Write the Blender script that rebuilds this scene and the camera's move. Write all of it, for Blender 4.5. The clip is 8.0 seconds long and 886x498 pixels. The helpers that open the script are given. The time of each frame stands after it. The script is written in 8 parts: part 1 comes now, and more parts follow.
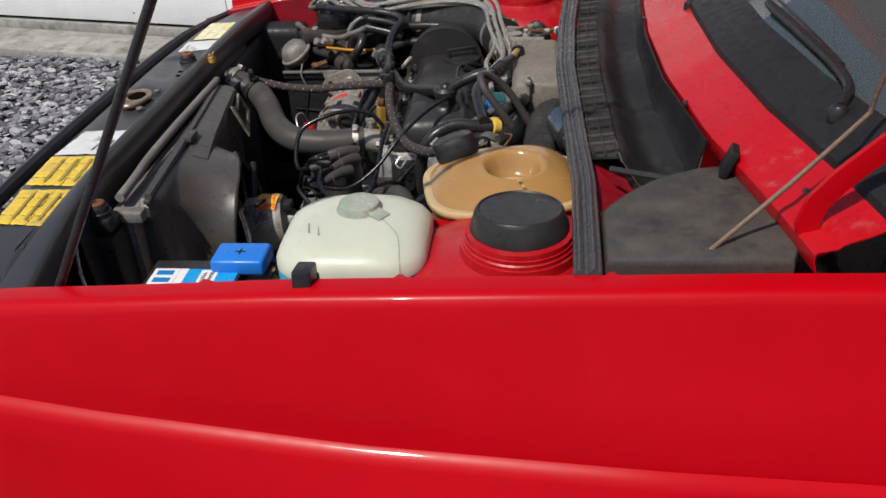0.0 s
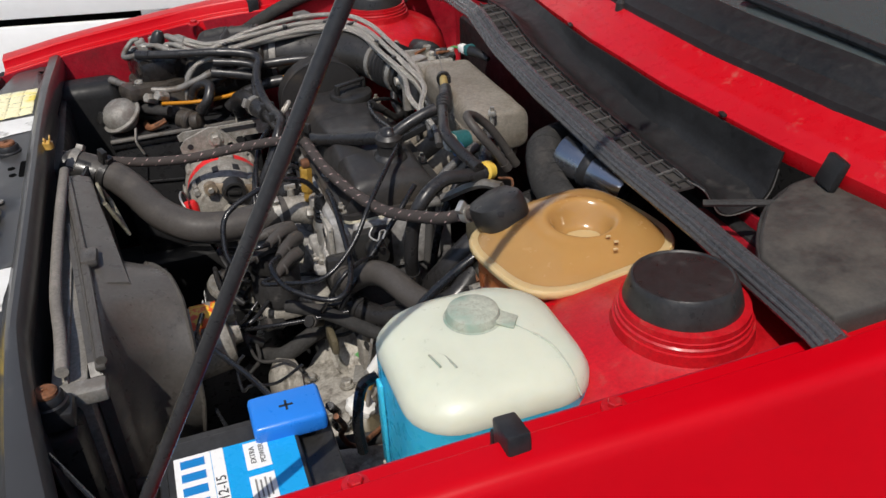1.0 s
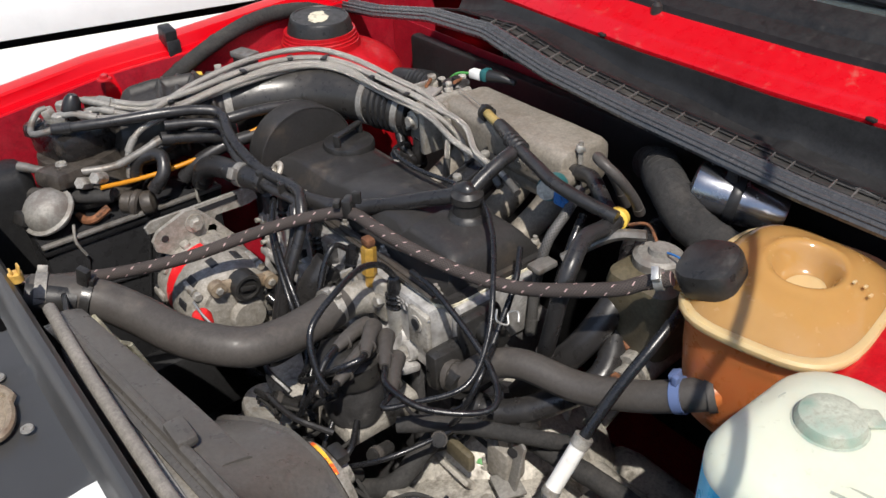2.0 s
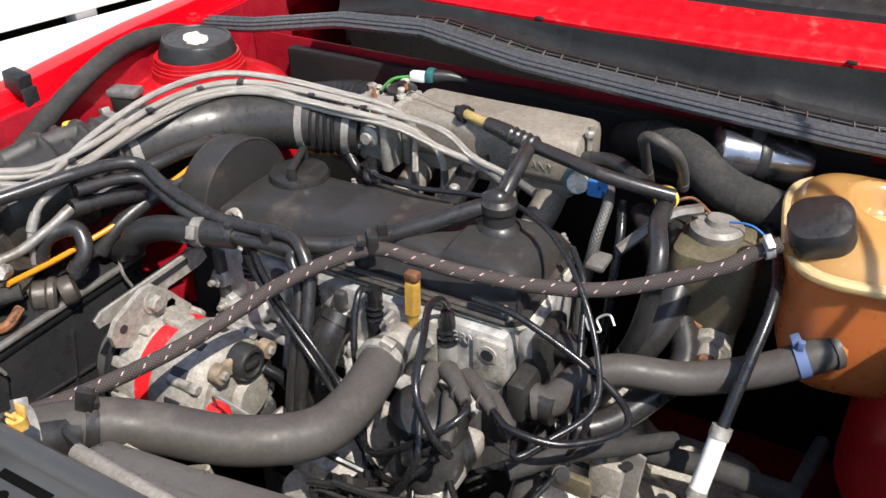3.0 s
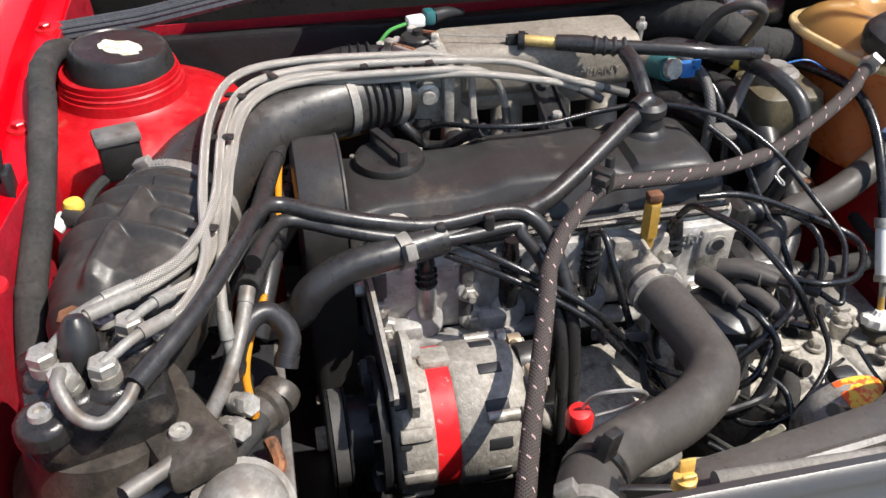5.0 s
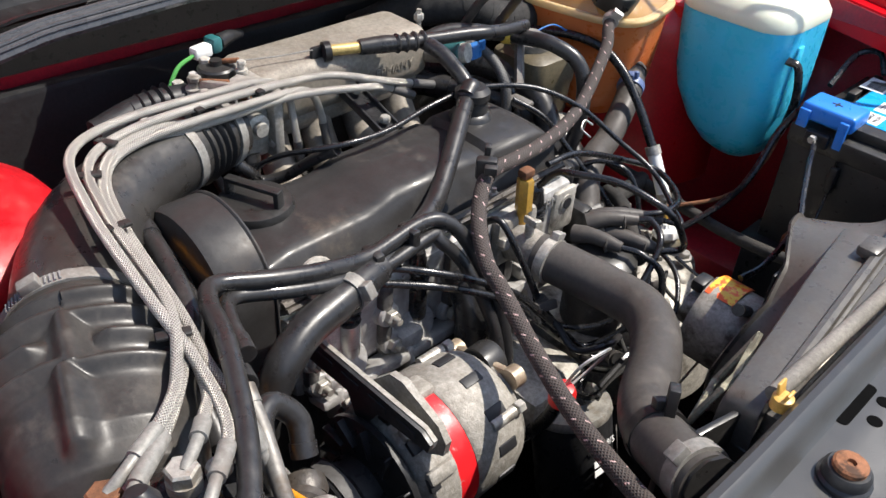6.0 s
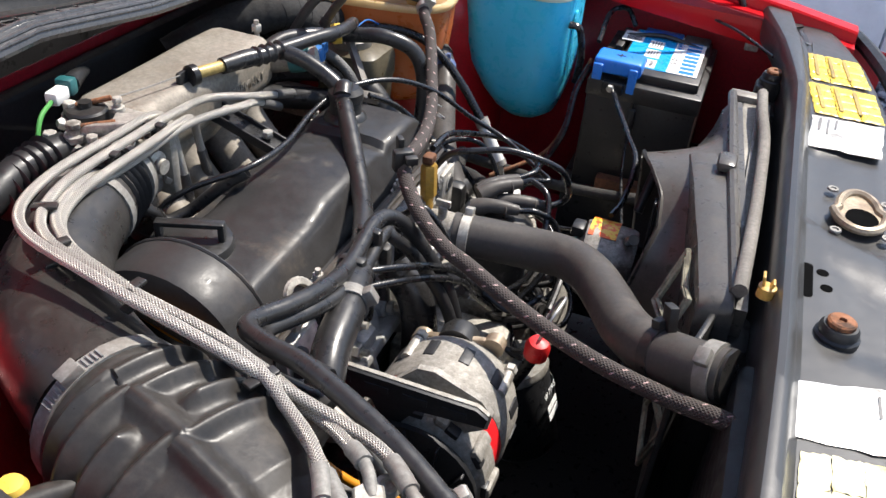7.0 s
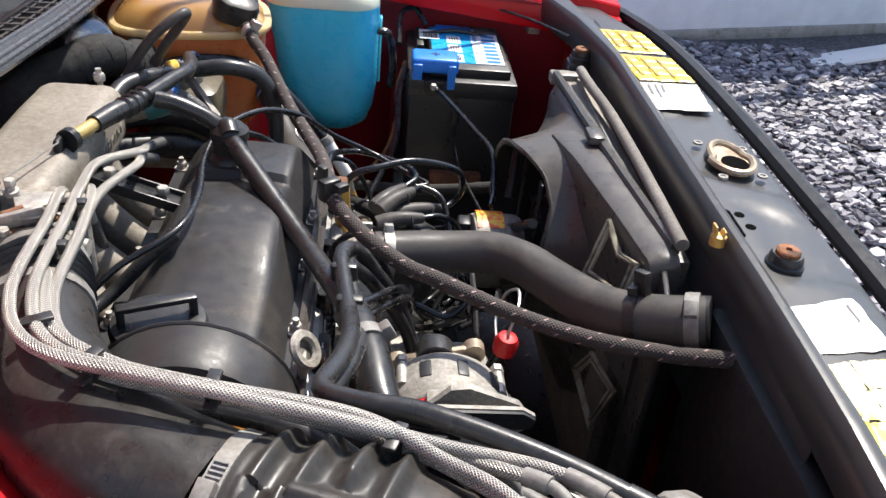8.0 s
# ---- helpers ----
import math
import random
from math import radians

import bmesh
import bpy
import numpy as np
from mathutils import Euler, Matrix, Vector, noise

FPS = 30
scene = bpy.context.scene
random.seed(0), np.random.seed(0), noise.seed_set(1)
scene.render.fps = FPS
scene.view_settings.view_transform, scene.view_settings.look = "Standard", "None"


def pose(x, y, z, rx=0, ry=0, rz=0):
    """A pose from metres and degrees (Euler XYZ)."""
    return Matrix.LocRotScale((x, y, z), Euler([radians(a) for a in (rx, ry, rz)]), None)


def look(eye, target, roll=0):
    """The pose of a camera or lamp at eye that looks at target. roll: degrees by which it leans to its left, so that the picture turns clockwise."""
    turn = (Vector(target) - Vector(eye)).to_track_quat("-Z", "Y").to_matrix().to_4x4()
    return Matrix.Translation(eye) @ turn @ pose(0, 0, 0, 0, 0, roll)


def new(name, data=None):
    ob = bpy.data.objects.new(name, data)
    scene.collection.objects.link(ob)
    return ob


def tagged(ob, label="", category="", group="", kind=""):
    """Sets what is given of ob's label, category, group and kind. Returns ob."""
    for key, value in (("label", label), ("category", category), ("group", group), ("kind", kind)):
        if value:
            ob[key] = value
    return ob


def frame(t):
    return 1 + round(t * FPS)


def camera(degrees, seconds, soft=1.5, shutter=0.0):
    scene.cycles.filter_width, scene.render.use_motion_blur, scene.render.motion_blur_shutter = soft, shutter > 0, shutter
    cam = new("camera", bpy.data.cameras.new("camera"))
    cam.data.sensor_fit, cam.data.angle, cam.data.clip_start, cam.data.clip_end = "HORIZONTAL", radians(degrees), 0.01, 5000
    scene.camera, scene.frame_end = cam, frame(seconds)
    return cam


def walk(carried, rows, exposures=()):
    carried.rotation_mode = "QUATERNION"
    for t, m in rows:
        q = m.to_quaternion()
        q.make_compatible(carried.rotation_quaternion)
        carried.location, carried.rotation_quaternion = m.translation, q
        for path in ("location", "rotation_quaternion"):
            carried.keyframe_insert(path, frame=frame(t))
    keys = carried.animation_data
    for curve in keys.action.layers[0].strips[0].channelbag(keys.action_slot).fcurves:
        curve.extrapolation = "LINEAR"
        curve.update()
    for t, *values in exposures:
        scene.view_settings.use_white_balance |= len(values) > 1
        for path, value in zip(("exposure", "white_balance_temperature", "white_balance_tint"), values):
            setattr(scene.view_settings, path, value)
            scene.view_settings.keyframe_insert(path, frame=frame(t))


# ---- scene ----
cam = camera(55.4, 8.0)
PATH = [
    (0, (0.012, -1.279, 1.382), (-0.168, 0.425, 0.351), -2.8),
    (0.5, (-0.188, -1.166, 1.397), (-0.021, 0.527, 0.345), -3.0),
    (1, (-0.377, -1.007, 1.381), (0.153, 0.599, 0.313), -2.6),
    (1.5, (-0.516, -0.789, 1.376), (0.274, 0.696, 0.293), -2.4),
    (2, (-0.633, -0.624, 1.367), (0.377, 0.71, 0.272), -2.3),
    (2.2, (-0.686, -0.563, 1.359), (0.421, 0.695, 0.268), -2.1),
    (3.3, (-0.822, -0.184, 1.325), (0.716, 0.464, 0.224), -1.2),
    (3.5, (-0.86, -0.099, 1.326), (0.722, 0.425, 0.22), -1.0),
    (4, (-0.891, 0.075, 1.312), (0.743, 0.329, 0.187), -0.7),
    (4.2, (-0.88, 0.135, 1.295), (0.76, 0.29, 0.161), -0.6),
    (5.3, (-0.793, 0.481, 1.298), (0.686, -0.109, 0.088), 1.4),
    (5.5, (-0.766, 0.534, 1.3), (0.636, -0.233, 0.097), 2.2),
    (6, (-0.658, 0.624, 1.286), (0.456, -0.545, 0.105), 3.9),
    (6.5, (-0.564, 0.684, 1.281), (0.232, -0.743, 0.127), 4.9),
    (7, (-0.477, 0.771, 1.273), (0.032, -0.8, 0.145), 5.3),
    (7.5, (-0.398, 0.799, 1.26), (-0.2, -0.859, 0.16), 5.6),
    (8, (-0.249, 0.796, 1.26), (-0.43, -0.888, 0.197), 5.9),
]
EXPOSURE = ((0.0, -0.54), (1.0, -0.40), (1.5, -0.27), (2.2, 0.22), (3.5, 0.66), (5.5, 0.60), (8.0, 0.70))   # the clip's own brightening
walk(cam, [(t, look(eye, target, roll)) for t, eye, target, roll in PATH], EXPOSURE)

# ---------------------------------------------------------------- light
SUN = Vector((0.34, 0.55, -1.0)).normalized()          # the way the sunlight travels
world = bpy.data.worlds.new("sky")
scene.world = world
world.use_nodes = True
wn = world.node_tree.nodes
sky = wn.new("ShaderNodeTexSky")
sky.sky_type, sky.sun_disc = "NISHITA", False
sky.sun_elevation = math.asin(-SUN.z)
sky.sun_rotation = math.atan2(-SUN.x, -SUN.y)
wn["Background"].inputs["Strength"].default_value = 0.15
world.node_tree.links.new(sky.outputs[0], wn["Background"].inputs["Color"])
sun = new("sun", bpy.data.lights.new("sun", "SUN"))
sun.data.energy, sun.data.angle, sun.data.color = 5.0, radians(0.6), (1.0, 0.94, 0.86)
sun.matrix_world = look((-3, -4, 8), Vector((-3, -4, 8)) + SUN)


# ---------------------------------------------------------------- mesh tools
def part(name, bm, material, parent=None, label="", smooth=True):
    """Links a bmesh as one mesh object under a thing or a part."""
    me = bpy.data.meshes.new(name)
    bmesh.ops.recalc_face_normals(bm, faces=bm.faces)
    bm.to_mesh(me)
    bm.free()
    if smooth:
        for p in me.polygons:
            p.use_smooth = True
        me.set_sharp_from_angle(angle=radians(38))
    me.materials.append(material)
    ob = new(name, me)
    if parent is not None:
        ob.parent = parent
    if label:
        ob["label"] = label
    return ob


def thing(name, label, category, group="", kind="", at=(0, 0, 0)):
    ob = new(name)
    ob.empty_display_size = 0.02
    return tagged(ob, label, category, group, kind)


def solo(name, bm, material, label, category, group="", kind="", smooth=True):
    return tagged(part(name, bm, material, None, "", smooth), label, category, group, kind)


def join(*bms):
    base = bms[0]
    for b in bms[1:]:
        me = bpy.data.meshes.new("tmp")
        b.to_mesh(me)
        b.free()
        base.from_mesh(me)
        bpy.data.meshes.remove(me)
    return base


def turned(bm, m):
    bmesh.ops.transform(bm, matrix=m, verts=bm.verts)
    return bm


def box(c, s, bevel=0.003, rot=None, seg=2):
    bm = bmesh.new()
    bmesh.ops.create_cube(bm, size=1.0)
    bmesh.ops.scale(bm, vec=s, verts=bm.verts)
    if bevel > 0:
        bmesh.ops.bevel(bm, geom=bm.edges[:], offset=min(bevel, min(s) * 0.45), segments=seg, profile=0.5, affect="EDGES")
    m = Matrix.Translation(c)
    if rot:
        m = m @ Euler([radians(a) for a in rot]).to_matrix().to_4x4()
    return turned(bm, m)


def loft(rings, closed=True, cap=True, loop=False):
    """A skin over rings of points of equal count. closed: each ring is a loop."""
    bm = bmesh.new()
    vs = [[bm.verts.new(p) for p in r] for r in rings]
    n = len(rings[0])
    pairs = list(zip(vs, vs[1:])) + ([(vs[-1], vs[0])] if loop else [])
    for a, b in pairs:
        for i in range(n if closed else n - 1):
            j = (i + 1) % n
            try:
                bm.faces.new((a[i], a[j], b[j], b[i]))
            except ValueError:
                pass
    if cap and closed and not loop:
        bm.faces.new(vs[0])
        bm.faces.new(vs[-1][::-1])
    return bm


def smooth_line(pts, sub=8):
    """A Catmull-Rom line through the points."""
    p = [Vector(q) for q in pts]
    if len(p) == 2:
        return [p[0].lerp(p[1], i / sub) for i in range(sub + 1)]
    p = [p[0] * 2 - p[1]] + p + [p[-1] * 2 - p[-2]]
    out = []
    for i in range(1, len(p) - 2):
        a, b, c, d = p[i - 1:i + 3]
        for k in range(sub):
            t = k / sub
            out.append(0.5 * (2 * b + (c - a) * t + (2 * a - 5 * b + 4 * c - d) * t * t + (3 * b - a - 3 * c + d) * t ** 3))
    out.append(p[-2])
    return out


def tube(pts, r, n=12, sub=8, radii=None, caps=True, raw=False):
    """A hose along the points. radii: factors on r from start to end. UV: round, and along in turns of its girth."""
    line = [Vector(q) for q in pts] if raw else smooth_line(pts, sub)
    bm = bmesh.new()
    uv = bm.loops.layers.uv.new("UVMap")
    t0 = (line[1] - line[0]).normalized()
    side = t0.orthogonal().normalized()
    rings, along, s = [], [], 0.0
    for i, q in enumerate(line):
        t = (line[min(i + 1, len(line) - 1)] - line[max(i - 1, 0)]).normalized()
        side = (side - t * side.dot(t)).normalized()
        up = t.cross(side)
        f = 1.0
        if radii:
            x = i / (len(line) - 1) * (len(radii) - 1)
            k = min(int(x), len(radii) - 2)
            f = radii[k] + (radii[k + 1] - radii[k]) * (x - k)
        if i:
            s += (q - line[i - 1]).length
        along.append(s / (2 * math.pi * r))
        rings.append([bm.verts.new(q + (side * math.cos(2 * math.pi * j / n) + up * math.sin(2 * math.pi * j / n)) * r * f) for j in range(n)])
    for i in range(len(rings) - 1):
        for j in range(n):
            k = (j + 1) % n
            f = bm.faces.new((rings[i][j], rings[i][k], rings[i + 1][k], rings[i + 1][j]))
            for loop, (u, v) in zip(f.loops, ((j / n, along[i]), ((j + 1) / n, along[i]), ((j + 1) / n, along[i + 1]), (j / n, along[i + 1]))):
                loop[uv].uv = (u, v)
    if caps:
        bm.faces.new(rings[0][::-1])
        bm.faces.new(rings[-1])
    return bm


def lathe(profile, origin=(0, 0, 0), axis=(0, 0, 1), n=24, wave=None):
    """A turned body: profile of (radius, height) along axis from origin. wave(angle): a factor on the radius."""
    q = Vector(axis).normalized().to_track_quat("Z", "Y").to_matrix().to_4x4()
    rings = []
    for r, h in profile:
        rings.append([Vector(((r * (wave(2 * math.pi * j / n) if wave else 1)) * math.cos(2 * math.pi * j / n), (r * (wave(2 * math.pi * j / n) if wave else 1)) * math.sin(2 * math.pi * j / n), h)) for j in range(n)])
    bm = loft(rings)
    return turned(bm, Matrix.Translation(origin) @ q)


def rod_between(a, b, r, n=10):
    return tube([a, b], r, n, 1)


def rrect(cx, cy, w, d, r, n=6):
    """A rounded rectangle as a ring of (x, y)."""
    out = []
    r = min(r, w / 2 - 1e-4, d / 2 - 1e-4)
    for k, (sx, sy) in enumerate(((1, 1), (-1, 1), (-1, -1), (1, -1))):
        for i in range(n + 1):
            a = math.pi / 2 * (k + i / n)
            out.append((cx + sx * (w / 2 - r) + r * math.cos(a), cy + sy * (d / 2 - r) + r * math.sin(a)))
    return out


def plate(outline, z0, z1):
    """A flat sheet over an outline of (x, y), from z0 to z1."""
    return loft([[Vector((x, y, z0)) for x, y in outline], [Vector((x, y, z1)) for x, y in outline]])


def hexnut(c, r, h, axis=(0, 0, 1)):
    return lathe([(r * 0.9, 0), (r, h * 0.1), (r, h * 0.85), (r * 0.85, h)], c, axis, 6)


def clamp_ring(c, axis, r, w, screw_turn=0.0):
    """A hose clamp: a band with its screw housing."""
    q = Vector(axis).normalized()
    ring = lathe([(r + 0.0004, -w / 2), (r + 0.0016, -w / 2), (r + 0.0016, w / 2), (r + 0.0004, w / 2)], c, axis, 24)
    m = q.to_track_quat("Z", "Y").to_matrix().to_4x4()
    s = box((0, 0, 0), (0.008, 0.014, w * 0.9), 0.001)
    turned(s, Matrix.Translation(c) @ m @ Matrix.Rotation(screw_turn, 4, "Z") @ Matrix.Translation((r + 0.004, 0, 0)))
    return join(ring, s)


def grid_sheet(xs, ys, height):
    """A sheet over the grid, height(x, y) -> z or a Vector."""
    bm = bmesh.new()
    vs = []
    for x in xs:
        row = []
        for y in ys:
            h = height(x, y)
            row.append(bm.verts.new(h if isinstance(h, Vector) else (x, y, h)))
        vs.append(row)
    for i in range(len(xs) - 1):
        for j in range(len(ys) - 1):
            bm.faces.new((vs[i][j], vs[i + 1][j], vs[i + 1][j + 1], vs[i][j + 1]))
    return bm


def thick(bm, d):
    """Gives a sheet a thickness d against its normals."""
    bmesh.ops.recalc_face_normals(bm, faces=bm.faces)
    bmesh.ops.solidify(bm, geom=bm.faces[:], thickness=d)
    return bm


def text_bm(words, size, depth=0.0004, spacing=1.0):
    """Lettering as a mesh, centred on its origin, in the xy plane."""
    cu = bpy.data.curves.new("words", "FONT")
    cu.body, cu.size, cu.align_x, cu.align_y, cu.extrude, cu.space_character = words, size, "CENTER", "CENTER", depth, spacing
    ob = bpy.data.objects.new("words", cu)
    me = bpy.data.meshes.new_from_object(ob)
    bm = bmesh.new()
    bm.from_mesh(me)
    bpy.data.objects.remove(ob)
    bpy.data.meshes.remove(me)
    return bm


def frame_at(o, xdir, up):
    """A pose at o whose x runs along xdir and whose z along up."""
    z = Vector(up).normalized()
    x = Vector(xdir)
    x = (x - z * x.dot(z)).normalized()
    y = z.cross(x)
    m = Matrix((x, y, z)).transposed().to_4x4()
    m.translation = o
    return m


def lerp(a, b, t):
    return a + (b - a) * t


def table(xs, ys, x):
    return float(np.interp(x, xs, ys))


# ---------------------------------------------------------------- materials
def mat(name, color, rough=0.5, metal=0.0, spots=None, spot_scale=40.0, spot_at=(0.5, 0.62), fine=600.0, fine_bump=0.1, dust=0.0,
        dust_color=(0.25, 0.22, 0.18), vary=0.12, coat=0.0, trans=0.0, sss=0.0, rough_vary=0.15, dist=0.0008, coarse_bump=0.0, spec=0.5):
    """A surface: base colour that varies at two scales, stains of another colour, dust on what faces up, fine relief."""
    m = bpy.data.materials.new(name)
    m.use_nodes = True
    nt = m.node_tree
    b = nt.nodes["Principled BSDF"]
    tc = nt.nodes.new("ShaderNodeTexCoord")
    geo = nt.nodes.new("ShaderNodeNewGeometry")

    def node(kind, **kw):
        n = nt.nodes.new("ShaderNode" + kind)
        for k, v in kw.items():
            n.inputs[k.replace("_", " ")].default_value = v
        return n

    def noise_node(scale, detail=4.0, rgh=0.6):
        n = node("TexNoise", Scale=scale, Detail=detail, Roughness=rgh)
        nt.links.new(tc.outputs["Object"], n.inputs["Vector"])
        return n

    def ramp(src, a, z):
        n = nt.nodes.new("ShaderNodeMapRange")
        n.inputs["From Min"].default_value, n.inputs["From Max"].default_value = a, z
        nt.links.new(src, n.inputs["Value"])
        return n.outputs[0]

    def mix(fac, a, bcol, mode="MIX"):
        n = nt.nodes.new("ShaderNodeMix")
        n.data_type, n.blend_type = "RGBA", mode
        if isinstance(fac, float):
            n.inputs["Factor"].default_value = fac
        else:
            nt.links.new(fac, n.inputs["Factor"])
        for sock, val in ((n.inputs["A"], a), (n.inputs["B"], bcol)):
            if isinstance(val, tuple):
                sock.default_value = (*val, 1)
            else:
                nt.links.new(val, sock)
        return n.outputs["Result"]

    big = noise_node(9.0, 5.0)
    mid = noise_node(70.0, 5.0)
    lo = tuple(c * (1 - vary * 1.6) for c in color)
    hi = tuple(min(1, c * (1 + vary * 1.6)) for c in color)
    col = mix(ramp(big.outputs[0], 0.3, 0.7), lo, hi)
    col = mix(ramp(mid.outputs[0], 0.25, 0.75), col, mix(0.5, col, tuple(min(1, c * (1 + vary)) for c in color)))
    if vary > 0.085:                                         # fine grime at a third scale
        gr = noise_node(240.0, 9.0, 0.75)
        col = mix(min(0.42, 2.4 * vary), col, ramp(gr.outputs[0], 0.28, 0.72), "OVERLAY")
    if spots:
        sp = noise_node(spot_scale, 7.0, 0.65)
        col = mix(ramp(sp.outputs[0], *spot_at), col, spots)
    rgh = nt.nodes.new("ShaderNodeMapRange")
    rgh.inputs["To Min"].default_value, rgh.inputs["To Max"].default_value = max(0.02, rough - rough_vary), min(1, rough + rough_vary)
    rgh.inputs["From Min"].default_value, rgh.inputs["From Max"].default_value = 0.3, 0.7
    nt.links.new(mid.outputs[0], rgh.inputs["Value"])
    rough_out = rgh.outputs[0]
    if dust > 0:
        sep = nt.nodes.new("ShaderNodeSeparateXYZ")
        nt.links.new(geo.outputs["Normal"], sep.inputs[0])
        d = noise_node(28.0, 8.0, 0.7)
        mul = nt.nodes.new("ShaderNodeMath")
        mul.operation, mul.use_clamp = "MULTIPLY", True
        nt.links.new(ramp(sep.outputs["Z"], -0.2, 0.9), mul.inputs[0])
        nt.links.new(ramp(d.outputs[0], 0.62 - 0.5 * dust, 0.95), mul.inputs[1])
        col = mix(mul.outputs[0], col, dust_color)
        add = nt.nodes.new("ShaderNodeMath")
        add.operation, add.use_clamp = "MULTIPLY_ADD", True
        nt.links.new(mul.outputs[0], add.inputs[0])
        add.inputs[1].default_value = 0.4
        nt.links.new(rough_out, add.inputs[2])
        rough_out = add.outputs[0]
    nt.links.new(col, b.inputs["Base Color"])
    nt.links.new(rough_out, b.inputs["Roughness"])
    b.inputs["Metallic"].default_value = metal
    b.inputs["Specular IOR Level"].default_value = spec
    b.inputs["Coat Weight"].default_value = coat
    b.inputs["Coat Roughness"].default_value = 0.04
    b.inputs["Transmission Weight"].default_value = trans
    if sss > 0:
        b.inputs["Subsurface Weight"].default_value = sss
        b.inputs["Subsurface Radius"].default_value = (0.03, 0.025, 0.02)
        b.inputs["Subsurface Scale"].default_value = 1.0
    fn = noise_node(fine, 3.0)
    bump = nt.nodes.new("ShaderNodeBump")
    bump.inputs["Strength"].default_value, bump.inputs["Distance"].default_value = fine_bump, dist
    nt.links.new(fn.outputs[0], bump.inputs["Height"])
    last = bump
    if coarse_bump > 0:
        b2 = nt.nodes.new("ShaderNodeBump")
        b2.inputs["Strength"].default_value, b2.inputs["Distance"].default_value = coarse_bump, 0.003
        nt.links.new(mid.outputs[0], b2.inputs["Height"])
        nt.links.new(bump.outputs[0], b2.inputs["Normal"])
        last = b2
    nt.links.new(last.outputs[0], b.inputs["Normal"])
    return m


def braid(name, light, dark, thick_turns, strands, metal=0.0, rough=0.45, fleck=None, bump=0.6):
    """A woven sleeve: two sets of strands that cross, on the hose's own UV."""
    m = bpy.data.materials.new(name)
    m.use_nodes = True
    nt = m.node_tree
    b = nt.nodes["Principled BSDF"]
    tc = nt.nodes.new("ShaderNodeTexCoord")
    sep = nt.nodes.new("ShaderNodeSeparateXYZ")
    nt.links.new(tc.outputs["UV"], sep.inputs[0])

    def op(kind, a, c=None, clamp=False):
        n = nt.nodes.new("ShaderNodeMath")
        n.operation, n.use_clamp = kind, clamp
        for i, v in enumerate((a, c)):
            if v is None:
                continue
            if isinstance(v, (int, float)):
                n.inputs[i].default_value = v
            else:
                nt.links.new(v, n.inputs[i])
        return n.outputs[0]

    u, v = op("MULTIPLY", sep.outputs["X"], 2 * math.pi * strands), op("MULTIPLY", sep.outputs["Y"], 2 * math.pi * thick_turns)
    s1, s2 = op("SINE", op("ADD", u, v)), op("SINE", op("SUBTRACT", u, v))
    top = op("MAXIMUM", s1, s2)
    h = op("MULTIPLY_ADD", top, 0.5)
    hn = h.node
    hn.inputs[2].default_value = 0.5
    mixn = nt.nodes.new("ShaderNodeMix")
    mixn.data_type = "RGBA"
    mixn.inputs["A"].default_value, mixn.inputs["B"].default_value = (*dark, 1), (*light, 1)
    nt.links.new(h, mixn.inputs["Factor"])
    col = mixn.outputs["Result"]
    dirt = nt.nodes.new("ShaderNodeTexNoise")
    dirt.inputs["Scale"].default_value, dirt.inputs["Detail"].default_value = 30.0, 5.0
    nt.links.new(tc.outputs["Object"], dirt.inputs["Vector"])
    m2 = nt.nodes.new("ShaderNodeMix")
    m2.data_type, m2.blend_type = "RGBA", "MULTIPLY"
    m2.inputs["Factor"].default_value = 0.5
    nt.links.new(col, m2.inputs["A"])
    nt.links.new(dirt.outputs[0], m2.inputs["B"])
    col = m2.outputs["Result"]
    if fleck:
        f = op("FRACT", op("ADD", op("MULTIPLY", sep.outputs["Y"], 2.1), op("MULTIPLY", sep.outputs["X"], 2.0)))
        g = op("FRACT", op("ADD", op("MULTIPLY", sep.outputs["X"], 5.0), op("MULTIPLY", sep.outputs["Y"], -0.6)))
        on = op("MULTIPLY", op("LESS_THAN", f, 0.085), op("LESS_THAN", g, 0.38))
        m3 = nt.nodes.new("ShaderNodeMix")
        m3.data_type = "RGBA"
        nt.links.new(on, m3.inputs["Factor"])
        nt.links.new(col, m3.inputs["A"])
        m3.inputs["B"].default_value = (*fleck, 1)
        col = m3.outputs["Result"]
    nt.links.new(col, b.inputs["Base Color"])
    b.inputs["Metallic"].default_value, b.inputs["Roughness"].default_value = metal, rough
    bp = nt.nodes.new("ShaderNodeBump")
    bp.inputs["Strength"].default_value, bp.inputs["Distance"].default_value = bump, 0.0008
    nt.links.new(h, bp.inputs["Height"])
    nt.links.new(bp.outputs[0], b.inputs["Normal"])
    return m


M = {}
M["paint"] = mat("red_car_paint", (0.50, 0.0005, 0.006), 0.34, coat=0.13, spec=0.16, vary=0.03, fine_bump=0.01, rough_vary=0.04)
M["paint_in"] = mat("red_inner_paint", (0.42, 0.005, 0.010), 0.42, vary=0.12, spots=(0.28, 0.02, 0.015), spot_scale=14, spot_at=(0.60, 0.85), coat=0.15, dust=0.10, dust_color=(0.35, 0.14, 0.10))
M["paint_dusty"] = mat("dusty_red_paint", (0.48, 0.004, 0.010), 0.34, vary=0.06, coat=0.25, spec=0.3, dust=0.07, dust_color=(0.40, 0.20, 0.15))
# body red darkened to paint in the bay's shade, with grime spots and dust
M["paint_bay"] = mat("grimy_shaded_red_paint", (0.31, 0.005, 0.016), 0.5, vary=0.2, spots=(0.09, 0.010, 0.010), spot_scale=9, spot_at=(0.5, 0.8), coat=0.1, dust=0.10, dust_color=(0.16, 0.07, 0.05))
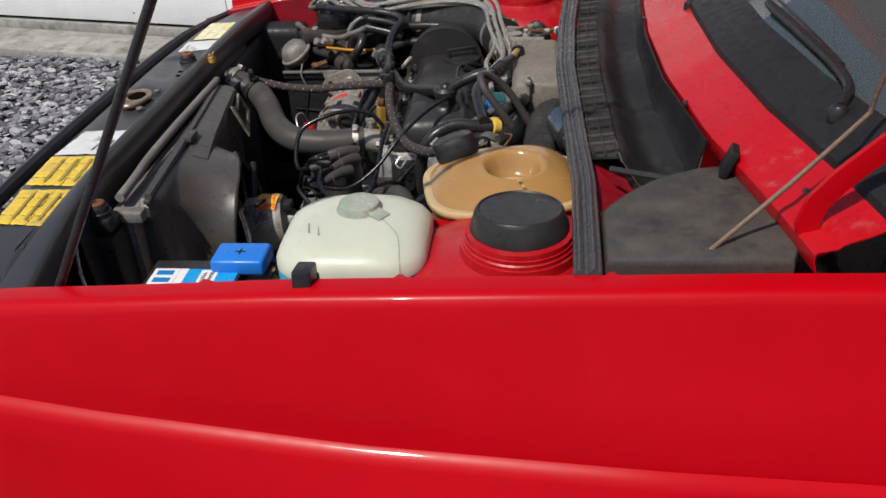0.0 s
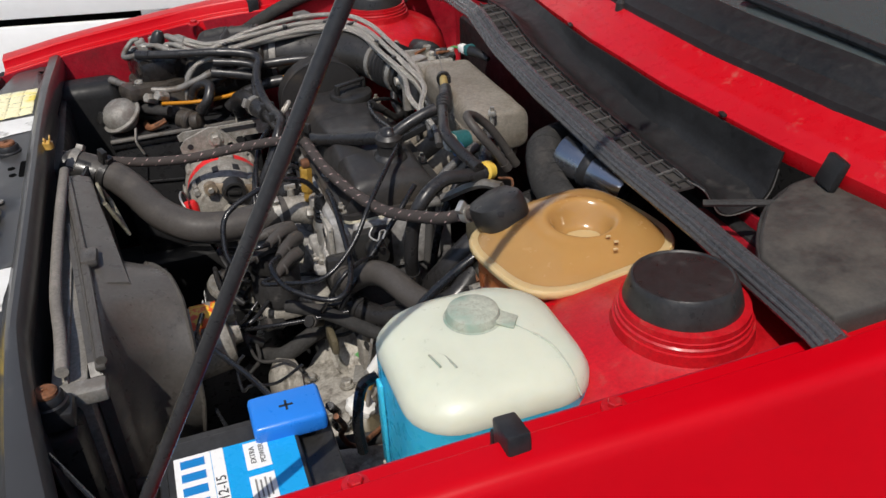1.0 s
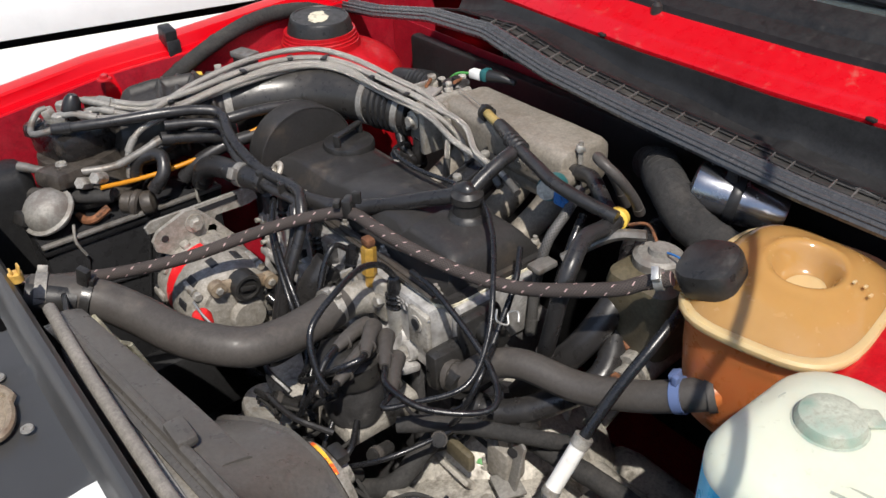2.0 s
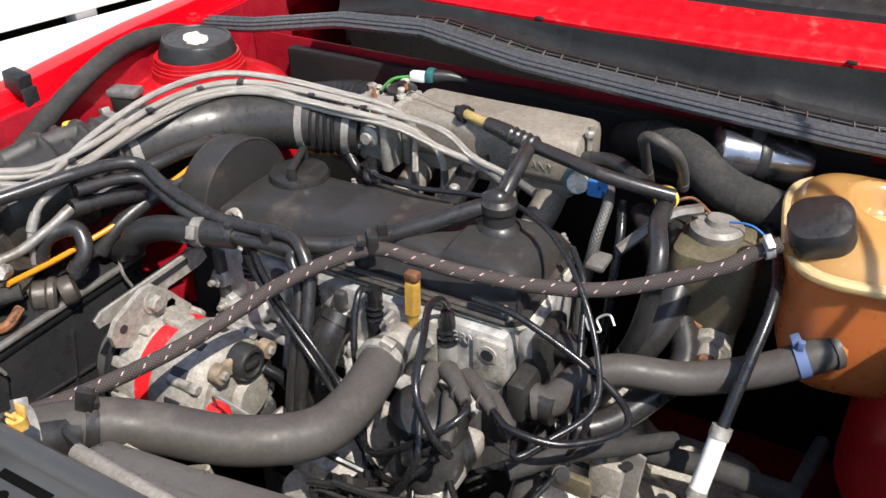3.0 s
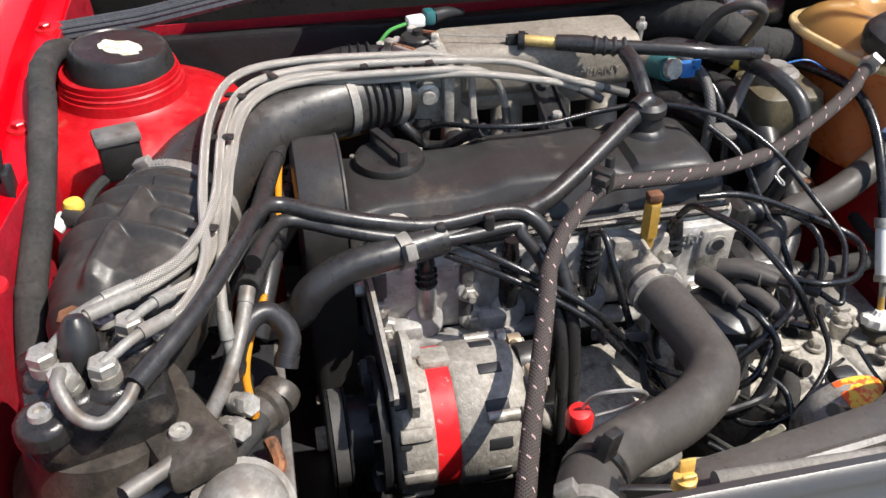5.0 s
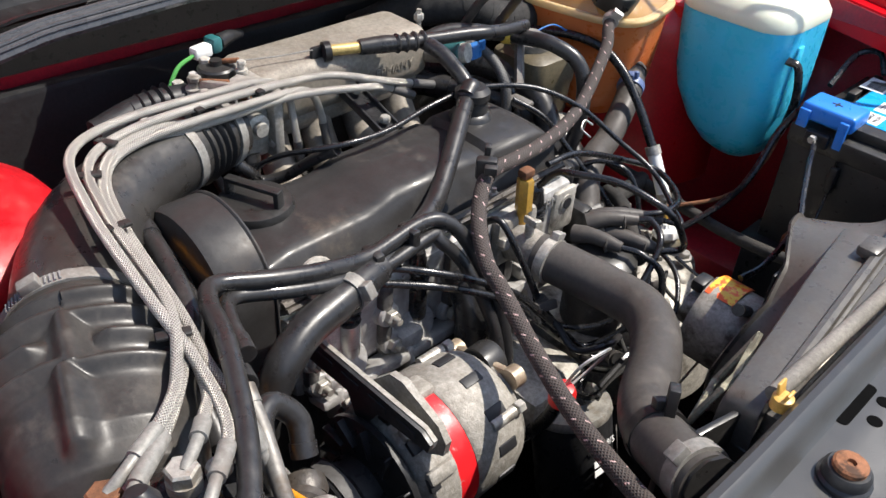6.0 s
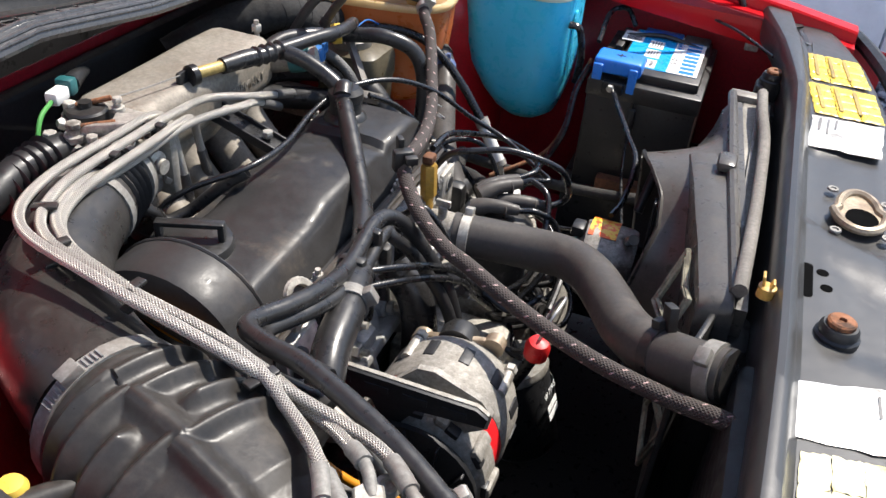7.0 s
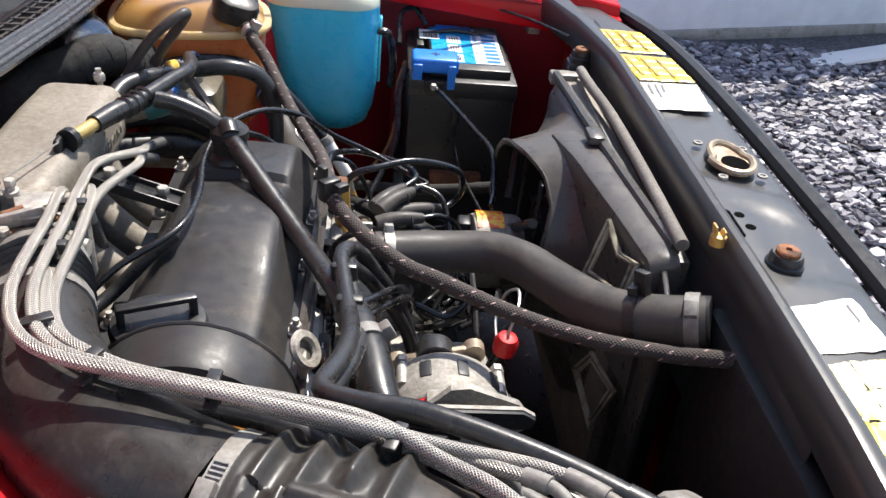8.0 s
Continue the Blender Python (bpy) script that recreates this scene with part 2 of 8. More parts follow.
M["slam"] = mat("black_panel_paint", (0.044, 0.043, 0.042), 0.34, vary=0.05, spots=(0.085, 0.08, 0.075), spot_scale=55, spot_at=(0.68, 0.80), coat=0.12, dust=0.03, dust_color=(0.10, 0.095, 0.09), rough_vary=0.04)
M["rubber"] = mat("black_rubber", (0.016, 0.016, 0.017), 0.42, vary=0.2, dust=0.07, dust_color=(0.08, 0.074, 0.068), spec=0.42)
M["seal"] = mat("cowl_seal_rubber", (0.058, 0.058, 0.060), 0.28, vary=0.12, dust=0.12, dust_color=(0.13, 0.12, 0.11), spec=0.5)
M["hose"] = mat("grey_rubber_hose", (0.062, 0.056, 0.051), 0.48, vary=0.10, dust=0.20, dust_color=(0.13, 0.115, 0.10), fine=900, spec=0.28)
M["hose_dark"] = mat("dark_hose", (0.022, 0.021, 0.021), 0.34, vary=0.2, dust=0.12, dust_color=(0.09, 0.082, 0.074), spec=0.48)
M["lead"] = mat("ignition_lead_rubber", (0.012, 0.012, 0.013), 0.26, vary=0.15, spec=0.5)
M["plastic"] = mat("black_plastic", (0.022, 0.021, 0.020), 0.38, vary=0.2, dust=0.12, dust_color=(0.10, 0.09, 0.08), coarse_bump=0.03, spec=0.45)
M["tray"] = mat("dusty_black_plastic", (0.030, 0.029, 0.028), 0.6, vary=0.25, dust=0.28, dust_color=(0.11, 0.10, 0.085), coarse_bump=0.05, spec=0.28)
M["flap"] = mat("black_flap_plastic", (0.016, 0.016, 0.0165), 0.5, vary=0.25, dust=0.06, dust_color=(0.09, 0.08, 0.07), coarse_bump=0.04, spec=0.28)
M["tray_edge"] = mat("scuffed_plastic_edge", (0.085, 0.082, 0.077), 0.6, vary=0.35)
M["brownrod"] = mat("brown_weathered_rod", (0.17, 0.115, 0.075), 0.6, 0.2, vary=0.25)
M["shroud"] = mat("fan_shroud_plastic", (0.075, 0.069, 0.062), 0.36, vary=0.12, dust=0.14, dust_color=(0.10, 0.088, 0.075), spec=0.45)
M["cover"] = mat("cam_cover_black_paint", (0.030, 0.0285, 0.028), 0.42, spec=0.27, vary=0.10, spots=(0.075, 0.060, 0.046), spot_scale=14, spot_at=(0.60, 0.80), dust=0.06, dust_color=(0.13, 0.115, 0.095), rough_vary=0.12, coat=0.12)
M["alloy"] = mat("dirty_cast_aluminium", (0.33, 0.31, 0.275), 0.66, 0.25, spots=(0.20, 0.18, 0.15), spot_scale=130, spot_at=(0.36, 0.72), vary=0.15, fine=450, fine_bump=0.8, coarse_bump=0.2)
M["tan_metal"] = mat("worn_tan_metal", (0.34, 0.27, 0.19), 0.45, 0.4, vary=0.2, spots=(0.14, 0.09, 0.06), spot_scale=60, spot_at=(0.5, 0.7), fine_bump=0.2)
M["plenum"] = mat("plenum_cast_aluminium", (0.225, 0.20, 0.165), 0.66, 0.2, spots=(0.17, 0.14, 0.105), spot_scale=45, spot_at=(0.5, 0.72), vary=0.15, fine=500, fine_bump=0.25, coarse_bump=0.08)
M["block"] = mat("oily_engine_block", (0.060, 0.058, 0.058), 0.5, 0.2, spots=(0.20, 0.19, 0.18), spot_scale=35, spot_at=(0.57, 0.7), vary=0.35, fine_bump=0.4, coarse_bump=0.3)
M["head"] = mat("cylinder_head_casting", (0.42, 0.408, 0.392), 0.45, 0.3, spots=(0.11, 0.10, 0.09), spot_scale=60, spot_at=(0.46, 0.76), vary=0.2, fine_bump=0.4, coarse_bump=0.3)
M["gearbox"] = mat("grimy_gearbox_alloy", (0.40, 0.375, 0.33), 0.58, 0.3, spots=(0.12, 0.105, 0.085), spot_scale=48, spot_at=(0.50, 0.68), vary=0.25, fine_bump=0.4, coarse_bump=0.3)
M["steel"] = mat("bright_steel", (0.55, 0.54, 0.51), 0.42, 0.75, spots=(0.30, 0.26, 0.21), spot_scale=120, spot_at=(0.55, 0.75), vary=0.1)
M["zinc"] = mat("dull_zinc_plate", (0.42, 0.40, 0.36), 0.52, 0.6, spots=(0.26, 0.22, 0.17), spot_scale=90, spot_at=(0.5, 0.72), vary=0.15)
M["pipe"] = mat("grey_coated_pipe", (0.19, 0.18, 0.165), 0.5, 0.4, spots=(0.13, 0.11, 0.09), spot_scale=60, vary=0.15)
M["rust"] = mat("rusty_steel", (0.20, 0.085, 0.04), 0.75, 0.3, spots=(0.07, 0.035, 0.02), spot_scale=80, vary=0.3)
M["brass"] = mat("yellow_brass", (0.48, 0.28, 0.05), 0.42, 0.35, spots=(0.40, 0.24, 0.07), spot_scale=90, vary=0.12)
M["yellow"] = mat("yellow_plastic", (0.74, 0.50, 0.08), 0.4, vary=0.08, spots=(0.45, 0.27, 0.04), spot_scale=60, spot_at=(0.6, 0.8))
M["orange"] = mat("orange_tube", (0.55, 0.22, 0.012), 0.4, vary=0.08)
M["redplastic"] = mat("red_plastic", (0.62, 0.02, 0.02), 0.35, vary=0.1)
M["redband"] = mat("red_painted_band", (0.70, 0.015, 0.02), 0.4, vary=0.06, spots=(0.5, 0.3, 0.28), spot_scale=90, spot_at=(0.62, 0.7))
M["white"] = mat("white_plastic", (0.78, 0.77, 0.73), 0.4, vary=0.06, spots=(0.5, 0.46, 0.40), spot_scale=50, spot_at=(0.58, 0.8))
M["cream"] = mat("stained_cream_plastic", (0.105, 0.088, 0.055), 0.42, vary=0.2, spots=(0.065, 0.052, 0.034), spot_scale=25, spot_at=(0.48, 0.75))
M["wash"] = mat("milky_washer_plastic", (0.60, 0.62, 0.50), 0.40, vary=0.05, sss=0.35, fine_bump=0.03, spots=(0.50, 0.57, 0.47), spot_scale=9, spot_at=(0.55, 0.8))
M["fluid"] = mat("blue_fluid_behind_plastic", (0.05, 0.50, 0.74), 0.32, vary=0.08, sss=0.5, fine_bump=0.03)
M["amber"] = mat("amber_tank_plastic", (0.40, 0.225, 0.075), 0.16, vary=0.06, sss=0.3, fine_bump=0.02, spots=(0.33, 0.175, 0.05), spot_scale=7, spot_at=(0.4, 0.9), coat=0.3)
M["amber_low"] = mat("coolant_filled_plastic", (0.54, 0.150, 0.040), 0.34, vary=0.06, sss=0.5, fine_bump=0.03)
M["amber_rim"] = mat("amber_seam_plastic", (0.56, 0.40, 0.20), 0.38, vary=0.06, sss=0.5)
M["blue"] = mat("blue_terminal_cover", (0.020, 0.20, 0.70), 0.36, vary=0.06)
M["blue_label"] = mat("bright_blue_label", (0.01, 0.33, 0.72), 0.3, vary=0.04)
M["label_white"] = mat("white_label", (0.82, 0.82, 0.80), 0.35, vary=0.03)
M["ink"] = mat("black_ink", (0.02, 0.02, 0.022), 0.5, vary=0.05)
M["ink_faded"] = mat("faded_brown_ink", (0.34, 0.235, 0.05), 0.6, vary=0.3)
M["ink_grey"] = mat("worn_grey_ink", (0.16, 0.155, 0.15), 0.6, vary=0.2)
M["ink_blue"] = mat("blue_ink", (0.01, 0.20, 0.52), 0.4, vary=0.05)
M["sticker"] = mat("worn_yellow_sticker", (0.80, 0.56, 0.05), 0.33, vary=0.1, spots=(0.55, 0.40, 0.10), spot_scale=35, spot_at=(0.5, 0.7))
M["foil"] = mat("worn_silver_sticker", (0.80, 0.79, 0.75), 0.40, 0.15, vary=0.10, spots=(0.22, 0.20, 0.17), spot_scale=30, spot_at=(0.55, 0.68), coarse_bump=0.25)
M["chrome"] = mat("polished_steel_can", (0.30, 0.31, 0.34), 0.24, 0.95, vary=0.05, rough_vary=0.06)
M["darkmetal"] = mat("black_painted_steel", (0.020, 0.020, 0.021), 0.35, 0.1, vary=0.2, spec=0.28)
M["belt"] = mat("rubber_drive_belt", (0.06, 0.057, 0.054), 0.65, vary=0.15)
M["fin"] = mat("radiator_fins", (0.26, 0.24, 0.21), 0.55, 0.6, vary=0.3, fine_bump=0.3)
M["foam"] = mat("perished_cream_foam", (0.60, 0.56, 0.43), 0.85, vary=0.2, spots=(0.2, 0.18, 0.13), spot_scale=40)
M["foam_khaki"] = mat("khaki_foam_strip", (0.30, 0.28, 0.20), 0.85, vary=0.2, spots=(0.12, 0.11, 0.08), spot_scale=40)
M["tan"] = mat("tan_yellow_plastic", (0.60, 0.36, 0.085), 0.4, vary=0.12, spots=(0.34, 0.19, 0.03), spot_scale=70, spot_at=(0.55, 0.75))
M["box_black"] = mat("satin_black_box_plastic", (0.020, 0.020, 0.021), 0.33, vary=0.15, dust=0.05, dust_color=(0.06, 0.055, 0.05), coarse_bump=0.03, spec=0.42)
M["cloth"] = mat("cloth_tape_wrap", (0.030, 0.029, 0.028), 0.85, vary=0.3, fine=1500, fine_bump=0.6, dust=0.3, dust_color=(0.10, 0.09, 0.08), coarse_bump=0.35, spec=0.28)
M["teal"] = mat("teal_plastic", (0.02, 0.105, 0.11), 0.45, vary=0.1)
M["green"] = mat("green_plastic", (0.10, 0.30, 0.10), 0.45, vary=0.1, spots=(0.25, 0.33, 0.22), spot_scale=50)
M["greenwire"] = mat("green_wire", (0.07, 0.28, 0.06), 0.4, vary=0.05)
M["clipblue"] = mat("blue_hose_clip", (0.03, 0.15, 0.42), 0.35, vary=0.05)
M["clipgrey"] = mat("pale_blue_grey_clip", (0.10, 0.14, 0.27), 0.45, vary=0.08)
M["steelbraid"] = braid("steel_braided_sleeve", (0.72, 0.68, 0.61), (0.20, 0.18, 0.155), 10.0, 11, 0.5, 0.36, bump=1.0)
M["greybraid"] = braid("grey_braided_sleeve", (0.15, 0.143, 0.135), (0.05, 0.05, 0.05), 9.0, 9, 0.2, 0.5)
M["sheath"] = braid("brown_woven_hose", (0.080, 0.062, 0.054), (0.020, 0.016, 0.015), 13.0, 14, 0.0, 0.75, fleck=(0.48, 0.33, 0.31), bump=0.8)
M["glass"] = bpy.data.materials.new("windscreen_glass")
M["glass"].use_nodes = True
gb = M["glass"].node_tree.nodes["Principled BSDF"]
gb.inputs["Base Color"].default_value, gb.inputs["Roughness"].default_value = (0.25, 0.30, 0.31, 1), 0.03
gb.inputs["Transmission Weight"].default_value, gb.inputs["IOR"].default_value = 0.85, 1.5
M["gravel"] = mat("slate_gravel_bed", (0.10, 0.095, 0.105), 0.75, vary=0.4, fine=60, fine_bump=1.0, dist=0.01, spots=(0.03, 0.03, 0.035), spot_scale=45, spot_at=(0.4, 0.6))
M["paving"] = mat("weathered_concrete", (0.30, 0.285, 0.26), 0.85, vary=0.2, spots=(0.10, 0.11, 0.06), spot_scale=12, spot_at=(0.5, 0.75), fine=250, fine_bump=0.5)
M["whitewall"] = mat("white_render", (0.80, 0.80, 0.79), 0.7, vary=0.03, fine=200, fine_bump=0.3)
M["board"] = mat("grey_painted_board", (0.76, 0.78, 0.82), 0.5, vary=0.06, fine=300, fine_bump=0.15)
M["oily"] = mat("oily_brown_casting", (0.070, 0.060, 0.050), 0.40, 0.2, vary=0.25, spots=(0.035, 0.03, 0.026), spot_scale=40, spot_at=(0.48, 0.66), fine_bump=0.4, coarse_bump=0.2)
M["tray_dusty"] = mat("dust_filmed_plastic", (0.040, 0.037, 0.033), 0.65, vary=0.2, dust=0.5, dust_color=(0.125, 0.11, 0.09))
M["sticker_pale"] = mat("bleached_yellow_sticker", (0.84, 0.78, 0.48), 0.34, vary=0.09, spots=(0.82, 0.66, 0.12), spot_scale=14, spot_at=(0.56, 0.66))
M["boot"] = mat("ribbed_rubber_boot", (0.030, 0.027, 0.024), 0.42, vary=0.14, dust=0.14, dust_color=(0.115, 0.098, 0.082), spec=0.42)
M["duct"] = mat("intake_duct_rubber", (0.026, 0.024, 0.022), 0.34, vary=0.14, dust=0.20, dust_color=(0.105, 0.09, 0.075), spec=0.45, coarse_bump=0.02)
M["zinc3"] = mat("dull_grey_zinc", (0.23, 0.22, 0.20), 0.58, 0.25, spots=(0.18, 0.16, 0.14), spot_scale=40, vary=0.15)
M["brass2"] = mat("yellowed_ferrule", (0.45, 0.33, 0.12), 0.45, 0.3, vary=0.15)
M["oily_black"] = mat("oily_black_casting", (0.022, 0.020, 0.019), 0.28, 0.2, vary=0.25, spots=(0.11, 0.085, 0.065), spot_scale=26, spot_at=(0.55, 0.70), fine_bump=0.3, coarse_bump=0.25)
M["opening"] = mat("unlit_opening_black", (0.004, 0.004, 0.004), 0.95, vary=0.05, spec=0.02)
# ---------------------------------------------------------------- ground and surroundings
def build_ground():
    xs = [-40, -12, -6] + [-4 + 0.25 * i for i in range(22)] + [4, 12, 40]
    ys = [-40, -12, -6] + [-4 + 0.25 * i for i in range(33)] + [6, 12, 40]
    bm = grid_sheet(xs, ys, lambda x, y: 0.012 * noise.noise(Vector((x * 1.3, y * 1.3, 0))))
    solo("ground", bm, M["gravel"], "dark purple-grey slate gravel drive under the car", "ground", kind="structure")
    # loose slate chips, uneven flat stones
    rnd = random.Random(4)
    verts, faces = [], []

    def chips(x0, x1, y0, y1, count, lo, hi):
        for _ in range(count):
            cx, cy = rnd.uniform(x0, x1), rnd.uniform(y0, y1)
            r, h = rnd.uniform(lo, hi), rnd.uniform(0.004, 0.012)
            a0, n = rnd.uniform(0, 6.28), rnd.choice((4, 5, 6))
            tilt = Euler((rnd.uniform(-0.5, 0.5), rnd.uniform(-0.5, 0.5), 0)).to_matrix()
            base = len(verts)
            ring = []
            for k in range(n):
                a = a0 + 6.28 * k / n
                rr = r * rnd.uniform(0.6, 1.15)
                ring.append(Vector((rr * math.cos(a), rr * 0.7 * math.sin(a), 0)))
            z = rnd.uniform(0.004, 0.022)
            for q in ring:
                verts.append(tilt @ q + Vector((cx, cy, z)))
            for q in ring:
                verts.append(tilt @ (q * 0.86 + Vector((0, 0, h))) + Vector((cx, cy, z)))
            faces.append(tuple(base + n + k for k in range(n)))
            for k in range(n):
                j = (k + 1) % n
                faces.append((base + k, base + j, base + n + j, base + n + k))

    chips(-3.4, -0.95, -3.2, -1.0, 9500, 0.014, 0.034)
    chips(-3.2, -0.95, 0.2, 2.95, 8500, 0.014, 0.034)
    chips(-2.6, -0.9, -1.0, 0.2, 1500, 0.014, 0.034)
    me = bpy.data.meshes.new("gravel_stones")
    me.from_pydata(verts, [], faces)
    me.materials.append(M["chips"])
    tagged(new("gravel_stones", me), "loose angular slate chips in purple and grey", "gravel", kind="stuff")


def island_mat():
    m = bpy.data.materials.new("slate_chips")
    m.use_nodes = True
    nt = m.node_tree
    b = nt.nodes["Principled BSDF"]
    geo = nt.nodes.new("ShaderNodeNewGeometry")
    r = nt.nodes.new("ShaderNodeValToRGB")
    r.color_ramp.elements[0].color, r.color_ramp.elements[1].color = (0.08, 0.074, 0.086, 1), (0.50, 0.49, 0.50, 1)
    e = r.color_ramp.elements.new(0.6)
    e.color = (0.23, 0.22, 0.245, 1)
    nt.links.new(geo.outputs["Random Per Island"], r.inputs[0])
    nz = nt.nodes.new("ShaderNodeTexNoise")
    nz.inputs["Scale"].default_value = 120
    mx = nt.nodes.new("ShaderNodeMix")
    mx.data_type, mx.blend_type = "RGBA", "OVERLAY"
    mx.inputs["Factor"].default_value = 0.6
    nt.links.new(r.outputs[0], mx.inputs["A"])
    nt.links.new(nz.outputs[0], mx.inputs["B"])
    nt.links.new(mx.outputs["Result"], b.inputs["Base Color"])
    b.inputs["Roughness"].default_value = 0.55
    return m


M["chips"] = island_mat()
build_ground()

# white board fence with a paving strip on the car's right, grey boarded fence on its left
wall = thing("fence_east", "white painted board fence with dark gaps between its boards", "fence", kind="structure")
wall.matrix_world = pose(-1.95, 3.24, 0, 0, 0, -13)
for i in range(9):
    for k in range(4):
        part("board", box((-5.0 + 3.6 * k + 0.5 * (i % 2), 0.02, 0.205 + 0.25 * i), (3.594, 0.03, 0.215), 0.004), M["whitewall"], wall)
for k in range(7):
    part("post", box((-5.6 + 1.8 * k, 0.09, 1.15), (0.09, 0.10, 2.3), 0.006), M["whitewall"], wall)
    for i in range(9):
        part("screw", lathe([(0.006, 0), (0.004, 0.003)], (-5.6 + 1.8 * k, 0.005, 0.15 + 0.25 * i), (0, -1, 0), 8), M["ink_grey"], wall)
part("kickboard", box((0, 0.02, 0.03), (14.4, 0.06, 0.10), 0.006), M["paving"], wall, "grey concrete gravel board at the foot")
# black sheet added so that the gaps between boards read as shade
part("backing", box((0, 0.22, 1.15), (14.4, 0.03, 2.3), 0.004), M["darkmetal"], wall, "added black sheet that stands in for the shade behind the boards")
pave = solo("paving_strip", box((-1.98, 3.02, 0.01), (14, 0.36, 0.07), 0.015, (0, 0, -13)), M["paving"], "weathered concrete paving strip beside the gravel", "paving", kind="structure")

fence = thing("fence_west", "pale grey painted horizontal board fence", "fence", kind="structure")
fence.matrix_world = pose(-2.2, -3.42, 0, 0, 0, 17)
for i in range(5):
    for k in range(3):
        part("board", box((-3.0 + 2.8 * k + 0.35 * (i % 2), 0, 0.17 + 0.30 * i), (2.79, 0.03, 0.284), 0.004), M["board"], fence)
for k in range(4):
    part("post", box((-4.4 + 2.8 * k, -0.06, 0.8), (0.09, 0.09, 1.6), 0.006), M["board"], fence)
    for i in range(5):
        part("screw", lathe([(0.006, 0), (0.004, 0.003)], (-4.4 + 2.8 * k + 0.2, 0.015, 0.12 + 0.3 * i), (0, 1, 0), 8), M["zinc"], fence)
for k in range(16):
    part("picket", box((-4.0 + 0.5 * k, 0, 1.78), (0.10, 0.02, 0.34), 0.003), M["board"], fence)
part("rail", box((0, 0, 1.96), (8.4, 0.03, 0.06), 0.003), M["board"], fence)
part("kickboard", box((0, 0.015, 0.02), (8.4, 0.05, 0.06), 0.004), M["paving"], fence, "mossy timber kickboard at the foot")
solo("loose_board", box((-2.75, -3.12, 0.055), (0.9, 0.16, 0.02), 0.003, (4, 6, 15)), M["whitewall"], "white painted board lying on the gravel", "board")

# ---------------------------------------------------------------- car body
car = thing("car", "red hatchback with its bonnet open", "car")
XS = [-0.80, -0.66, -0.53, -0.40, -0.22, 0.0, 0.25, 0.6, 1.1, 1.5]
ZC = [0.845, 0.882, 0.903, 0.915, 0.932, 0.945, 0.952, 0.958, 0.962, 0.962]
YC = [0.570, 0.585, 0.595, 0.606, 0.618, 0.629, 0.631, 0.634, 0.636, 0.636]


SHIFT = {-1: (0.014, 0.0), 1: (0.038, 0.010)}           # how far each wing stands out and up


def flare(x):
    """How far the right wing bows out towards its lamp."""
    return 0.030 * min(1.0, max(0.0, (-0.18 - x) / 0.12))


def fender(s):
    """One front wing from its inner bolted flange over the crease to the flank. s: side."""
    rings = []
    for x in [lerp(-0.645, 1.5, i / 46) for i in range(47)]:
        zc, yc = table(XS, ZC, x) + SHIFT[s][1], table(XS, YC, x) + SHIFT[s][0] + (flare(x) if s > 0 else 0)
        yl, zl = table([-0.8, -0.42, -0.14, 0.14, 1.5], [0.615, 0.66, 0.69, 0.72, 0.745], x), table([-0.8, -0.42, -0.14, 0.14, 0.33, 1.5], [0.822, 0.798, 0.789, 0.796, 0.790, 0.775], x)
        arch = math.exp(-((x + 0.02) / 0.30) ** 2)
        pts = [(yc - 0.064, zc - 0.060), (yc - 0.063, zc - 0.018), (yc - 0.061, zc - 0.0155), (yc - 0.040, zc - 0.0150), (yc - 0.0385, zc - 0.013),
               (yc - 0.037, zc - 0.001), (yc - 0.034, zc + 0.002), (yc - 0.012, zc + 0.0035), (yc - 0.004, zc + 0.0025), (yc, zc - 0.001), (yc + 0.004, zc - 0.008),
               (yc + 0.010, zc - 0.028), (lerp(yc + 0.010, yl, 0.5), lerp(zc - 0.028, zl, 0.45)), (yl - 0.008, zl + 0.016), (yl - 0.007, zl + 0.008), (yl + 0.002, zl + 0.003),
               (yl + 0.007, zl - 0.006), (yl + 0.014 + 0.006 * arch, zl - 0.030), (yl + 0.026 + 0.016 * arch, zl - 0.07), (yl + 0.045 + 0.02 * arch, zl - 0.15), (yl + 0.05, 0.45), (yl + 0.03, 0.28)]
        rings.append([Vector((x, s * y, z)) for y, z in pts])
    return thick(loft(rings, closed=False, cap=False), 0.0012)


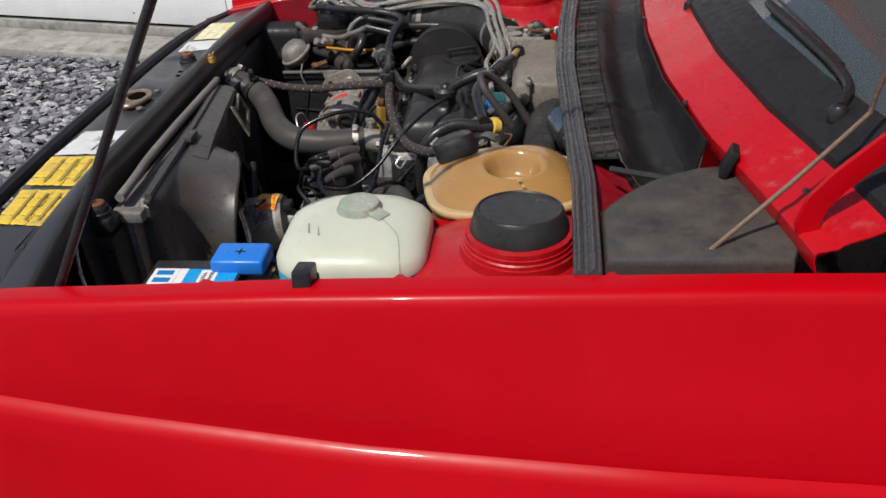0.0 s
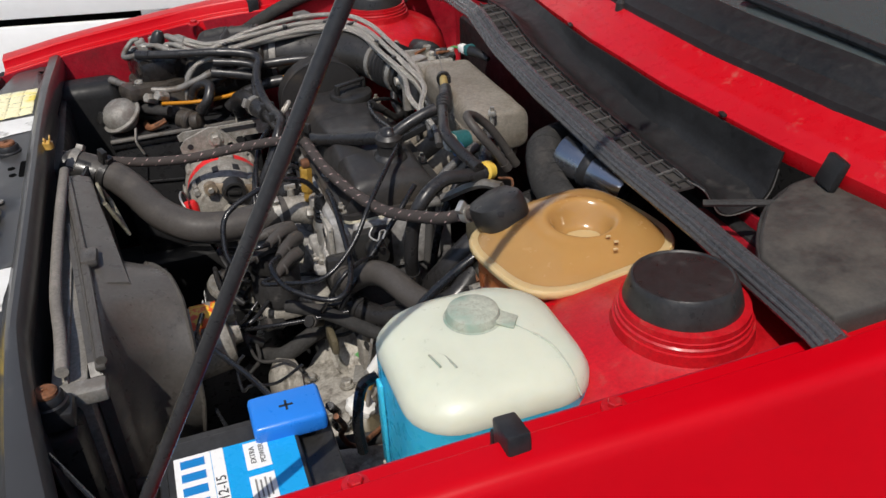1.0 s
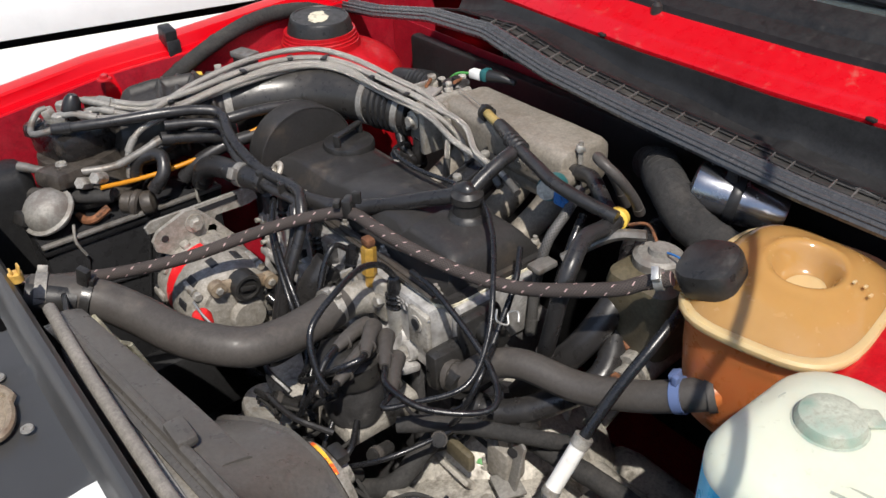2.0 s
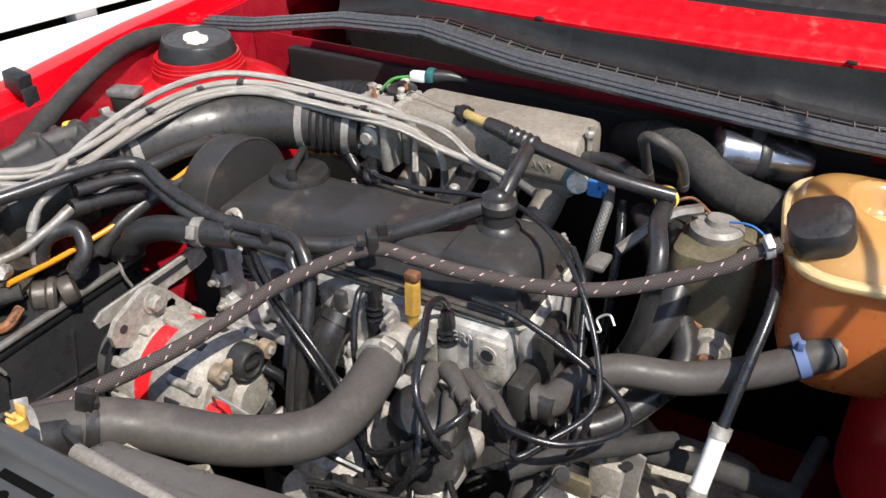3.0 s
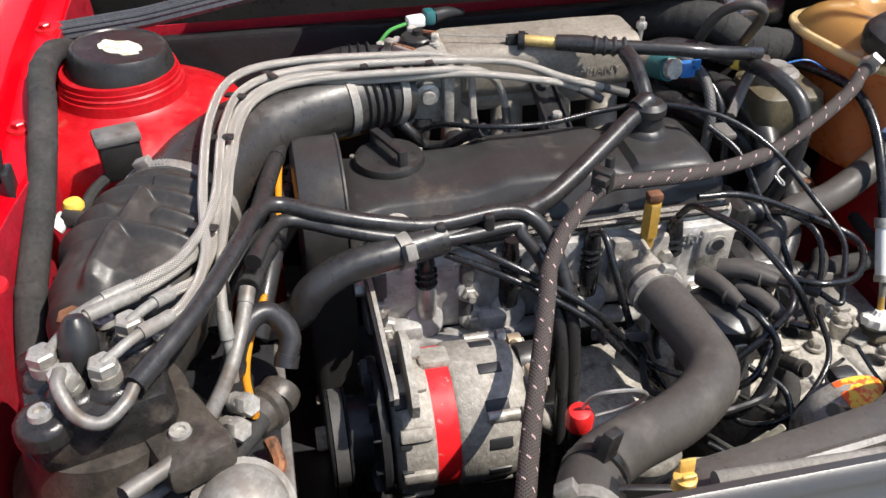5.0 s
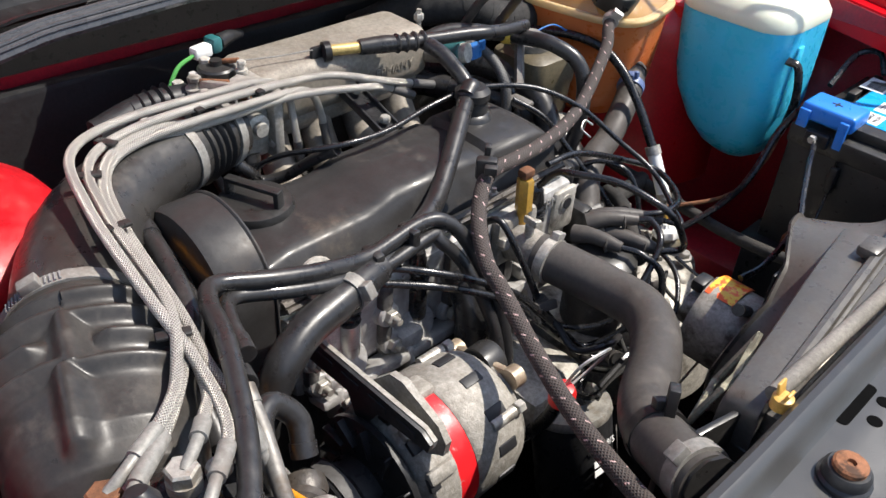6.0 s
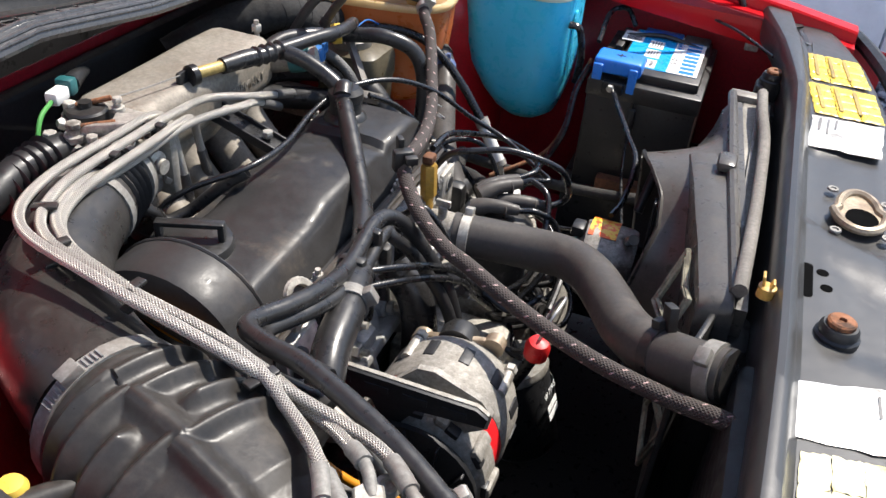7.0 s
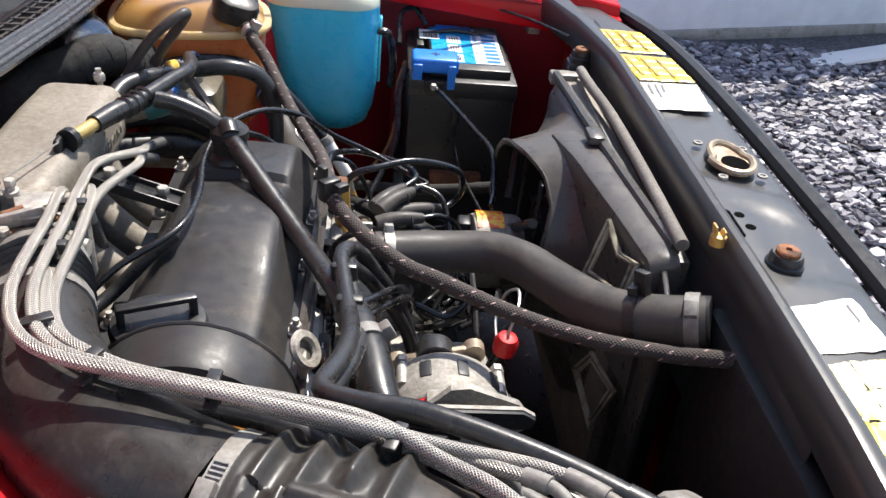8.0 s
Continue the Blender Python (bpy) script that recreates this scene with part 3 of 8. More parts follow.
for s in (-1, 1):
    part("front_wing", fender(s), M["paint"], car, "glossy red front wing")
    # inner wing wall with the wheelhouse and strut tower
    bm = bmesh.new()
    xs = [lerp(-0.70, 0.30, i / 50) for i in range(51)]
    zs = [0.30, 0.40, 0.48, 0.54, 0.60, 0.65, 0.69, 0.73, 0.77, 0.80, 0.83, 0.85, 0.87, 0.885, 0.90, 0.915, 0.93]

    def wallpoint(x, z):
        yo = table(XS, YC, x) - 0.0635 + SHIFT[s][0] + (flare(x) if s > 0 else 0)
        top = table(XS, ZC, x) - 0.018 + SHIFT[s][1]
        zz = min(z, top) if z < 0.93 else top
        bulge = 0.0
        if zz < 0.80:
            q = max(0.0, 1 - ((x + 0.02) / 0.25) ** 2)
            bulge = 0.09 * math.sqrt(q) * min(1, (0.80 - zz) / 0.06)
        if s < 0 and zz < 0.885:                              # the left wall steps out below its flange, round the battery
            yo += 0.068 * min(1, (0.885 - zz) / 0.03) * min(1, max(0.0, (-0.13 - x) / 0.06))
        return Vector((x, s * (yo - bulge), zz))

    part("inner_wing", thick(grid_sheet(xs, zs, wallpoint), 0.0015), M["paint_bay"], car, "red inner wing panel, dusty, its red darkened for shade")
    # strut tower dome with its turned neck
    c = (0.012, -0.502, 0.012) if s < 0 else (0.019, 0.540, 0.005)
    dome = [(0.156, 0.60), (0.156, 0.78), (0.153, 0.835), (0.147, 0.860), (0.136, 0.875), (0.116, 0.885), (0.092, 0.891), (0.074, 0.895), (0.064, 0.900), (0.063, 0.906),
            (0.0625, 0.910), (0.0605, 0.9105), (0.060, 0.914), (0.0605, 0.9145), (0.0588, 0.916), (0.0588, 0.920), (0.0575, 0.9205), (0.057, 0.926), (0.02, 0.928)]
    if s > 0:                                                # the right tower is slimmer
        dome = [(r * (0.86 if r > 0.1 else 0.94 if r > 0.07 else 1.0), z) for r, z in dome]
    part("strut_tower", lathe(dome, c, (0, 0, 1), 40), M["paint_in"], car, "red strut tower with beads of sealer on its neck")
    for k in range(3):
        xb = -0.31 + 0.205 * k
        zb, yb = table(XS, ZC, xb) - 0.0155 + SHIFT[s][1], table(XS, YC, xb) - 0.05 + SHIFT[s][0]
        bolt = join(lathe([(0.011, 0), (0.0105, 0.0025), (0.007, 0.003)], (xb, s * yb, zb), (0, 0, 1), 18), hexnut((xb, s * yb, zb + 0.002), 0.0062, 0.006))
        part("wing_bolt", bolt, M["paint_in"], car, "painted wing bolt")
    # end plate of the inner wing, towards the lamp
    part("lamp_panel", box((-0.575, s * 0.50, 0.60), (0.012, 0.17, 0.56), 0.003), M["paint_in"], car)

# strut caps
for s in (-1, 1):
    cap = thing("strut_cap", "dished black plastic strut cap" + (" with a torn cream label" if s > 0 else " on a red strut tower"), "strut cap", "strut caps")
    cap.matrix_world = Matrix.Translation((0.012, -0.498, 0.934) if s < 0 else (0.019, 0.537, 0.927)) @ Matrix.Rotation(radians(4 * s), 4, "X") @ Matrix.Diagonal((0.95, 0.95, 1.0, 1.0))
    part("dome", lathe([(0.0545, -0.004), (0.0560, 0.0), (0.0560, 0.003), (0.0540, 0.010), (0.0505, 0.021), (0.0490, 0.0245), (0.0478, 0.0260), (0.046, 0.0264), (0.0445, 0.0250), (0.02, 0.0248), (0.001, 0.0248)], (0, 0, 0), (0, 0, 1), 48), M["plastic"], cap)
    for k in range(5):
        a = 2 * math.pi * k / 5 + 0.5
        part("notch", box((0.0515 * math.cos(a), 0.0515 * math.sin(a), 0.008), (0.003, 0.009, 0.005), 0.001, (0, 0, math.degrees(a))), M["pipe"], cap)
    if s > 0:
        rr = random.Random(3)
        out = [(0.027 * math.cos(a) * rr.uniform(0.75, 1.1) * 1.0, 0.017 * math.sin(a) * rr.uniform(0.7, 1.15)) for a in [6.283 * i / 22 for i in range(22)]]
        lab = plate([(x * 0.6 - y * 0.8 - 0.004, x * 0.8 + y * 0.6) for x, y in out], 0.0250, 0.0256)
        part("torn_label", lab, M["foam"], cap, "torn cream paper label")

# bonnet rest rubbers on the wings
for s in (-1, 1):
    clip = thing("wing_buffer", "black rubber bonnet buffer clipped on the wing flange", "buffer", "wing buffers")
    part("buffer", box((-0.197, s * (0.590 + SHIFT[s][0] * 0.8), 0.937 + 1.5 * SHIFT[s][1]), (0.019, 0.030, 0.026), 0.0025, (10 * s, 0, 0)), M["rubber"], clip)
    part("clip_foot", box((-0.197, s * (0.573 + SHIFT[s][0] * 0.8), 0.918 + 1.5 * SHIFT[s][1]), (0.020, 0.006, 0.03), 0.002), M["rubber"], clip)

# ---- front: slam panel with its rolled rear edge
def slam_z(y):
    return 0.893 - 0.055 * max(0.0, abs(y) - 0.42)


def build_slam():
    ys = [lerp(-0.60, 0.60, i / 180) for i in range(181)]
    prof = [(-0.560, -0.032), (-0.557, -0.02), (-0.556, -0.002), (-0.5585, 0.008), (-0.5625, 0.0135), (-0.5675, 0.0145), (-0.572, 0.012), (-0.5755, 0.006), (-0.578, 0.0005), (-0.582, -0.003),
            (-0.592, -0.003), (-0.604, -0.003), (-0.618, -0.003), (-0.632, -0.0035), (-0.646, -0.004), (-0.662, -0.006), (-0.672, -0.011), (-0.677, -0.022), (-0.679, -0.06), (-0.676, -0.12)]
    rings = []
    for y in ys:
        roll = 0.0
        if abs(y) > 0.25:                                     # the roll swings back at both ends
            roll = (0.055 if y < 0 else 0.012) * ((abs(y) - 0.25) / 0.35) ** 1.3
        ring = []
        for x, z in prof:
            dz = 0.0
            if -0.664 < x < -0.575:                           # pressed fields
                ya = -0.118 - 0.45 * max(0.0, -0.575 - x)       # slanting edges of the pressed fields
                yb = 0.045 + 0.62 * max(0.0, -0.585 - x)
                f1 = min(1, max(0, (y - ya) / 0.014)) * min(1, max(0, (yb - y) / 0.014))
                dz = -0.0045 * f1 * min(1, (x + 0.664) / 0.012) * min(1, (-0.575 - x) / 0.012)
                dz += -0.0035 * min(1, max(0, (y - yb - 0.03) / 0.02)) * min(1, max(0, (0.24 - y) / 0.02)) * (1 if x < -0.605 else 0)
            k = 1.0 if x > -0.57 else 0.5
            ring.append(Vector((x + roll * k + 0.035 * (abs(y) / 0.6) ** 3 * (1 if x < -0.6 else 0), y, slam_z(y) + z + dz)))
        rings.append(ring)
    return thick(loft(rings, closed=False, cap=False), 0.0015)


slam = thing("slam_panel", "black painted bonnet slam panel with stickers and worn paint", "slam panel")
part("panel", build_slam(), M["slam"], slam)
flange = []
for y in [lerp(-0.40, 0.40, i / 40) for i in range(41)]:
    back_ = (0.055 if y < 0 else 0.012) * (max(0.0, abs(y) - 0.25) / 0.35) ** 1.3
    flange.append([Vector((-0.5605 + back_, y, slam_z(y) - 0.028)), Vector((-0.5600 + back_, y, slam_z(y) - 0.060)), Vector((-0.5560 + back_, y, slam_z(y) - 0.110)), Vector((-0.5500 + back_, y, slam_z(y) - 0.150))])
part("rear_flange", thick(loft(flange, closed=False, cap=False), 0.0015), M["slam"], slam, "black rear face below the rolled edge")
lip = [Vector((-0.700 + 0.045 * (abs(y) / 0.6) ** 3, y, slam_z(y) - 0.018)) for y in [lerp(-0.62, 0.62, i / 30) for i in range(31)]]
part("front_seal", tube(lip, 0.011, 8, raw=True), M["rubber"], slam, "black rubber front edge strip")
lip2 = [v + Vector((0.012, 0, -0.02)) for v in lip]
part("grille_top", thick(loft([[v, v + Vector((-0.02, 0, -0.03)), v + Vector((-0.05, 0, -0.25))] for v in lip2], closed=False, cap=False), 0.003), M["plastic"], slam)
# latch opening, with its raised worn rim
rim = []
for i in range(32):
    a = 2 * math.pi * i / 32
    rim.append((-0.627 + 0.020 * math.cos(a) * (1.15 if math.sin(a) > 0 else 0.9), 0.008 + 0.036 * math.sin(a)))
rimline = [Vector((x, y, 0.893)) for x, y in rim]
part("latch_rim", tube(rimline + rimline[:1], 0.0042, 8, raw=True), M["tan_metal"], slam, "worn bare-metal rim of the latch hole")
part("latch_floor", plate([(lerp(-0.627, x, 0.93), lerp(0.008, y, 0.93)) for x, y in rim], 0.8905, 0.8925), M["tan_metal"], slam, "rusty latch plate")
part("latch_hole", plate([(-0.629 + 0.0145 * math.cos(6.283 * i / 20), 0.021 + 0.018 * math.sin(6.283 * i / 20)) for i in range(20)], 0.8925, 0.8933), M["opening"], slam, "dark latch opening")
for px, py in ((-0.605, -0.030), (-0.606, 0.050), (-0.650, 0.044), (-0.652, -0.02)):
    part("rivet", lathe([(0.0055, 0), (0.005, 0.0018), (0.003, 0.0018), (0.0025, 0.0006), (0.0005, 0.0006)], (px, py, 0.8905), (0, 0, 1), 16), M["zinc3"], slam, "dull rivet")
part("slot", plate(rrect(-0.583, 0.142, 0.011, 0.050, 0.004), 0.8888, 0.8906), M["opening"], slam, "dark slot")
for px, py in ((-0.596, 0.126), (-0.599, 0.148)):
    part("hole", join(lathe([(0.0050, 0), (0.0050, 0.0012), (0.0005, 0.0013)], (px, py, 0.8893), (0, 0, 1), 14)), M["opening"], slam, "small dark hole")


def sticker(name, pts, material, label, marks, seed, cracked=False):
    """A worn sticker on the slam panel, built from torn tiles. pts: corners (x, y)."""
    st = thing(name, label, "sticker", "slam panel stickers")
    a, b, c, d = [Vector((x, y, 0)) for x, y in pts]
    rr = random.Random(seed)
    nx, ny = (3, 4) if cracked else (1, 1)
    for i in range(nx):
        for j in range(ny):
            u0, u1, v0, v1 = i / nx, (i + 1) / nx, j / ny, (j + 1) / ny
            jag = 0.012 if cracked else 0.022
            edge = [t / 7 for t in range(7)]
            ring = []
            for u, v in [(lerp(u0, u1, t), v0) for t in edge] + [(u1, lerp(v0, v1, t)) for t in edge] + [(lerp(u1, u0, t), v1) for t in edge] + [(u0, lerp(v1, v0, t)) for t in edge]:
                cu, cv = (u0 + u1) / 2, (v0 + v1) / 2
                f = 0.972 if cracked else 1.0
                ring.append((lerp(cu, u, f) + rr.uniform(-jag, jag), lerp(cv, v, f) + rr.uniform(-jag, jag)))
            bm = bmesh.new()
            rows = []
            for f, lift in ((1.0, 0.0), (0.8, 0.5), (0.5, 1.0), (0.2, 1.0)):
                row = []
                for u, v in ring:
                    u, v = lerp((u0 + u1) / 2, u, f), lerp((v0 + v1) / 2, v, f)
                    q = a.lerp(b, u).lerp(d.lerp(c, u), v)
                    w = 0.0 if cracked else 0.0012 * lift * noise.noise(Vector((q.x * 90, q.y * 90, seed)))
                    row.append(bm.verts.new((q.x, q.y, slam_z(q.y) - 0.0008 + 0.0003 * ((i + j) % 2) + w)))
                rows.append(row)
            for p0, p1 in zip(rows, rows[1:]):
                for k in range(len(p0)):
                    m = (k + 1) % len(p0)
                    bm.faces.new((p0[k], p0[m], p1[m], p1[k]))
            bm.faces.new(rows[-1])
            for k in range(len(rows[0])):                          # edge down to the panel
                rows[0][k].co.z -= 0.0012
            part("paper", bm, material, st)
    for u0, u1, v0, v1 in marks:
        q = [a.lerp(b, u).lerp(d.lerp(c, u), v) for u, v in ((u0, v0), (u1, v0), (u1, v1), (u0, v1))]
        bm = bmesh.new()
        bm.faces.new([bm.verts.new((p.x, p.y, slam_z(p.y) + 0.0004)) for p in q])
        part("print_bar", thick(bm, 0.0002), M["ink_faded"] if material is M["sticker"] else M["ink_grey"], st, "faded line of print", False)


bars = [(0.1 + 0.27 * k, 0.16 + 0.27 * k, 0.1, 0.85) for k in range(3)]
sticker("warning_sticker", ((-0.575, -0.418), (-0.640, -0.413), (-0.652, -0.320), (-0.580, -0.320)), M["sticker"], "cracked yellow warning sticker on the black slam panel", bars, 1, True)
sticker("warning_sticker", ((-0.577, -0.310), (-0.655, -0.306), (-0.662, -0.216), (-0.587, -0.214)), M["sticker"], "cracked yellow warning sticker on the black slam panel", bars, 2, True)
sticker("data_sticker", ((-0.584, -0.206), (-0.660, -0.209), (-0.653, -0.125), (-0.579, -0.119)), M["foil"], "crumpled silver data sticker, faded", [(0.1, 0.14, 0.1, 0.5), (0.22, 0.25, 0.1, 0.6), (0.33, 0.36, 0.1, 0.4)], 3)
sticker("data_sticker", ((-0.579, 0.276), (-0.644, 0.257), (-0.645, 0.324), (-0.578, 0.332)), M["foil"], "torn silver data sticker, peeling at its edge", [(0.80, 0.83, 0.15, 0.5)], 4)
sticker("warning_sticker", ((-0.583, 0.342), (-0.640, 0.334), (-0.640, 0.455), (-0.580, 0.462)), M["sticker_pale"], "bleached yellow warning sticker on the black slam panel", [], 5, True)

# slam panel fittings: rubber stops, yellow rod clip
for px, py, pz in ((-0.539, -0.344, 0.868), (-0.606, 0.209, 0.888)):
    st = thing("bonnet_stop", "black rubber bonnet stop with a rusty orange screw head", "bonnet stop", "bonnet stops")
    part("base", box((px + 0.004, py, pz - 0.012), (0.030, 0.032, 0.02), 0.004), M["rubber"], st)
    part("buffer", lathe([(0.0165, -0.01), (0.0165, 0.004), (0.0145, 0.0055), (0.0145, 0.010), (0.0125, 0.013), (0.004, 0.013)], (px, py, pz), (0, 0, 1), 24), M["rubber"], st)
    part("screw_head", lathe([(0.0105, 0.0), (0.0105, 0.016), (0.009, 0.0172), (0.003, 0.0172), (0.0026, 0.015), (0.0004, 0.015)], (px, py, pz), (0, 0, 1), 20), M["rust"], st, "rusty orange screw head")
yc_ = thing("rod_clip", "tan yellow plastic bonnet rod clip on the slam panel edge", "clip")
part("foot", lathe([(0.0070, -0.006), (0.0070, 0.003), (0.005, 0.004), (0.001, 0.004)], (-0.552, 0.188, 0.900), (0, 0, 1), 16), M["tan"], yc_)
part("jaw", box((-0.548, 0.186, 0.9075), (0.0024, 0.010, 0.010), 0.001, (0, 10, 0)), M["tan"], yc_)
part("jaw", box((-0.555, 0.188, 0.906), (0.0024, 0.009, 0.006), 0.001, (0, -16, 0)), M["tan"], yc_)

# ---- prop rod of the bonnet
rod = thing("bonnet_prop", "black rubber-sleeved bonnet prop rod standing on the front panel", "prop rod")
r0, rd = Vector((-0.503, -0.573, 0.85)), Vector((0.486, 0.030, 0.873)).normalized()
part("rod", tube([r0, r0 + rd * 0.35, r0 + rd * 0.70, r0 + rd * 0.92], 0.0050, 12, 6), M["hose_dark"], rod)
part("pivot", join(lathe([(0.009, -0.012), (0.009, 0.012)], r0, (0, 1, 0), 14), box(r0 + Vector((-0.004, 0, -0.012)), (0.02, 0.03, 0.014), 0.002)), M["zinc"], rod)

# thin cable from the left wing to the stop
solo("release_cable", tube([(-0.535, -0.42, 0.876), (-0.48, -0.515, 0.872), (-0.425, -0.575, 0.868)], 0.0022, 8), M["lead"], "thin black bonnet release cable", "cable")

# ---- bulkhead, cowl, rain trays, windscreen
bulk = grid_sheet([lerp(-0.565, 0.60, i / 30) for i in range(31)], [0.30, 0.5, 0.65, 0.75, 0.82, 0.86, 0.89, 0.898], lambda y, z: Vector((0.205 - 0.02 * math.sin(max(0, (0.75 - z)) * 6), y, z)))
part("bulkhead", thick(bulk, 0.002), M["paint_bay"], car, "red bulkhead, its shade put into the paint colour")


def seal_line(y):
    z = table([-0.62, -0.59, -0.45, -0.27, -0.07, 0.08, 0.22, 0.36, 0.52, 0.66], [0.946, 0.949, 0.948, 0.951, 0.964, 0.971, 0.986, 0.974, 0.941, 0.930], y)
    x = table([-0.62, -0.59, -0.42, -0.27, -0.07, 0.10, 0.22, 0.36, 0.52, 0.66], [0.076, 0.078, 0.085, 0.082, 0.079, 0.088, 0.10, 0.112, 0.122, 0.112], y)
    return Vector((x, y, z))


def cowl_edge(y):
    return table([-0.66, -0.49, -0.34, -0.15, 0.05, 0.23, 0.45, 0.66], [0.290, 0.262, 0.232, 0.212, 0.212, 0.226, 0.256, 0.295], y)


cow = thing("cowl_seal", "ribbed black rubber seal along the bulkhead edge", "rubber seal")
rings = []
for i in range(80):
    q = seal_line(lerp(-0.61, 0.655, i / 79))
    sec = [(-0.013, -0.012), (-0.0155, -0.004), (-0.013, 0.004), (-0.009, 0.0075), (-0.006, 0.0072), (-0.004, 0.0052), (-0.001, 0.0052), (0.001, 0.0078), (0.006, 0.0080), (0.011, 0.006), (0.0145, 0.0), (0.013, -0.012)]
    rings.append([q + Vector((0.95 * x, 0, (1.1 if z > 0 else 0.55) * z - 0.002)) for x, z in sec])
part("seal", loft(rings), M["seal"], cow)
for dx, dz, r in ((-0.0125, 0.0030, 0.0018), (-0.0085, 0.0068, 0.0024), (0.0050, 0.0076, 0.0026), (0.0105, 0.0052, 0.0018)):
    part("bulb", tube([seal_line(lerp(-0.61, 0.655, i / 79)) + Vector((dx, 0, dz - 0.001)) for i in range(80)], r, 8, raw=True), M["seal"], cow, "rounded rubber bead")

def shelf_at(x, y):
    q = seal_line(y)
    return Vector((lerp(q.x + 0.008, 0.23, x), y, q.z - 0.012 - 0.058 * min(1.0, 1.6 * x)))


part("insulation", box((0.190, 0.02, 0.66), (0.022, 1.0, 0.46), 0.008), M["flap"], car, "black sound-deadening pad on the bulkhead")
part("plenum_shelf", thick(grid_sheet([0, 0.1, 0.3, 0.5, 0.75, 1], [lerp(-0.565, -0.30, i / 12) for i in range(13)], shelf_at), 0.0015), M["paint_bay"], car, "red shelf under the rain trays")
tray = thing("rain_tray", "black plastic rain tray with a raised grid and dusty edges", "rain tray")
tys = [lerp(-0.335, 0.30, i / 60) for i in range(61)]
part("grid_base", thick(grid_sheet([0.0, 0.013, 0.026, 0.036], tys, lambda x, y: Vector((seal_line(y).x + 0.014 + x, y, seal_line(y).z - 0.008 + 0.03 * x))), 0.003), M["tray"], tray)
for k in range(26):
    y = -0.325 + 0.0235 * k
    part("grid_rib", box((seal_line(y).x + 0.032, y, seal_line(y).z - 0.0050), (0.034, 0.0016, 0.0042), 0.0006, (0, -2, 9)), M["tray_edge"] if k % 3 else M["tray"], tray)
for k in range(3):
    line = [Vector((seal_line(y).x + 0.018 + 0.014 * k, y, seal_line(y).z - 0.0050)) for y in tys]
    part("grid_rail", tube(line, 0.0014, 6, raw=True), M["tray"], tray)


def flap(u, y):
    """The black gutter behind the grid: down from its edge, along a floor and up to the scuttle's edge; u runs across."""
    g = seal_line(y)
    end = min(1.0, max(0.0, (y + 0.352) / 0.03))            # the cut end droops
    deep = lerp(0.034, 0.026, min(1.0, max(0.0, (y + 0.10) / 0.2)))
    us = [0.0, 0.10, 0.40, 0.52, 0.72, 0.82, 1.0]
    hx, hz = cowl_edge(y) - 0.004, 0.975 - 0.014 * (abs(y) / 0.66) ** 2
    xs_ = [g.x + 0.050, g.x + 0.056, lerp(g.x + 0.056, hx, 0.30), lerp(g.x + 0.056, hx, 0.45), lerp(g.x + 0.056, hx, 0.86), lerp(g.x + 0.056, hx, 0.95), hx]
    zs_ = [g.z - 0.006, g.z - 0.007, g.z - 0.85 * deep, g.z - deep, g.z - 0.85 * deep, g.z - 0.5 * deep, hz]
    x, z = table(us, xs_, u), table(us, zs_, u)
    wave = 0.0022 * math.sin(y * 34 + u * 4) * math.sin(math.pi * u) + 0.006 * math.exp(-((y + 0.185) / 0.012) ** 2) * math.sin(math.pi * u)
    return Vector((x - 0.010 * (1 - end) * math.sin(math.pi * u), y, z + wave - 0.012 * (1 - end) * math.sin(math.pi * u)))


fys = [lerp(-0.352, 0.46, i / 100) for i in range(101)]
part("flap", thick(grid_sheet([i / 18 for i in range(19)], fys, flap), 0.003), M["flap"], tray, "folded black plastic flap")
part("flap_edge", tube([flap(0, y) + Vector((-0.001, 0, 0.0010 + 0.0010 * math.sin(y * 140))) for y in fys if y < -0.29][::-1] + [flap(u, -0.352) + Vector((0, -0.001, 0.001)) for u in (0.1, 0.25, 0.4, 0.55, 0.7, 0.82, 0.92)], 0.0008, 6), M["tray_edge"], tray, "scuffed folded edge of the flap")
for y in (-0.255, 0.12):
    part("edge_clip", box((cowl_edge(y) - 0.004, y, 0.979), (0.006, 0.012, 0.004), 0.001, (0, 0, -12)), M["plastic"], tray)
side_tray = thing("heater_cover", "dusty black plastic cover beside the bulkhead seal", "cover")
out = [(0.094, -0.590), (0.27, -0.585), (0.285, -0.55), (0.262, -0.40), (0.25, -0.378), (0.215, -0.385), (0.165, -0.412), (0.125, -0.452), (0.098, -0.49)]
rings = []
for f, z in ((1.0, 0.930), (1.0, 0.946), (0.985, 0.951), (0.95, 0.9535), (0.6, 0.956), (0.2, 0.957)):
    rings.append([Vector((lerp(0.19, x, f), lerp(-0.49, y, f), z)) for x, y in out])
part("lid", loft(rings), M["tray_dusty"], side_tray)
part("lid_edge", tube([Vector((x, y, 0.9475)) for x, y in out[4:]], 0.0022, 6), M["tray"], side_tray, "dusty moulded edge")
part("tab", box((0.242, -0.410, 0.972), (0.010, 0.030, 0.034), 0.003, (0, 20, -12)), M["flap"], side_tray)
part("tab", box((0.30, -0.52, 0.968), (0.018, 0.04, 0.034), 0.003, (0, 20, 12)), M["plastic"], side_tray)
part("drain_rod", tube([(0.118, -0.372, 0.944), (0.165, -0.400, 0.948), (0.185, -0.415, 0.950)], 0.004, 8), M["tray"], side_tray, "dusty grey rod")


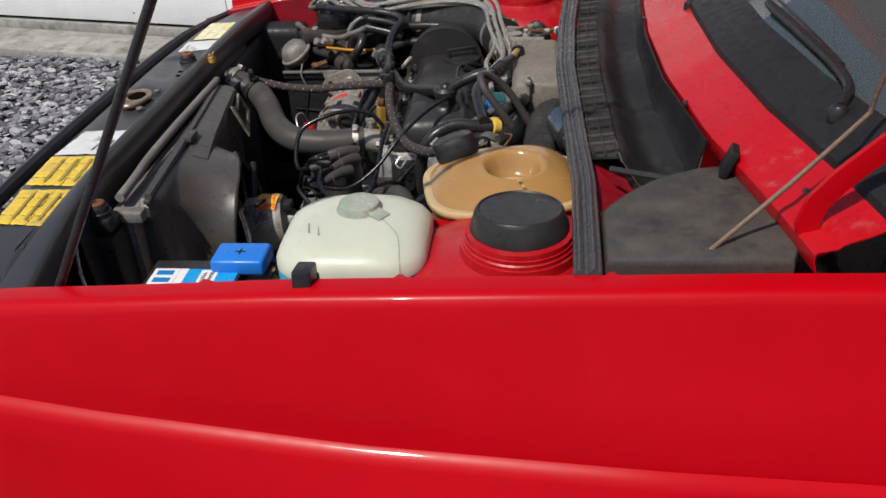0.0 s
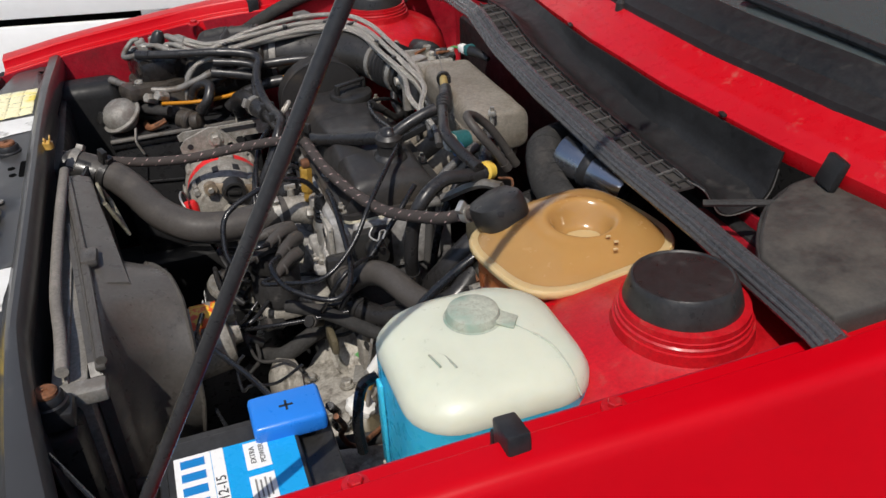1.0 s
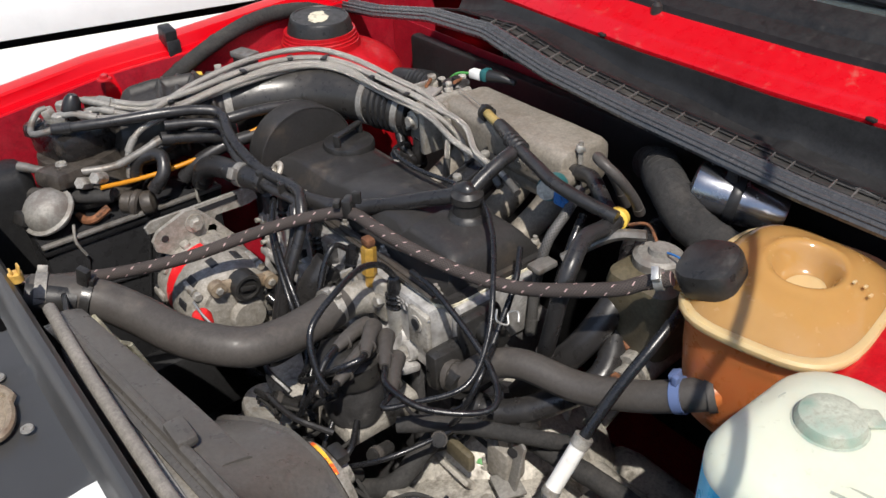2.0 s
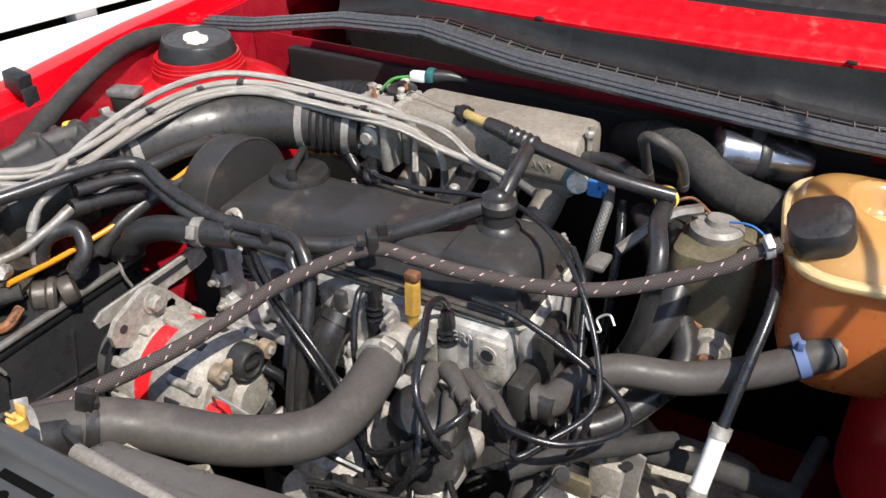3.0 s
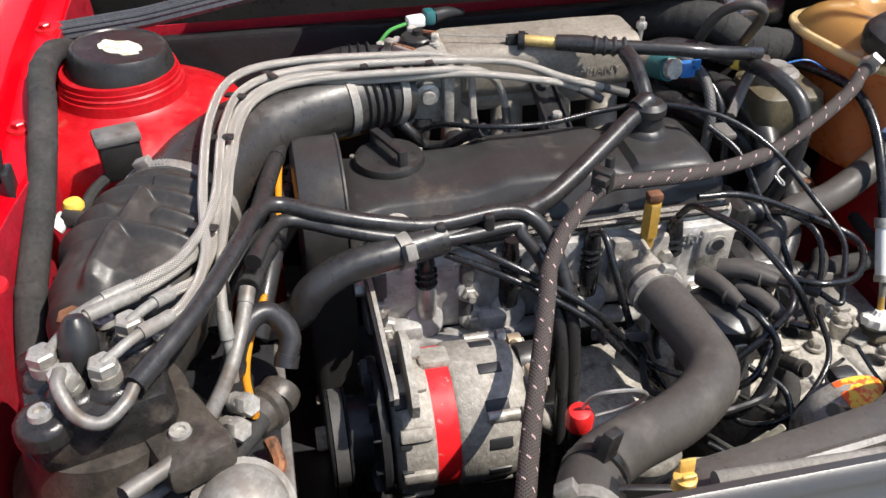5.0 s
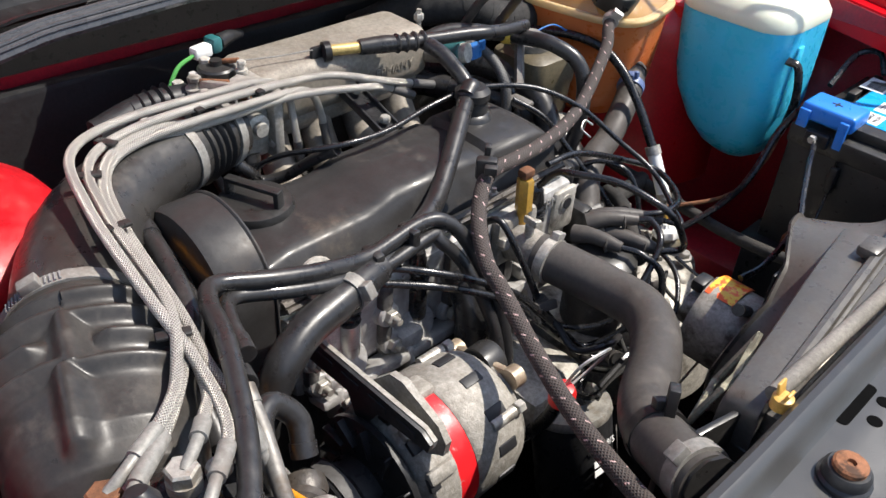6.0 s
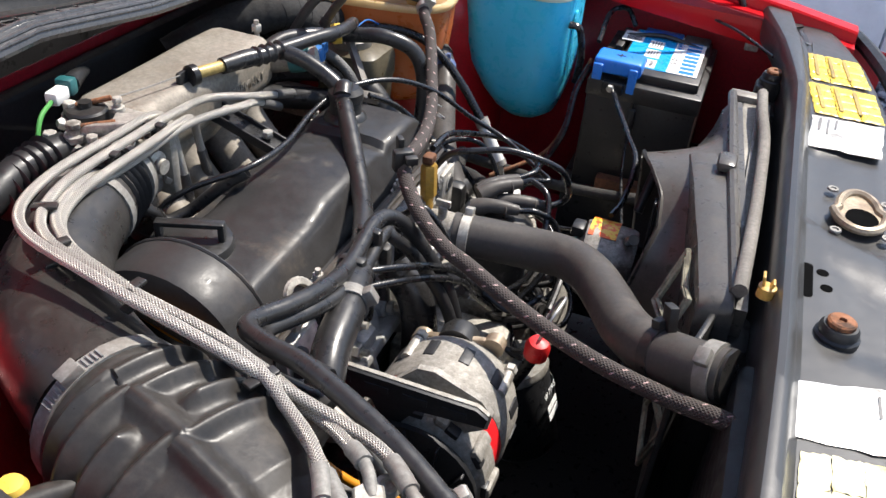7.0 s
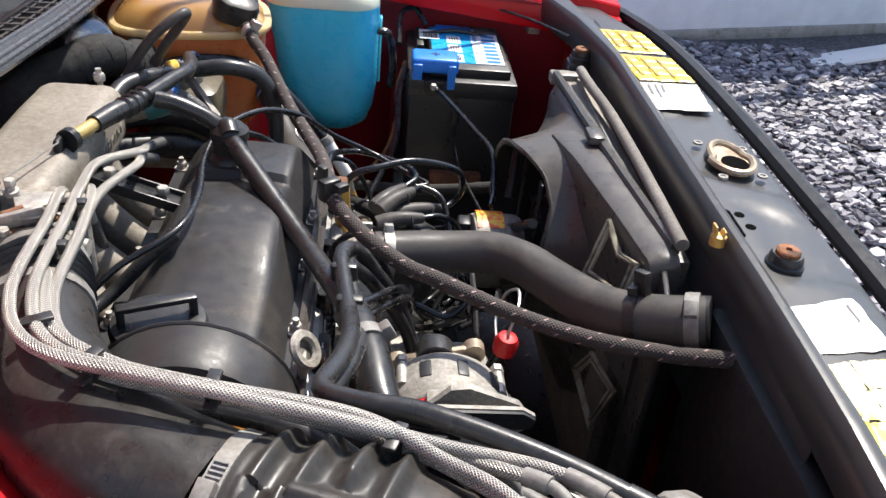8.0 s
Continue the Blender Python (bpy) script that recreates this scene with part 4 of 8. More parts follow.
prof = [(0.004, -0.022), (0.0, -0.010), (0.0, -0.002), (0.003, 0.001), (0.020, 0.005), (0.023, 0.0085), (0.030, 0.012), (0.048, 0.019), (0.062, 0.027), (0.078, 0.034)]
rings = []
for i in range(41):
    y = lerp(-0.60, 0.64, i / 40)
    rings.append([Vector((cowl_edge(y) + x, y, 0.980 - 0.014 * (abs(y) / 0.66) ** 2 + z)) for x, z in prof])
part("cowl_panel", thick(loft(rings, closed=False, cap=False), 0.0015), M["paint_dusty"], car, "red scuttle panel, dusty along its edge")
rings = []
for i in range(41):
    y = lerp(-0.68, 0.68, i / 40)
    xb, zb = cowl_edge(y) + 0.066, 1.008 - 0.014 * (abs(y) / 0.66) ** 2
    rings.append([Vector((xb - 0.004, y, zb - 0.004)), Vector((xb - 0.002, y, zb + 0.008)), Vector((xb + 0.006, y, zb + 0.013)), Vector((xb + 0.022, y, zb + 0.019)), Vector((xb + 0.026, y, zb + 0.026)), Vector((xb + 0.055, y, zb + 0.040)), Vector((xb + 0.058, y, zb + 0.020))])
screen = thing("windscreen", "sloping windscreen in a black rubber surround with wipers parked", "windscreen", kind="structure")
part("rubber_surround", loft(rings, closed=True), M["flap"], screen, "black rubber surround")
rings = []
for i in range(31):
    y = lerp(-0.66, 0.66, i / 30)
    xb, zb = cowl_edge(y) + 0.112, 1.040 - 0.014 * (abs(y) / 0.66) ** 2
    rings.append([Vector((xb + 0.75 * t, y * (1 - 0.08 * t), zb + 0.42 * t)) for t in (0, 0.1, 0.3, 0.6, 1.0)])
gl = part("pane", thick(loft(rings, closed=False, cap=False), 0.004), M["glass"], screen)
gl.visible_shadow = False
dash = box((0.75, 0, 1.0), (0.5, 1.24, 0.06), 0.02)
part("dashboard", dash, M["plastic"], car, "black dashboard behind the glass")
part("cabin_floor", box((1.15, 0, 0.75), (1.3, 1.3, 0.5), 0.02), M["darkmetal"], car)
part("roof", box((1.90, 0, 1.46), (1.62, 1.17, 0.03), 0.015), M["paint"], car)
for s in (-1, 1):
    part("roof_pillar", tube([(0.37, s * 0.67, 1.01), (0.75, s * 0.64, 1.24), (1.12, s * 0.58, 1.46)], 0.03, 8), M["paint"], car)
for y0, y1 in ((-0.42, 0.10), (0.16, 0.62)):
    w = thing("wiper", "black windscreen wiper parked along the glass", "wiper", "wipers")
    xa, xb = cowl_edge(y0) + 0.115, cowl_edge(y1) + 0.115
    part("arm", tube([(cowl_edge(y0) + 0.097, y0, 1.038), (xa, y0 + 0.06, 1.052), (lerp(xa, xb, 0.6), lerp(y0, y1, 0.6), 1.062)], 0.006, 8), M["darkmetal"], w)
    part("blade", tube([(xa + 0.004, y0 + 0.08, 1.054), (xb + 0.03, y1, 1.060)], 0.005, 6), M["rubber"], w)
    part("pivot", lathe([(0.010, 0), (0.010, 0.012), (0.007, 0.016), (0.001, 0.017)], (cowl_edge(y0) + 0.095, y0, 1.024), (0, 0, 1), 16), M["plastic"], w)
part("washer_jet", lathe([(0.009, 0), (0.008, 0.012), (0.003, 0.016)], (cowl_edge(0.082) + 0.062, 0.082, 1.002), (0, 0, 1), 12), M["plastic"], car)

# bonnet, hinged at the scuttle and standing open
bon = thing("bonnet", "red bonnet standing open above the scuttle", "bonnet")
hm = Matrix.Translation((0.47, 0, 1.10)) @ Matrix.Rotation(radians(76), 4, "Y")
rings = []
for i in range(21):
    y = lerp(-0.60, 0.60, i / 20)
    rings.append([hm @ Vector((-x, y, 0.02 * (1 - (y / 0.6) ** 2) - 0.03 * (x / 0.95) ** 2)) for x in (0.0, 0.2, 0.45, 0.7, 0.95)])
part("skin", thick(loft(rings, closed=False, cap=False), 0.004), M["paint"], bon)
for s in (-1, 1):
    part("hinge_arm", loft([[Vector((x, s * 0.563, z)) + Vector((n[0] * w, s * dy, n[1] * w)) for dy, w in ((-0.003, -0.011), (0.003, -0.011), (0.004, 0.0), (0.003, 0.011), (-0.003, 0.011), (-0.004, 0.0))] for x, z, n in ((0.300, 0.946, (0.5, 0.2)), (0.291, 0.956, (0.9, 0.3)), (0.281, 0.978, (1.0, 0.0)), (0.287, 1.002, (0.85, -0.5)), (0.303, 1.024, (0.7, -0.7)), (0.338, 1.060, (0.7, -0.7)), (0.375, 1.092, (0.6, -0.8)), (0.43, 1.12, (0.5, -0.8)))]), M["paint"], bon, "red painted hinge arm")
    part("inner_frame", tube([hm @ Vector((-0.06, s * 0.52, -0.03)), hm @ Vector((-0.5, s * 0.52, -0.04)), hm @ Vector((-0.9, s * 0.50, -0.05))], 0.02, 6), M["paint"], bon)
stay = thing("bonnet_stay", "thin brown weathered bonnet stay rod by the hinge", "stay rod")
part("rod", tube([(0.188, -0.572, 0.948), (0.27, -0.535, 1.008), (0.335, -0.503, 1.058), (0.343, -0.498, 1.066), (0.345, -0.50, 1.09), (0.36, -0.51, 1.20)], 0.0025, 8), M["brownrod"], stay)

# sides of the bay below: cross member, valance, sump guard, wheels in shade
part("cross_member", box((-0.60, 0, 0.40), (0.05, 1.16, 0.16), 0.015), M["paint_in"], car, "red front cross member")
part("valance", box((-0.72, 0, 0.40), (0.03, 1.25, 0.55), 0.015), M["paint"], car)
for s in (-1, 1):
    # right rail coloured black in place of the shade low in the bay
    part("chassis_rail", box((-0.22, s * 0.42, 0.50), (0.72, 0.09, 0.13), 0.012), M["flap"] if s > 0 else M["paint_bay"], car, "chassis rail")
    wheel = part("wheel", lathe([(0.12, -0.08), (0.26, -0.085), (0.285, -0.06), (0.285, 0.06), (0.26, 0.085), (0.12, 0.08)], (0.0, s * 0.70, 0.285), (0, 1, 0), 32), M["rubber"], car, "black tyre")
    wheel2 = part("wheel", lathe([(0.12, -0.08), (0.26, -0.085), (0.285, -0.06), (0.285, 0.06), (0.26, 0.085), (0.12, 0.08)], (2.4, s * 0.68, 0.285), (0, 1, 0), 32), M["rubber"], car, "black tyre")
    part("body_side", box((2.0, s * 0.76, 0.62), (1.7, 0.03, 0.70), 0.02), M["paint"], car)
part("tail", box((2.95, 0, 0.75), (0.08, 1.5, 0.9), 0.02), M["paint"], car)
part("undertray", box((-0.2, 0, 0.22), (1.3, 1.5, 0.02), 0.005), M["darkmetal"], car)
part("boot_floor", box((2.38, 0, 0.72), (1.10, 1.40, 0.5), 0.02), M["darkmetal"], car)
for s in (-1, 1):
    part("rear_pillar", tube([(2.68, s * 0.57, 1.455), (2.82, s * 0.62, 1.33), (2.94, s * 0.68, 1.18)], 0.05, 8), M["paint"], car)
    part("middle_pillar", tube([(1.62, s * 0.585, 1.455), (1.58, s * 0.66, 1.18)], 0.03, 8), M["paint"], car)
    part("side_window", box((1.78, s * 0.630, 1.31), (1.75, 0.006, 0.30), 0.001, (14 * s, 0, 0)), M["glass"], car)
part("rear_window", box((2.83, 0, 1.32), (0.40, 1.14, 0.006), 0.001, (0, 49, 0)), M["glass"], car)

M["cream2"] = mat("stained_cap_plastic", (0.36, 0.38, 0.31), 0.5, vary=0.15, spots=(0.20, 0.30, 0.24), spot_scale=30, spot_at=(0.52, 0.7))
# ---------------------------------------------------------------- battery
def build_battery():
    b = thing("battery", "black car battery with blue label and terminal cover", "battery")
    x0, x1, y0, y1, zt = -0.458, -0.301, -0.592, -0.371, 0.812
    cx, cy, w, d = (x0 + x1) / 2, (y0 + y1) / 2, x1 - x0, y1 - y0
    part("case", box((cx, cy, zt - 0.10), (w, d, 0.155), 0.004), M["plastic"], b)
    part("lid", box((cx, cy, zt - 0.012), (w + 0.004, d + 0.004, 0.026), 0.003), M["plastic"], b)
    part("lid_panel", box((cx - 0.012, cy - 0.004, zt + 0.006), (w - 0.038, d - 0.03, 0.016), 0.003), M["plastic"], b)
    z = zt + 0.0143
    part("label", box((cx - 0.010, cy - 0.012, z), (w - 0.050, d - 0.060, 0.0008), 0.0), M["blue_label"], b, "bright blue label", False)
    part("white_strip", box((x0 + 0.030, cy - 0.012, z + 0.0006), (0.032, d - 0.060, 0.0006), 0.0), M["label_white"], b, "white strip of the label", False)
    part("pale_strip", box((x0 + 0.052, cy - 0.012, z + 0.0006), (0.011, d - 0.060, 0.0006), 0.0), M["label_white"], b, "pale strip of the label", False)
    # brand strip: plain coloured bars, tall as the letters
    for k in range(9):
        part("letter_bar", box((x0 + 0.030, y1 - 0.052 - 0.0165 * k, z + 0.0012), (0.021, 0.0095, 0.0005), 0.0), M["ink_blue"], b, "blue letter shape", False)
    m = frame_at((x0 + 0.0525, cy - 0.055, z + 0.0012), (0, 1, 0), (0, 0, 1))
    t = text_bm("TITANIUM", 0.0105, 0.0002)
    part("print", turned(t, m), M["ink_blue"], b, "blue printed word", False)
    part("handwriting", turned(text_bm("12-15", 0.0125, 0.0002), frame_at((x0 + 0.0525, cy + 0.020, z + 0.0012), (0, 1, 0), (0, 0, 1))), M["ink"], b, "hand-written date", False)
    for k in range(3):
        yy = y1 - 0.062 - 0.042 * k
        part("symbol_panel", box((x0 + 0.086, yy, z + 0.0006), (0.022, 0.034, 0.0006), 0.002), M["label_white"], b, "white symbol panel", False)
        if k == 0:
            for q, wd in enumerate(("EXTRA", "POWER")):
                part("print", turned(text_bm(wd, 0.0068, 0.0002), frame_at((x0 + 0.082 + 0.0085 * q, yy, z + 0.0012), (0, 1, 0), (0, 0, 1))), M["ink"], b, "black printed word", False)
        else:
            for q in range(4):
                part("print_bar", box((x0 + 0.080 + 0.004 * q, yy, z + 0.0012), (0.0016, 0.024 - 0.004 * (q % 2), 0.0004), 0.0), M["ink_grey"], b, "small line of print", False)
    part("barcode_panel", box((x0 + 0.124, cy - 0.055, z + 0.0006), (0.032, 0.045, 0.0006), 0.0), M["label_white"], b, "white barcode panel", False)
    rr = random.Random(8)
    xx = x0 + 0.112
    for k in range(11):
        ww = rr.choice((0.0008, 0.0014, 0.0006))
        part("bar", box((xx, cy - 0.052, z + 0.0012), (ww, 0.028, 0.0004), 0.0), M["ink"], b, "", False)
        xx += ww + rr.choice((0.0008, 0.0012))
    cover = join(box((x1 - 0.036, y1 - 0.026, zt + 0.020), (0.068, 0.048, 0.022), 0.005, seg=3), box((x1 - 0.010, y1 + 0.0, zt + 0.012), (0.014, 0.006, 0.024), 0.002), box((x1 - 0.060, y1 + 0.0, zt + 0.006), (0.012, 0.006, 0.036), 0.002))
    cv = part("terminal_cover", cover, M["blue"], b, "bright blue terminal cover")
    for sz in ((0.013, 0.0022), (0.0022, 0.013)):
        part("plus_mark", box((x1 - 0.036, y1 - 0.026, zt + 0.0314), (*sz, 0.0006), 0.0), M["ink"], cv, "moulded plus sign", False)
    part("terminal", box((x1 - 0.036, y1 + 0.004, zt - 0.006), (0.030, 0.012, 0.018), 0.003), M["darkmetal"], b)
    part("terminal_bolt", hexnut((x1 - 0.034, y1 + 0.010, zt - 0.004), 0.0055, 0.008, (0, 1, 0)), M["steel"], b)
    part("vent_strip", box((x1 - 0.018, cy - 0.055, zt + 0.006), (0.012, 0.09, 0.012), 0.002), M["plastic"], b)
    part("carry_grip", tube([(x0 + 0.012, y0 + 0.05, zt + 0.010), (cx, y0 + 0.045, zt + 0.020), (x1 - 0.02, y0 + 0.05, zt + 0.012)], 0.0035, 8), M["plastic"], b)
    part("blue_end", box((cx + 0.004, y0 + 0.022, zt + 0.0125), (0.06, 0.036, 0.008), 0.003), M["blue"], b, "blue end block")
    part("grey_end", box((cx - 0.048, y0 + 0.022, zt + 0.0125), (0.04, 0.036, 0.008), 0.003), M["pipe"], b, "grey end block")


build_battery()
tr = thing("battery_tray", "black battery tray carrying the battery", "battery tray")
part("shelf", box((-0.38, -0.48, 0.638), (0.19, 0.25, 0.012), 0.004), M["darkmetal"], tr)
part("upright", box((-0.38, -0.365, 0.52), (0.18, 0.012, 0.23), 0.004), M["darkmetal"], tr)
part("clamp_foot", box((-0.38, -0.362, 0.655), (0.08, 0.02, 0.03), 0.004), M["rust"], tr)

# battery cables
for nm, pts, r, mt, lab in (
        ("earth_cable", [(-0.338, -0.360, 0.806), (-0.360, -0.300, 0.805), (-0.385, -0.240, 0.798), (-0.405, -0.190, 0.79), (-0.405, -0.135, 0.765), (-0.398, -0.100, 0.760)], 0.0035, "lead", "black cable from the battery to the fan motor"),
        ("battery_cable", [(-0.296, -0.39, 0.822), (-0.286, -0.37, 0.79), (-0.285, -0.33, 0.74), (-0.268, -0.30, 0.70), (-0.24, -0.24, 0.665)], 0.0045, "lead", "black battery cable hanging beside the washer tank"),
        ("battery_wire", [(-0.294, -0.41, 0.825), (-0.284, -0.39, 0.79), (-0.284, -0.36, 0.75), (-0.262, -0.33, 0.70), (-0.20, -0.27, 0.675)], 0.003, "rust", "reddish brown battery wire"),
        ("battery_wire", [(-0.33, -0.56, 0.835), (-0.310, -0.575, 0.855), (-0.288, -0.555, 0.850), (-0.286, -0.50, 0.82)], 0.004, "lead", "black wire looping behind the battery"),
        ("fan_wire", [(-0.37, -0.364, 0.79), (-0.372, -0.362, 0.74), (-0.38, -0.32, 0.70), (-0.405, -0.20, 0.69)], 0.0022, "lead", "thin black wire along the battery case")):
    solo(nm, tube(pts, r, 8), M[mt], lab, "cable", "battery cables")
solo("inline_connector", box((-0.371, -0.363, 0.765), (0.011, 0.010, 0.035), 0.003), M["plastic"], "black inline plug on the wire", "connector")


# ---------------------------------------------------------------- washer tank
def tank_rings(cx, cy, levels, n=7):
    return [[Vector((cx + dx + x, cy + dy + y, z)) for x, y in rrect(0, 0, w, d, r, n)] for z, w, d, r, dx, dy in levels]


def build_washer():
    b = thing("washer_tank", "milky white washer fluid tank filled with blue fluid", "washer tank")
    cx, cy = -0.170, -0.471
    low = [(0.690, 0.030, 0.05, 0.014, -0.02, -0.02), (0.694, 0.060, 0.085, 0.028, -0.02, -0.015), (0.712, 0.095, 0.125, 0.04, -0.022, -0.01), (0.745, 0.120, 0.150, 0.04, -0.018, 0.0), (0.785, 0.150, 0.154, 0.04, -0.008, 0.0),
           (0.815, 0.158, 0.158, 0.042, -0.004, 0.002), (0.86, 0.164, 0.160, 0.044, -0.001, 0.002), (0.900, 0.166, 0.161, 0.045, 0.0, 0.002)]
    part("lower_body", loft(tank_rings(cx, cy, low)), M["fluid"], b, "translucent lower body, blue with fluid")
    up = [(0.8995, 0.1662, 0.1612, 0.045, 0.0, 0.002), (0.908, 0.166, 0.161, 0.046, 0.0, 0.002), (0.917, 0.158, 0.153, 0.048, 0.0, 0.002), (0.9245, 0.142, 0.138, 0.05, 0.0, 0.003), (0.929, 0.118, 0.116, 0.05, 0.0, 0.006),
          (0.9325, 0.08, 0.085, 0.038, 0.0, 0.016), (0.9335, 0.03, 0.03, 0.014, 0.0, 0.02)]
    part("upper_body", loft(tank_rings(cx, cy, up)), M["wash"], b, "milky white upper body")
    cap = part("cap", join(lathe([(0.024, 0.929), (0.0245, 0.936), (0.0225, 0.9415), (0.019, 0.9435), (0.010, 0.9445), (0.001, 0.9445)], (cx + 0.002, cy + 0.022, 0), (0, 0, 1), 28),
                           box((cx + 0.024, cy + 0.007, 0.9355), (0.024, 0.018, 0.003), 0.001, (0, 12, -35))), M["cream2"], b, "pale grey-green filler cap with a strap")
    part("cap_collar", lathe([(0.029, 0.927), (0.029, 0.931), (0.026, 0.9335), (0.02, 0.9338)], (cx + 0.002, cy + 0.022, 0), (0, 0, 1), 28), M["cream2"], cap)
    part("scum_ring", lathe([(0.030, 0.9300), (0.036, 0.9308), (0.030, 0.9322), (0.024, 0.9325)], (cx + 0.002, cy + 0.022, 0), (0, 0, 1), 40, lambda a: 1 + 0.10 * math.sin(3 * a + 1) + 0.07 * math.sin(7 * a)), M["cream2"], b, "dried greenish scum round the cap")
    part("seam", tube([(cx + 0.03, cy + 0.0, 0.9325), (cx + 0.05, cy - 0.03, 0.9295), (cx + 0.056, cy - 0.058, 0.9215), (cx + 0.058, cy - 0.078, 0.906)], 0.0009, 6), M["cream2"], b)
    for k, (ox, oy) in enumerate(((-0.050, -0.010), (-0.038, -0.016), (-0.026, -0.010))):
        part("moulded_mark", tube([(cx + ox, cy + oy, 0.9305), (cx + ox + 0.004, cy + oy - 0.018, 0.9305)], 0.0011, 6), M["cream2"], b, "faint moulded mark")
    part("level_slot", box((cx - 0.0855, cy + 0.03, 0.83), (0.004, 0.014, 0.10), 0.003), M["fluid"], b)
    part("pump_hose", tube([(cx - 0.082, cy + 0.055, 0.866), (cx - 0.098, cy + 0.052, 0.860), (cx - 0.106, cy + 0.05, 0.82), (cx - 0.104, cy + 0.052, 0.78)], 0.0055, 8), M["lead"], b, "black pump hose")


build_washer()
brk = solo("tank_bracket", box((-0.155, -0.57, 0.80), (0.14, 0.006, 0.12), 0.002), M["paint_in"], "red tank bracket on the inner wing", "bracket")


# ---------------------------------------------------------------- coolant expansion tank
def build_coolant():
    b = thing("coolant_tank", "amber plastic coolant expansion tank with a black cap", "coolant tank")
    cx, cy = -0.006, -0.322

    def ring(z, f, k=1.0):
        out = []
        for i in range(48):
            a = 2 * math.pi * i / 48
            c, s = math.cos(a), math.sin(a)
            e = 3.4                                              # rounded square, turned a little
            r = 1.0 / (abs(c) ** e + abs(s) ** e) ** (1 / e)
            x, y = 0.099 * f * r * c, 0.080 * f * r * s
            t = radians(10)
            out.append(Vector((cx + x * math.cos(t) - y * math.sin(t), cy + x * math.sin(t) + y * math.cos(t), z)))
        return out

    low = [(0.745, 0.25), (0.748, 0.48), (0.757, 0.68), (0.772, 0.80), (0.79, 0.87), (0.82, 0.91), (0.85, 0.94), (0.872, 0.95)]
    part("lower_half", loft([ring(z, f) for z, f in low]), M["amber_low"], b, "translucent orange lower half full of coolant")
    mid = [(0.872, 0.951), (0.886, 0.957), (0.897, 0.958)]
    part("middle_band", loft([ring(z, f) for z, f in mid]), M["amber_low"], b)
    part("seam_flange", loft([ring(0.8945, 0.95), ring(0.8945, 1.02), ring(0.8975, 1.04), ring(0.9015, 1.04), ring(0.9040, 1.02), ring(0.9040, 0.95)]), M["amber_rim"], b, "pale welded seam flange")
    # domed top with the dished filler well
    xs = 44
    rings = []
    for k in range(xs + 1):
        f = 1 - k / xs
        rings.append(ring(0.9, max(f, 0.004) * 0.965))
    bm = bmesh.new()
    vs = []
    wx, wy = 0.004, -0.326
    for kk, r in enumerate(rings):
        row = []
        fr = 1 - kk / xs
        for p in r:
            z = 0.902 + 0.027 * (1 - fr ** 4) + 0.10 * (p.y - cy) * (1 - fr ** 6)
            dw = math.hypot((p.x - wx) / 1.15, p.y - wy)
            z -= 0.027 / (1 + math.exp((dw - 0.0250) / 0.0030))
            z += 0.0024 * math.exp(-((dw - 0.034) / 0.006) ** 2)
            row.append(bm.verts.new((p.x, p.y, z)))
        vs.append(row)
    for a, c in zip(vs, vs[1:]):
        for i in range(48):
            j = (i + 1) % 48
            bm.faces.new((a[i], a[j], c[j], c[i]))
    bm.faces.new(vs[-1])
    part("top_shell", bm, M["amber"], b, "amber domed top with a dished filler well")
    for k in range(3):
        part("moulded_mark", box((cx + 0.018 + 0.005 * (k % 2), cy - 0.045 - 0.008 * k, 0.9265 - 0.003 * k), (0.005, 0.003, 0.002), 0.0008), M["amber_rim"], b, "moulded nub")
    cap = part("cap", lathe([(0.021, 0), (0.0285, 0.004), (0.0295, 0.010), (0.0295, 0.024), (0.027, 0.030), (0.020, 0.033), (0.001, 0.0335)], (-0.066, -0.281, 0.915), (-0.35, 0.22, 1.0), 36, lambda a: 1 + 0.055 * max(0, math.cos(4 * a)) ** 0.5 - 0.05 * max(0, -math.cos(4 * a))), M["plastic"], b, "knurled black screw cap")
    part("cap_neck", lathe([(0.024, 0), (0.024, 0.03)], (-0.062, -0.284, 0.895), (-0.35, 0.22, 1.0), 24), M["amber"], b)
    part("spout", rod_between((-0.078, -0.262, 0.905), (-0.086, -0.254, 0.910), 0.006), M["amber"], b)
    part("outlet", rod_between((-0.06, -0.330, 0.835), (-0.096, -0.312, 0.820), 0.0145), M["amber_low"], b)


build_coolant()
solo("tank_shelf", join(box((0.03, -0.395, 0.80), (0.16, 0.03, 0.05), 0.006), box((0.09, -0.33, 0.75), (0.03, 0.14, 0.03), 0.005)), M["paint_in"], "red bracket holding the coolant tank", "bracket")
solo("red_cup", join(lathe([(0.020, 0), (0.026, 0.012), (0.027, 0.03), (0.024, 0.033), (0.022, 0.02), (0.001, 0.018)], (-0.085, -0.430, 0.862), (0, 0, 1), 20), box((-0.07, -0.42, 0.875), (0.05, 0.02, 0.03), 0.006)), M["paint_dusty"], "red pressed tank mount beside the strut tower", "bracket")


M["foam_grey"] = mat("perished_grey_foam", (0.17, 0.158, 0.142), 0.85, vary=0.25, fine=700, fine_bump=0.5)
M["zinc2"] = mat("dull_motor_housing", (0.30, 0.28, 0.245), 0.55, 0.4, spots=(0.09, 0.075, 0.06), spot_scale=40, vary=0.2)
M["label_or"] = mat("orange_label", (0.75, 0.10, 0.015), 0.4, vary=0.05, spots=(0.80, 0.50, 0.05), spot_scale=90, spot_at=(0.48, 0.52))
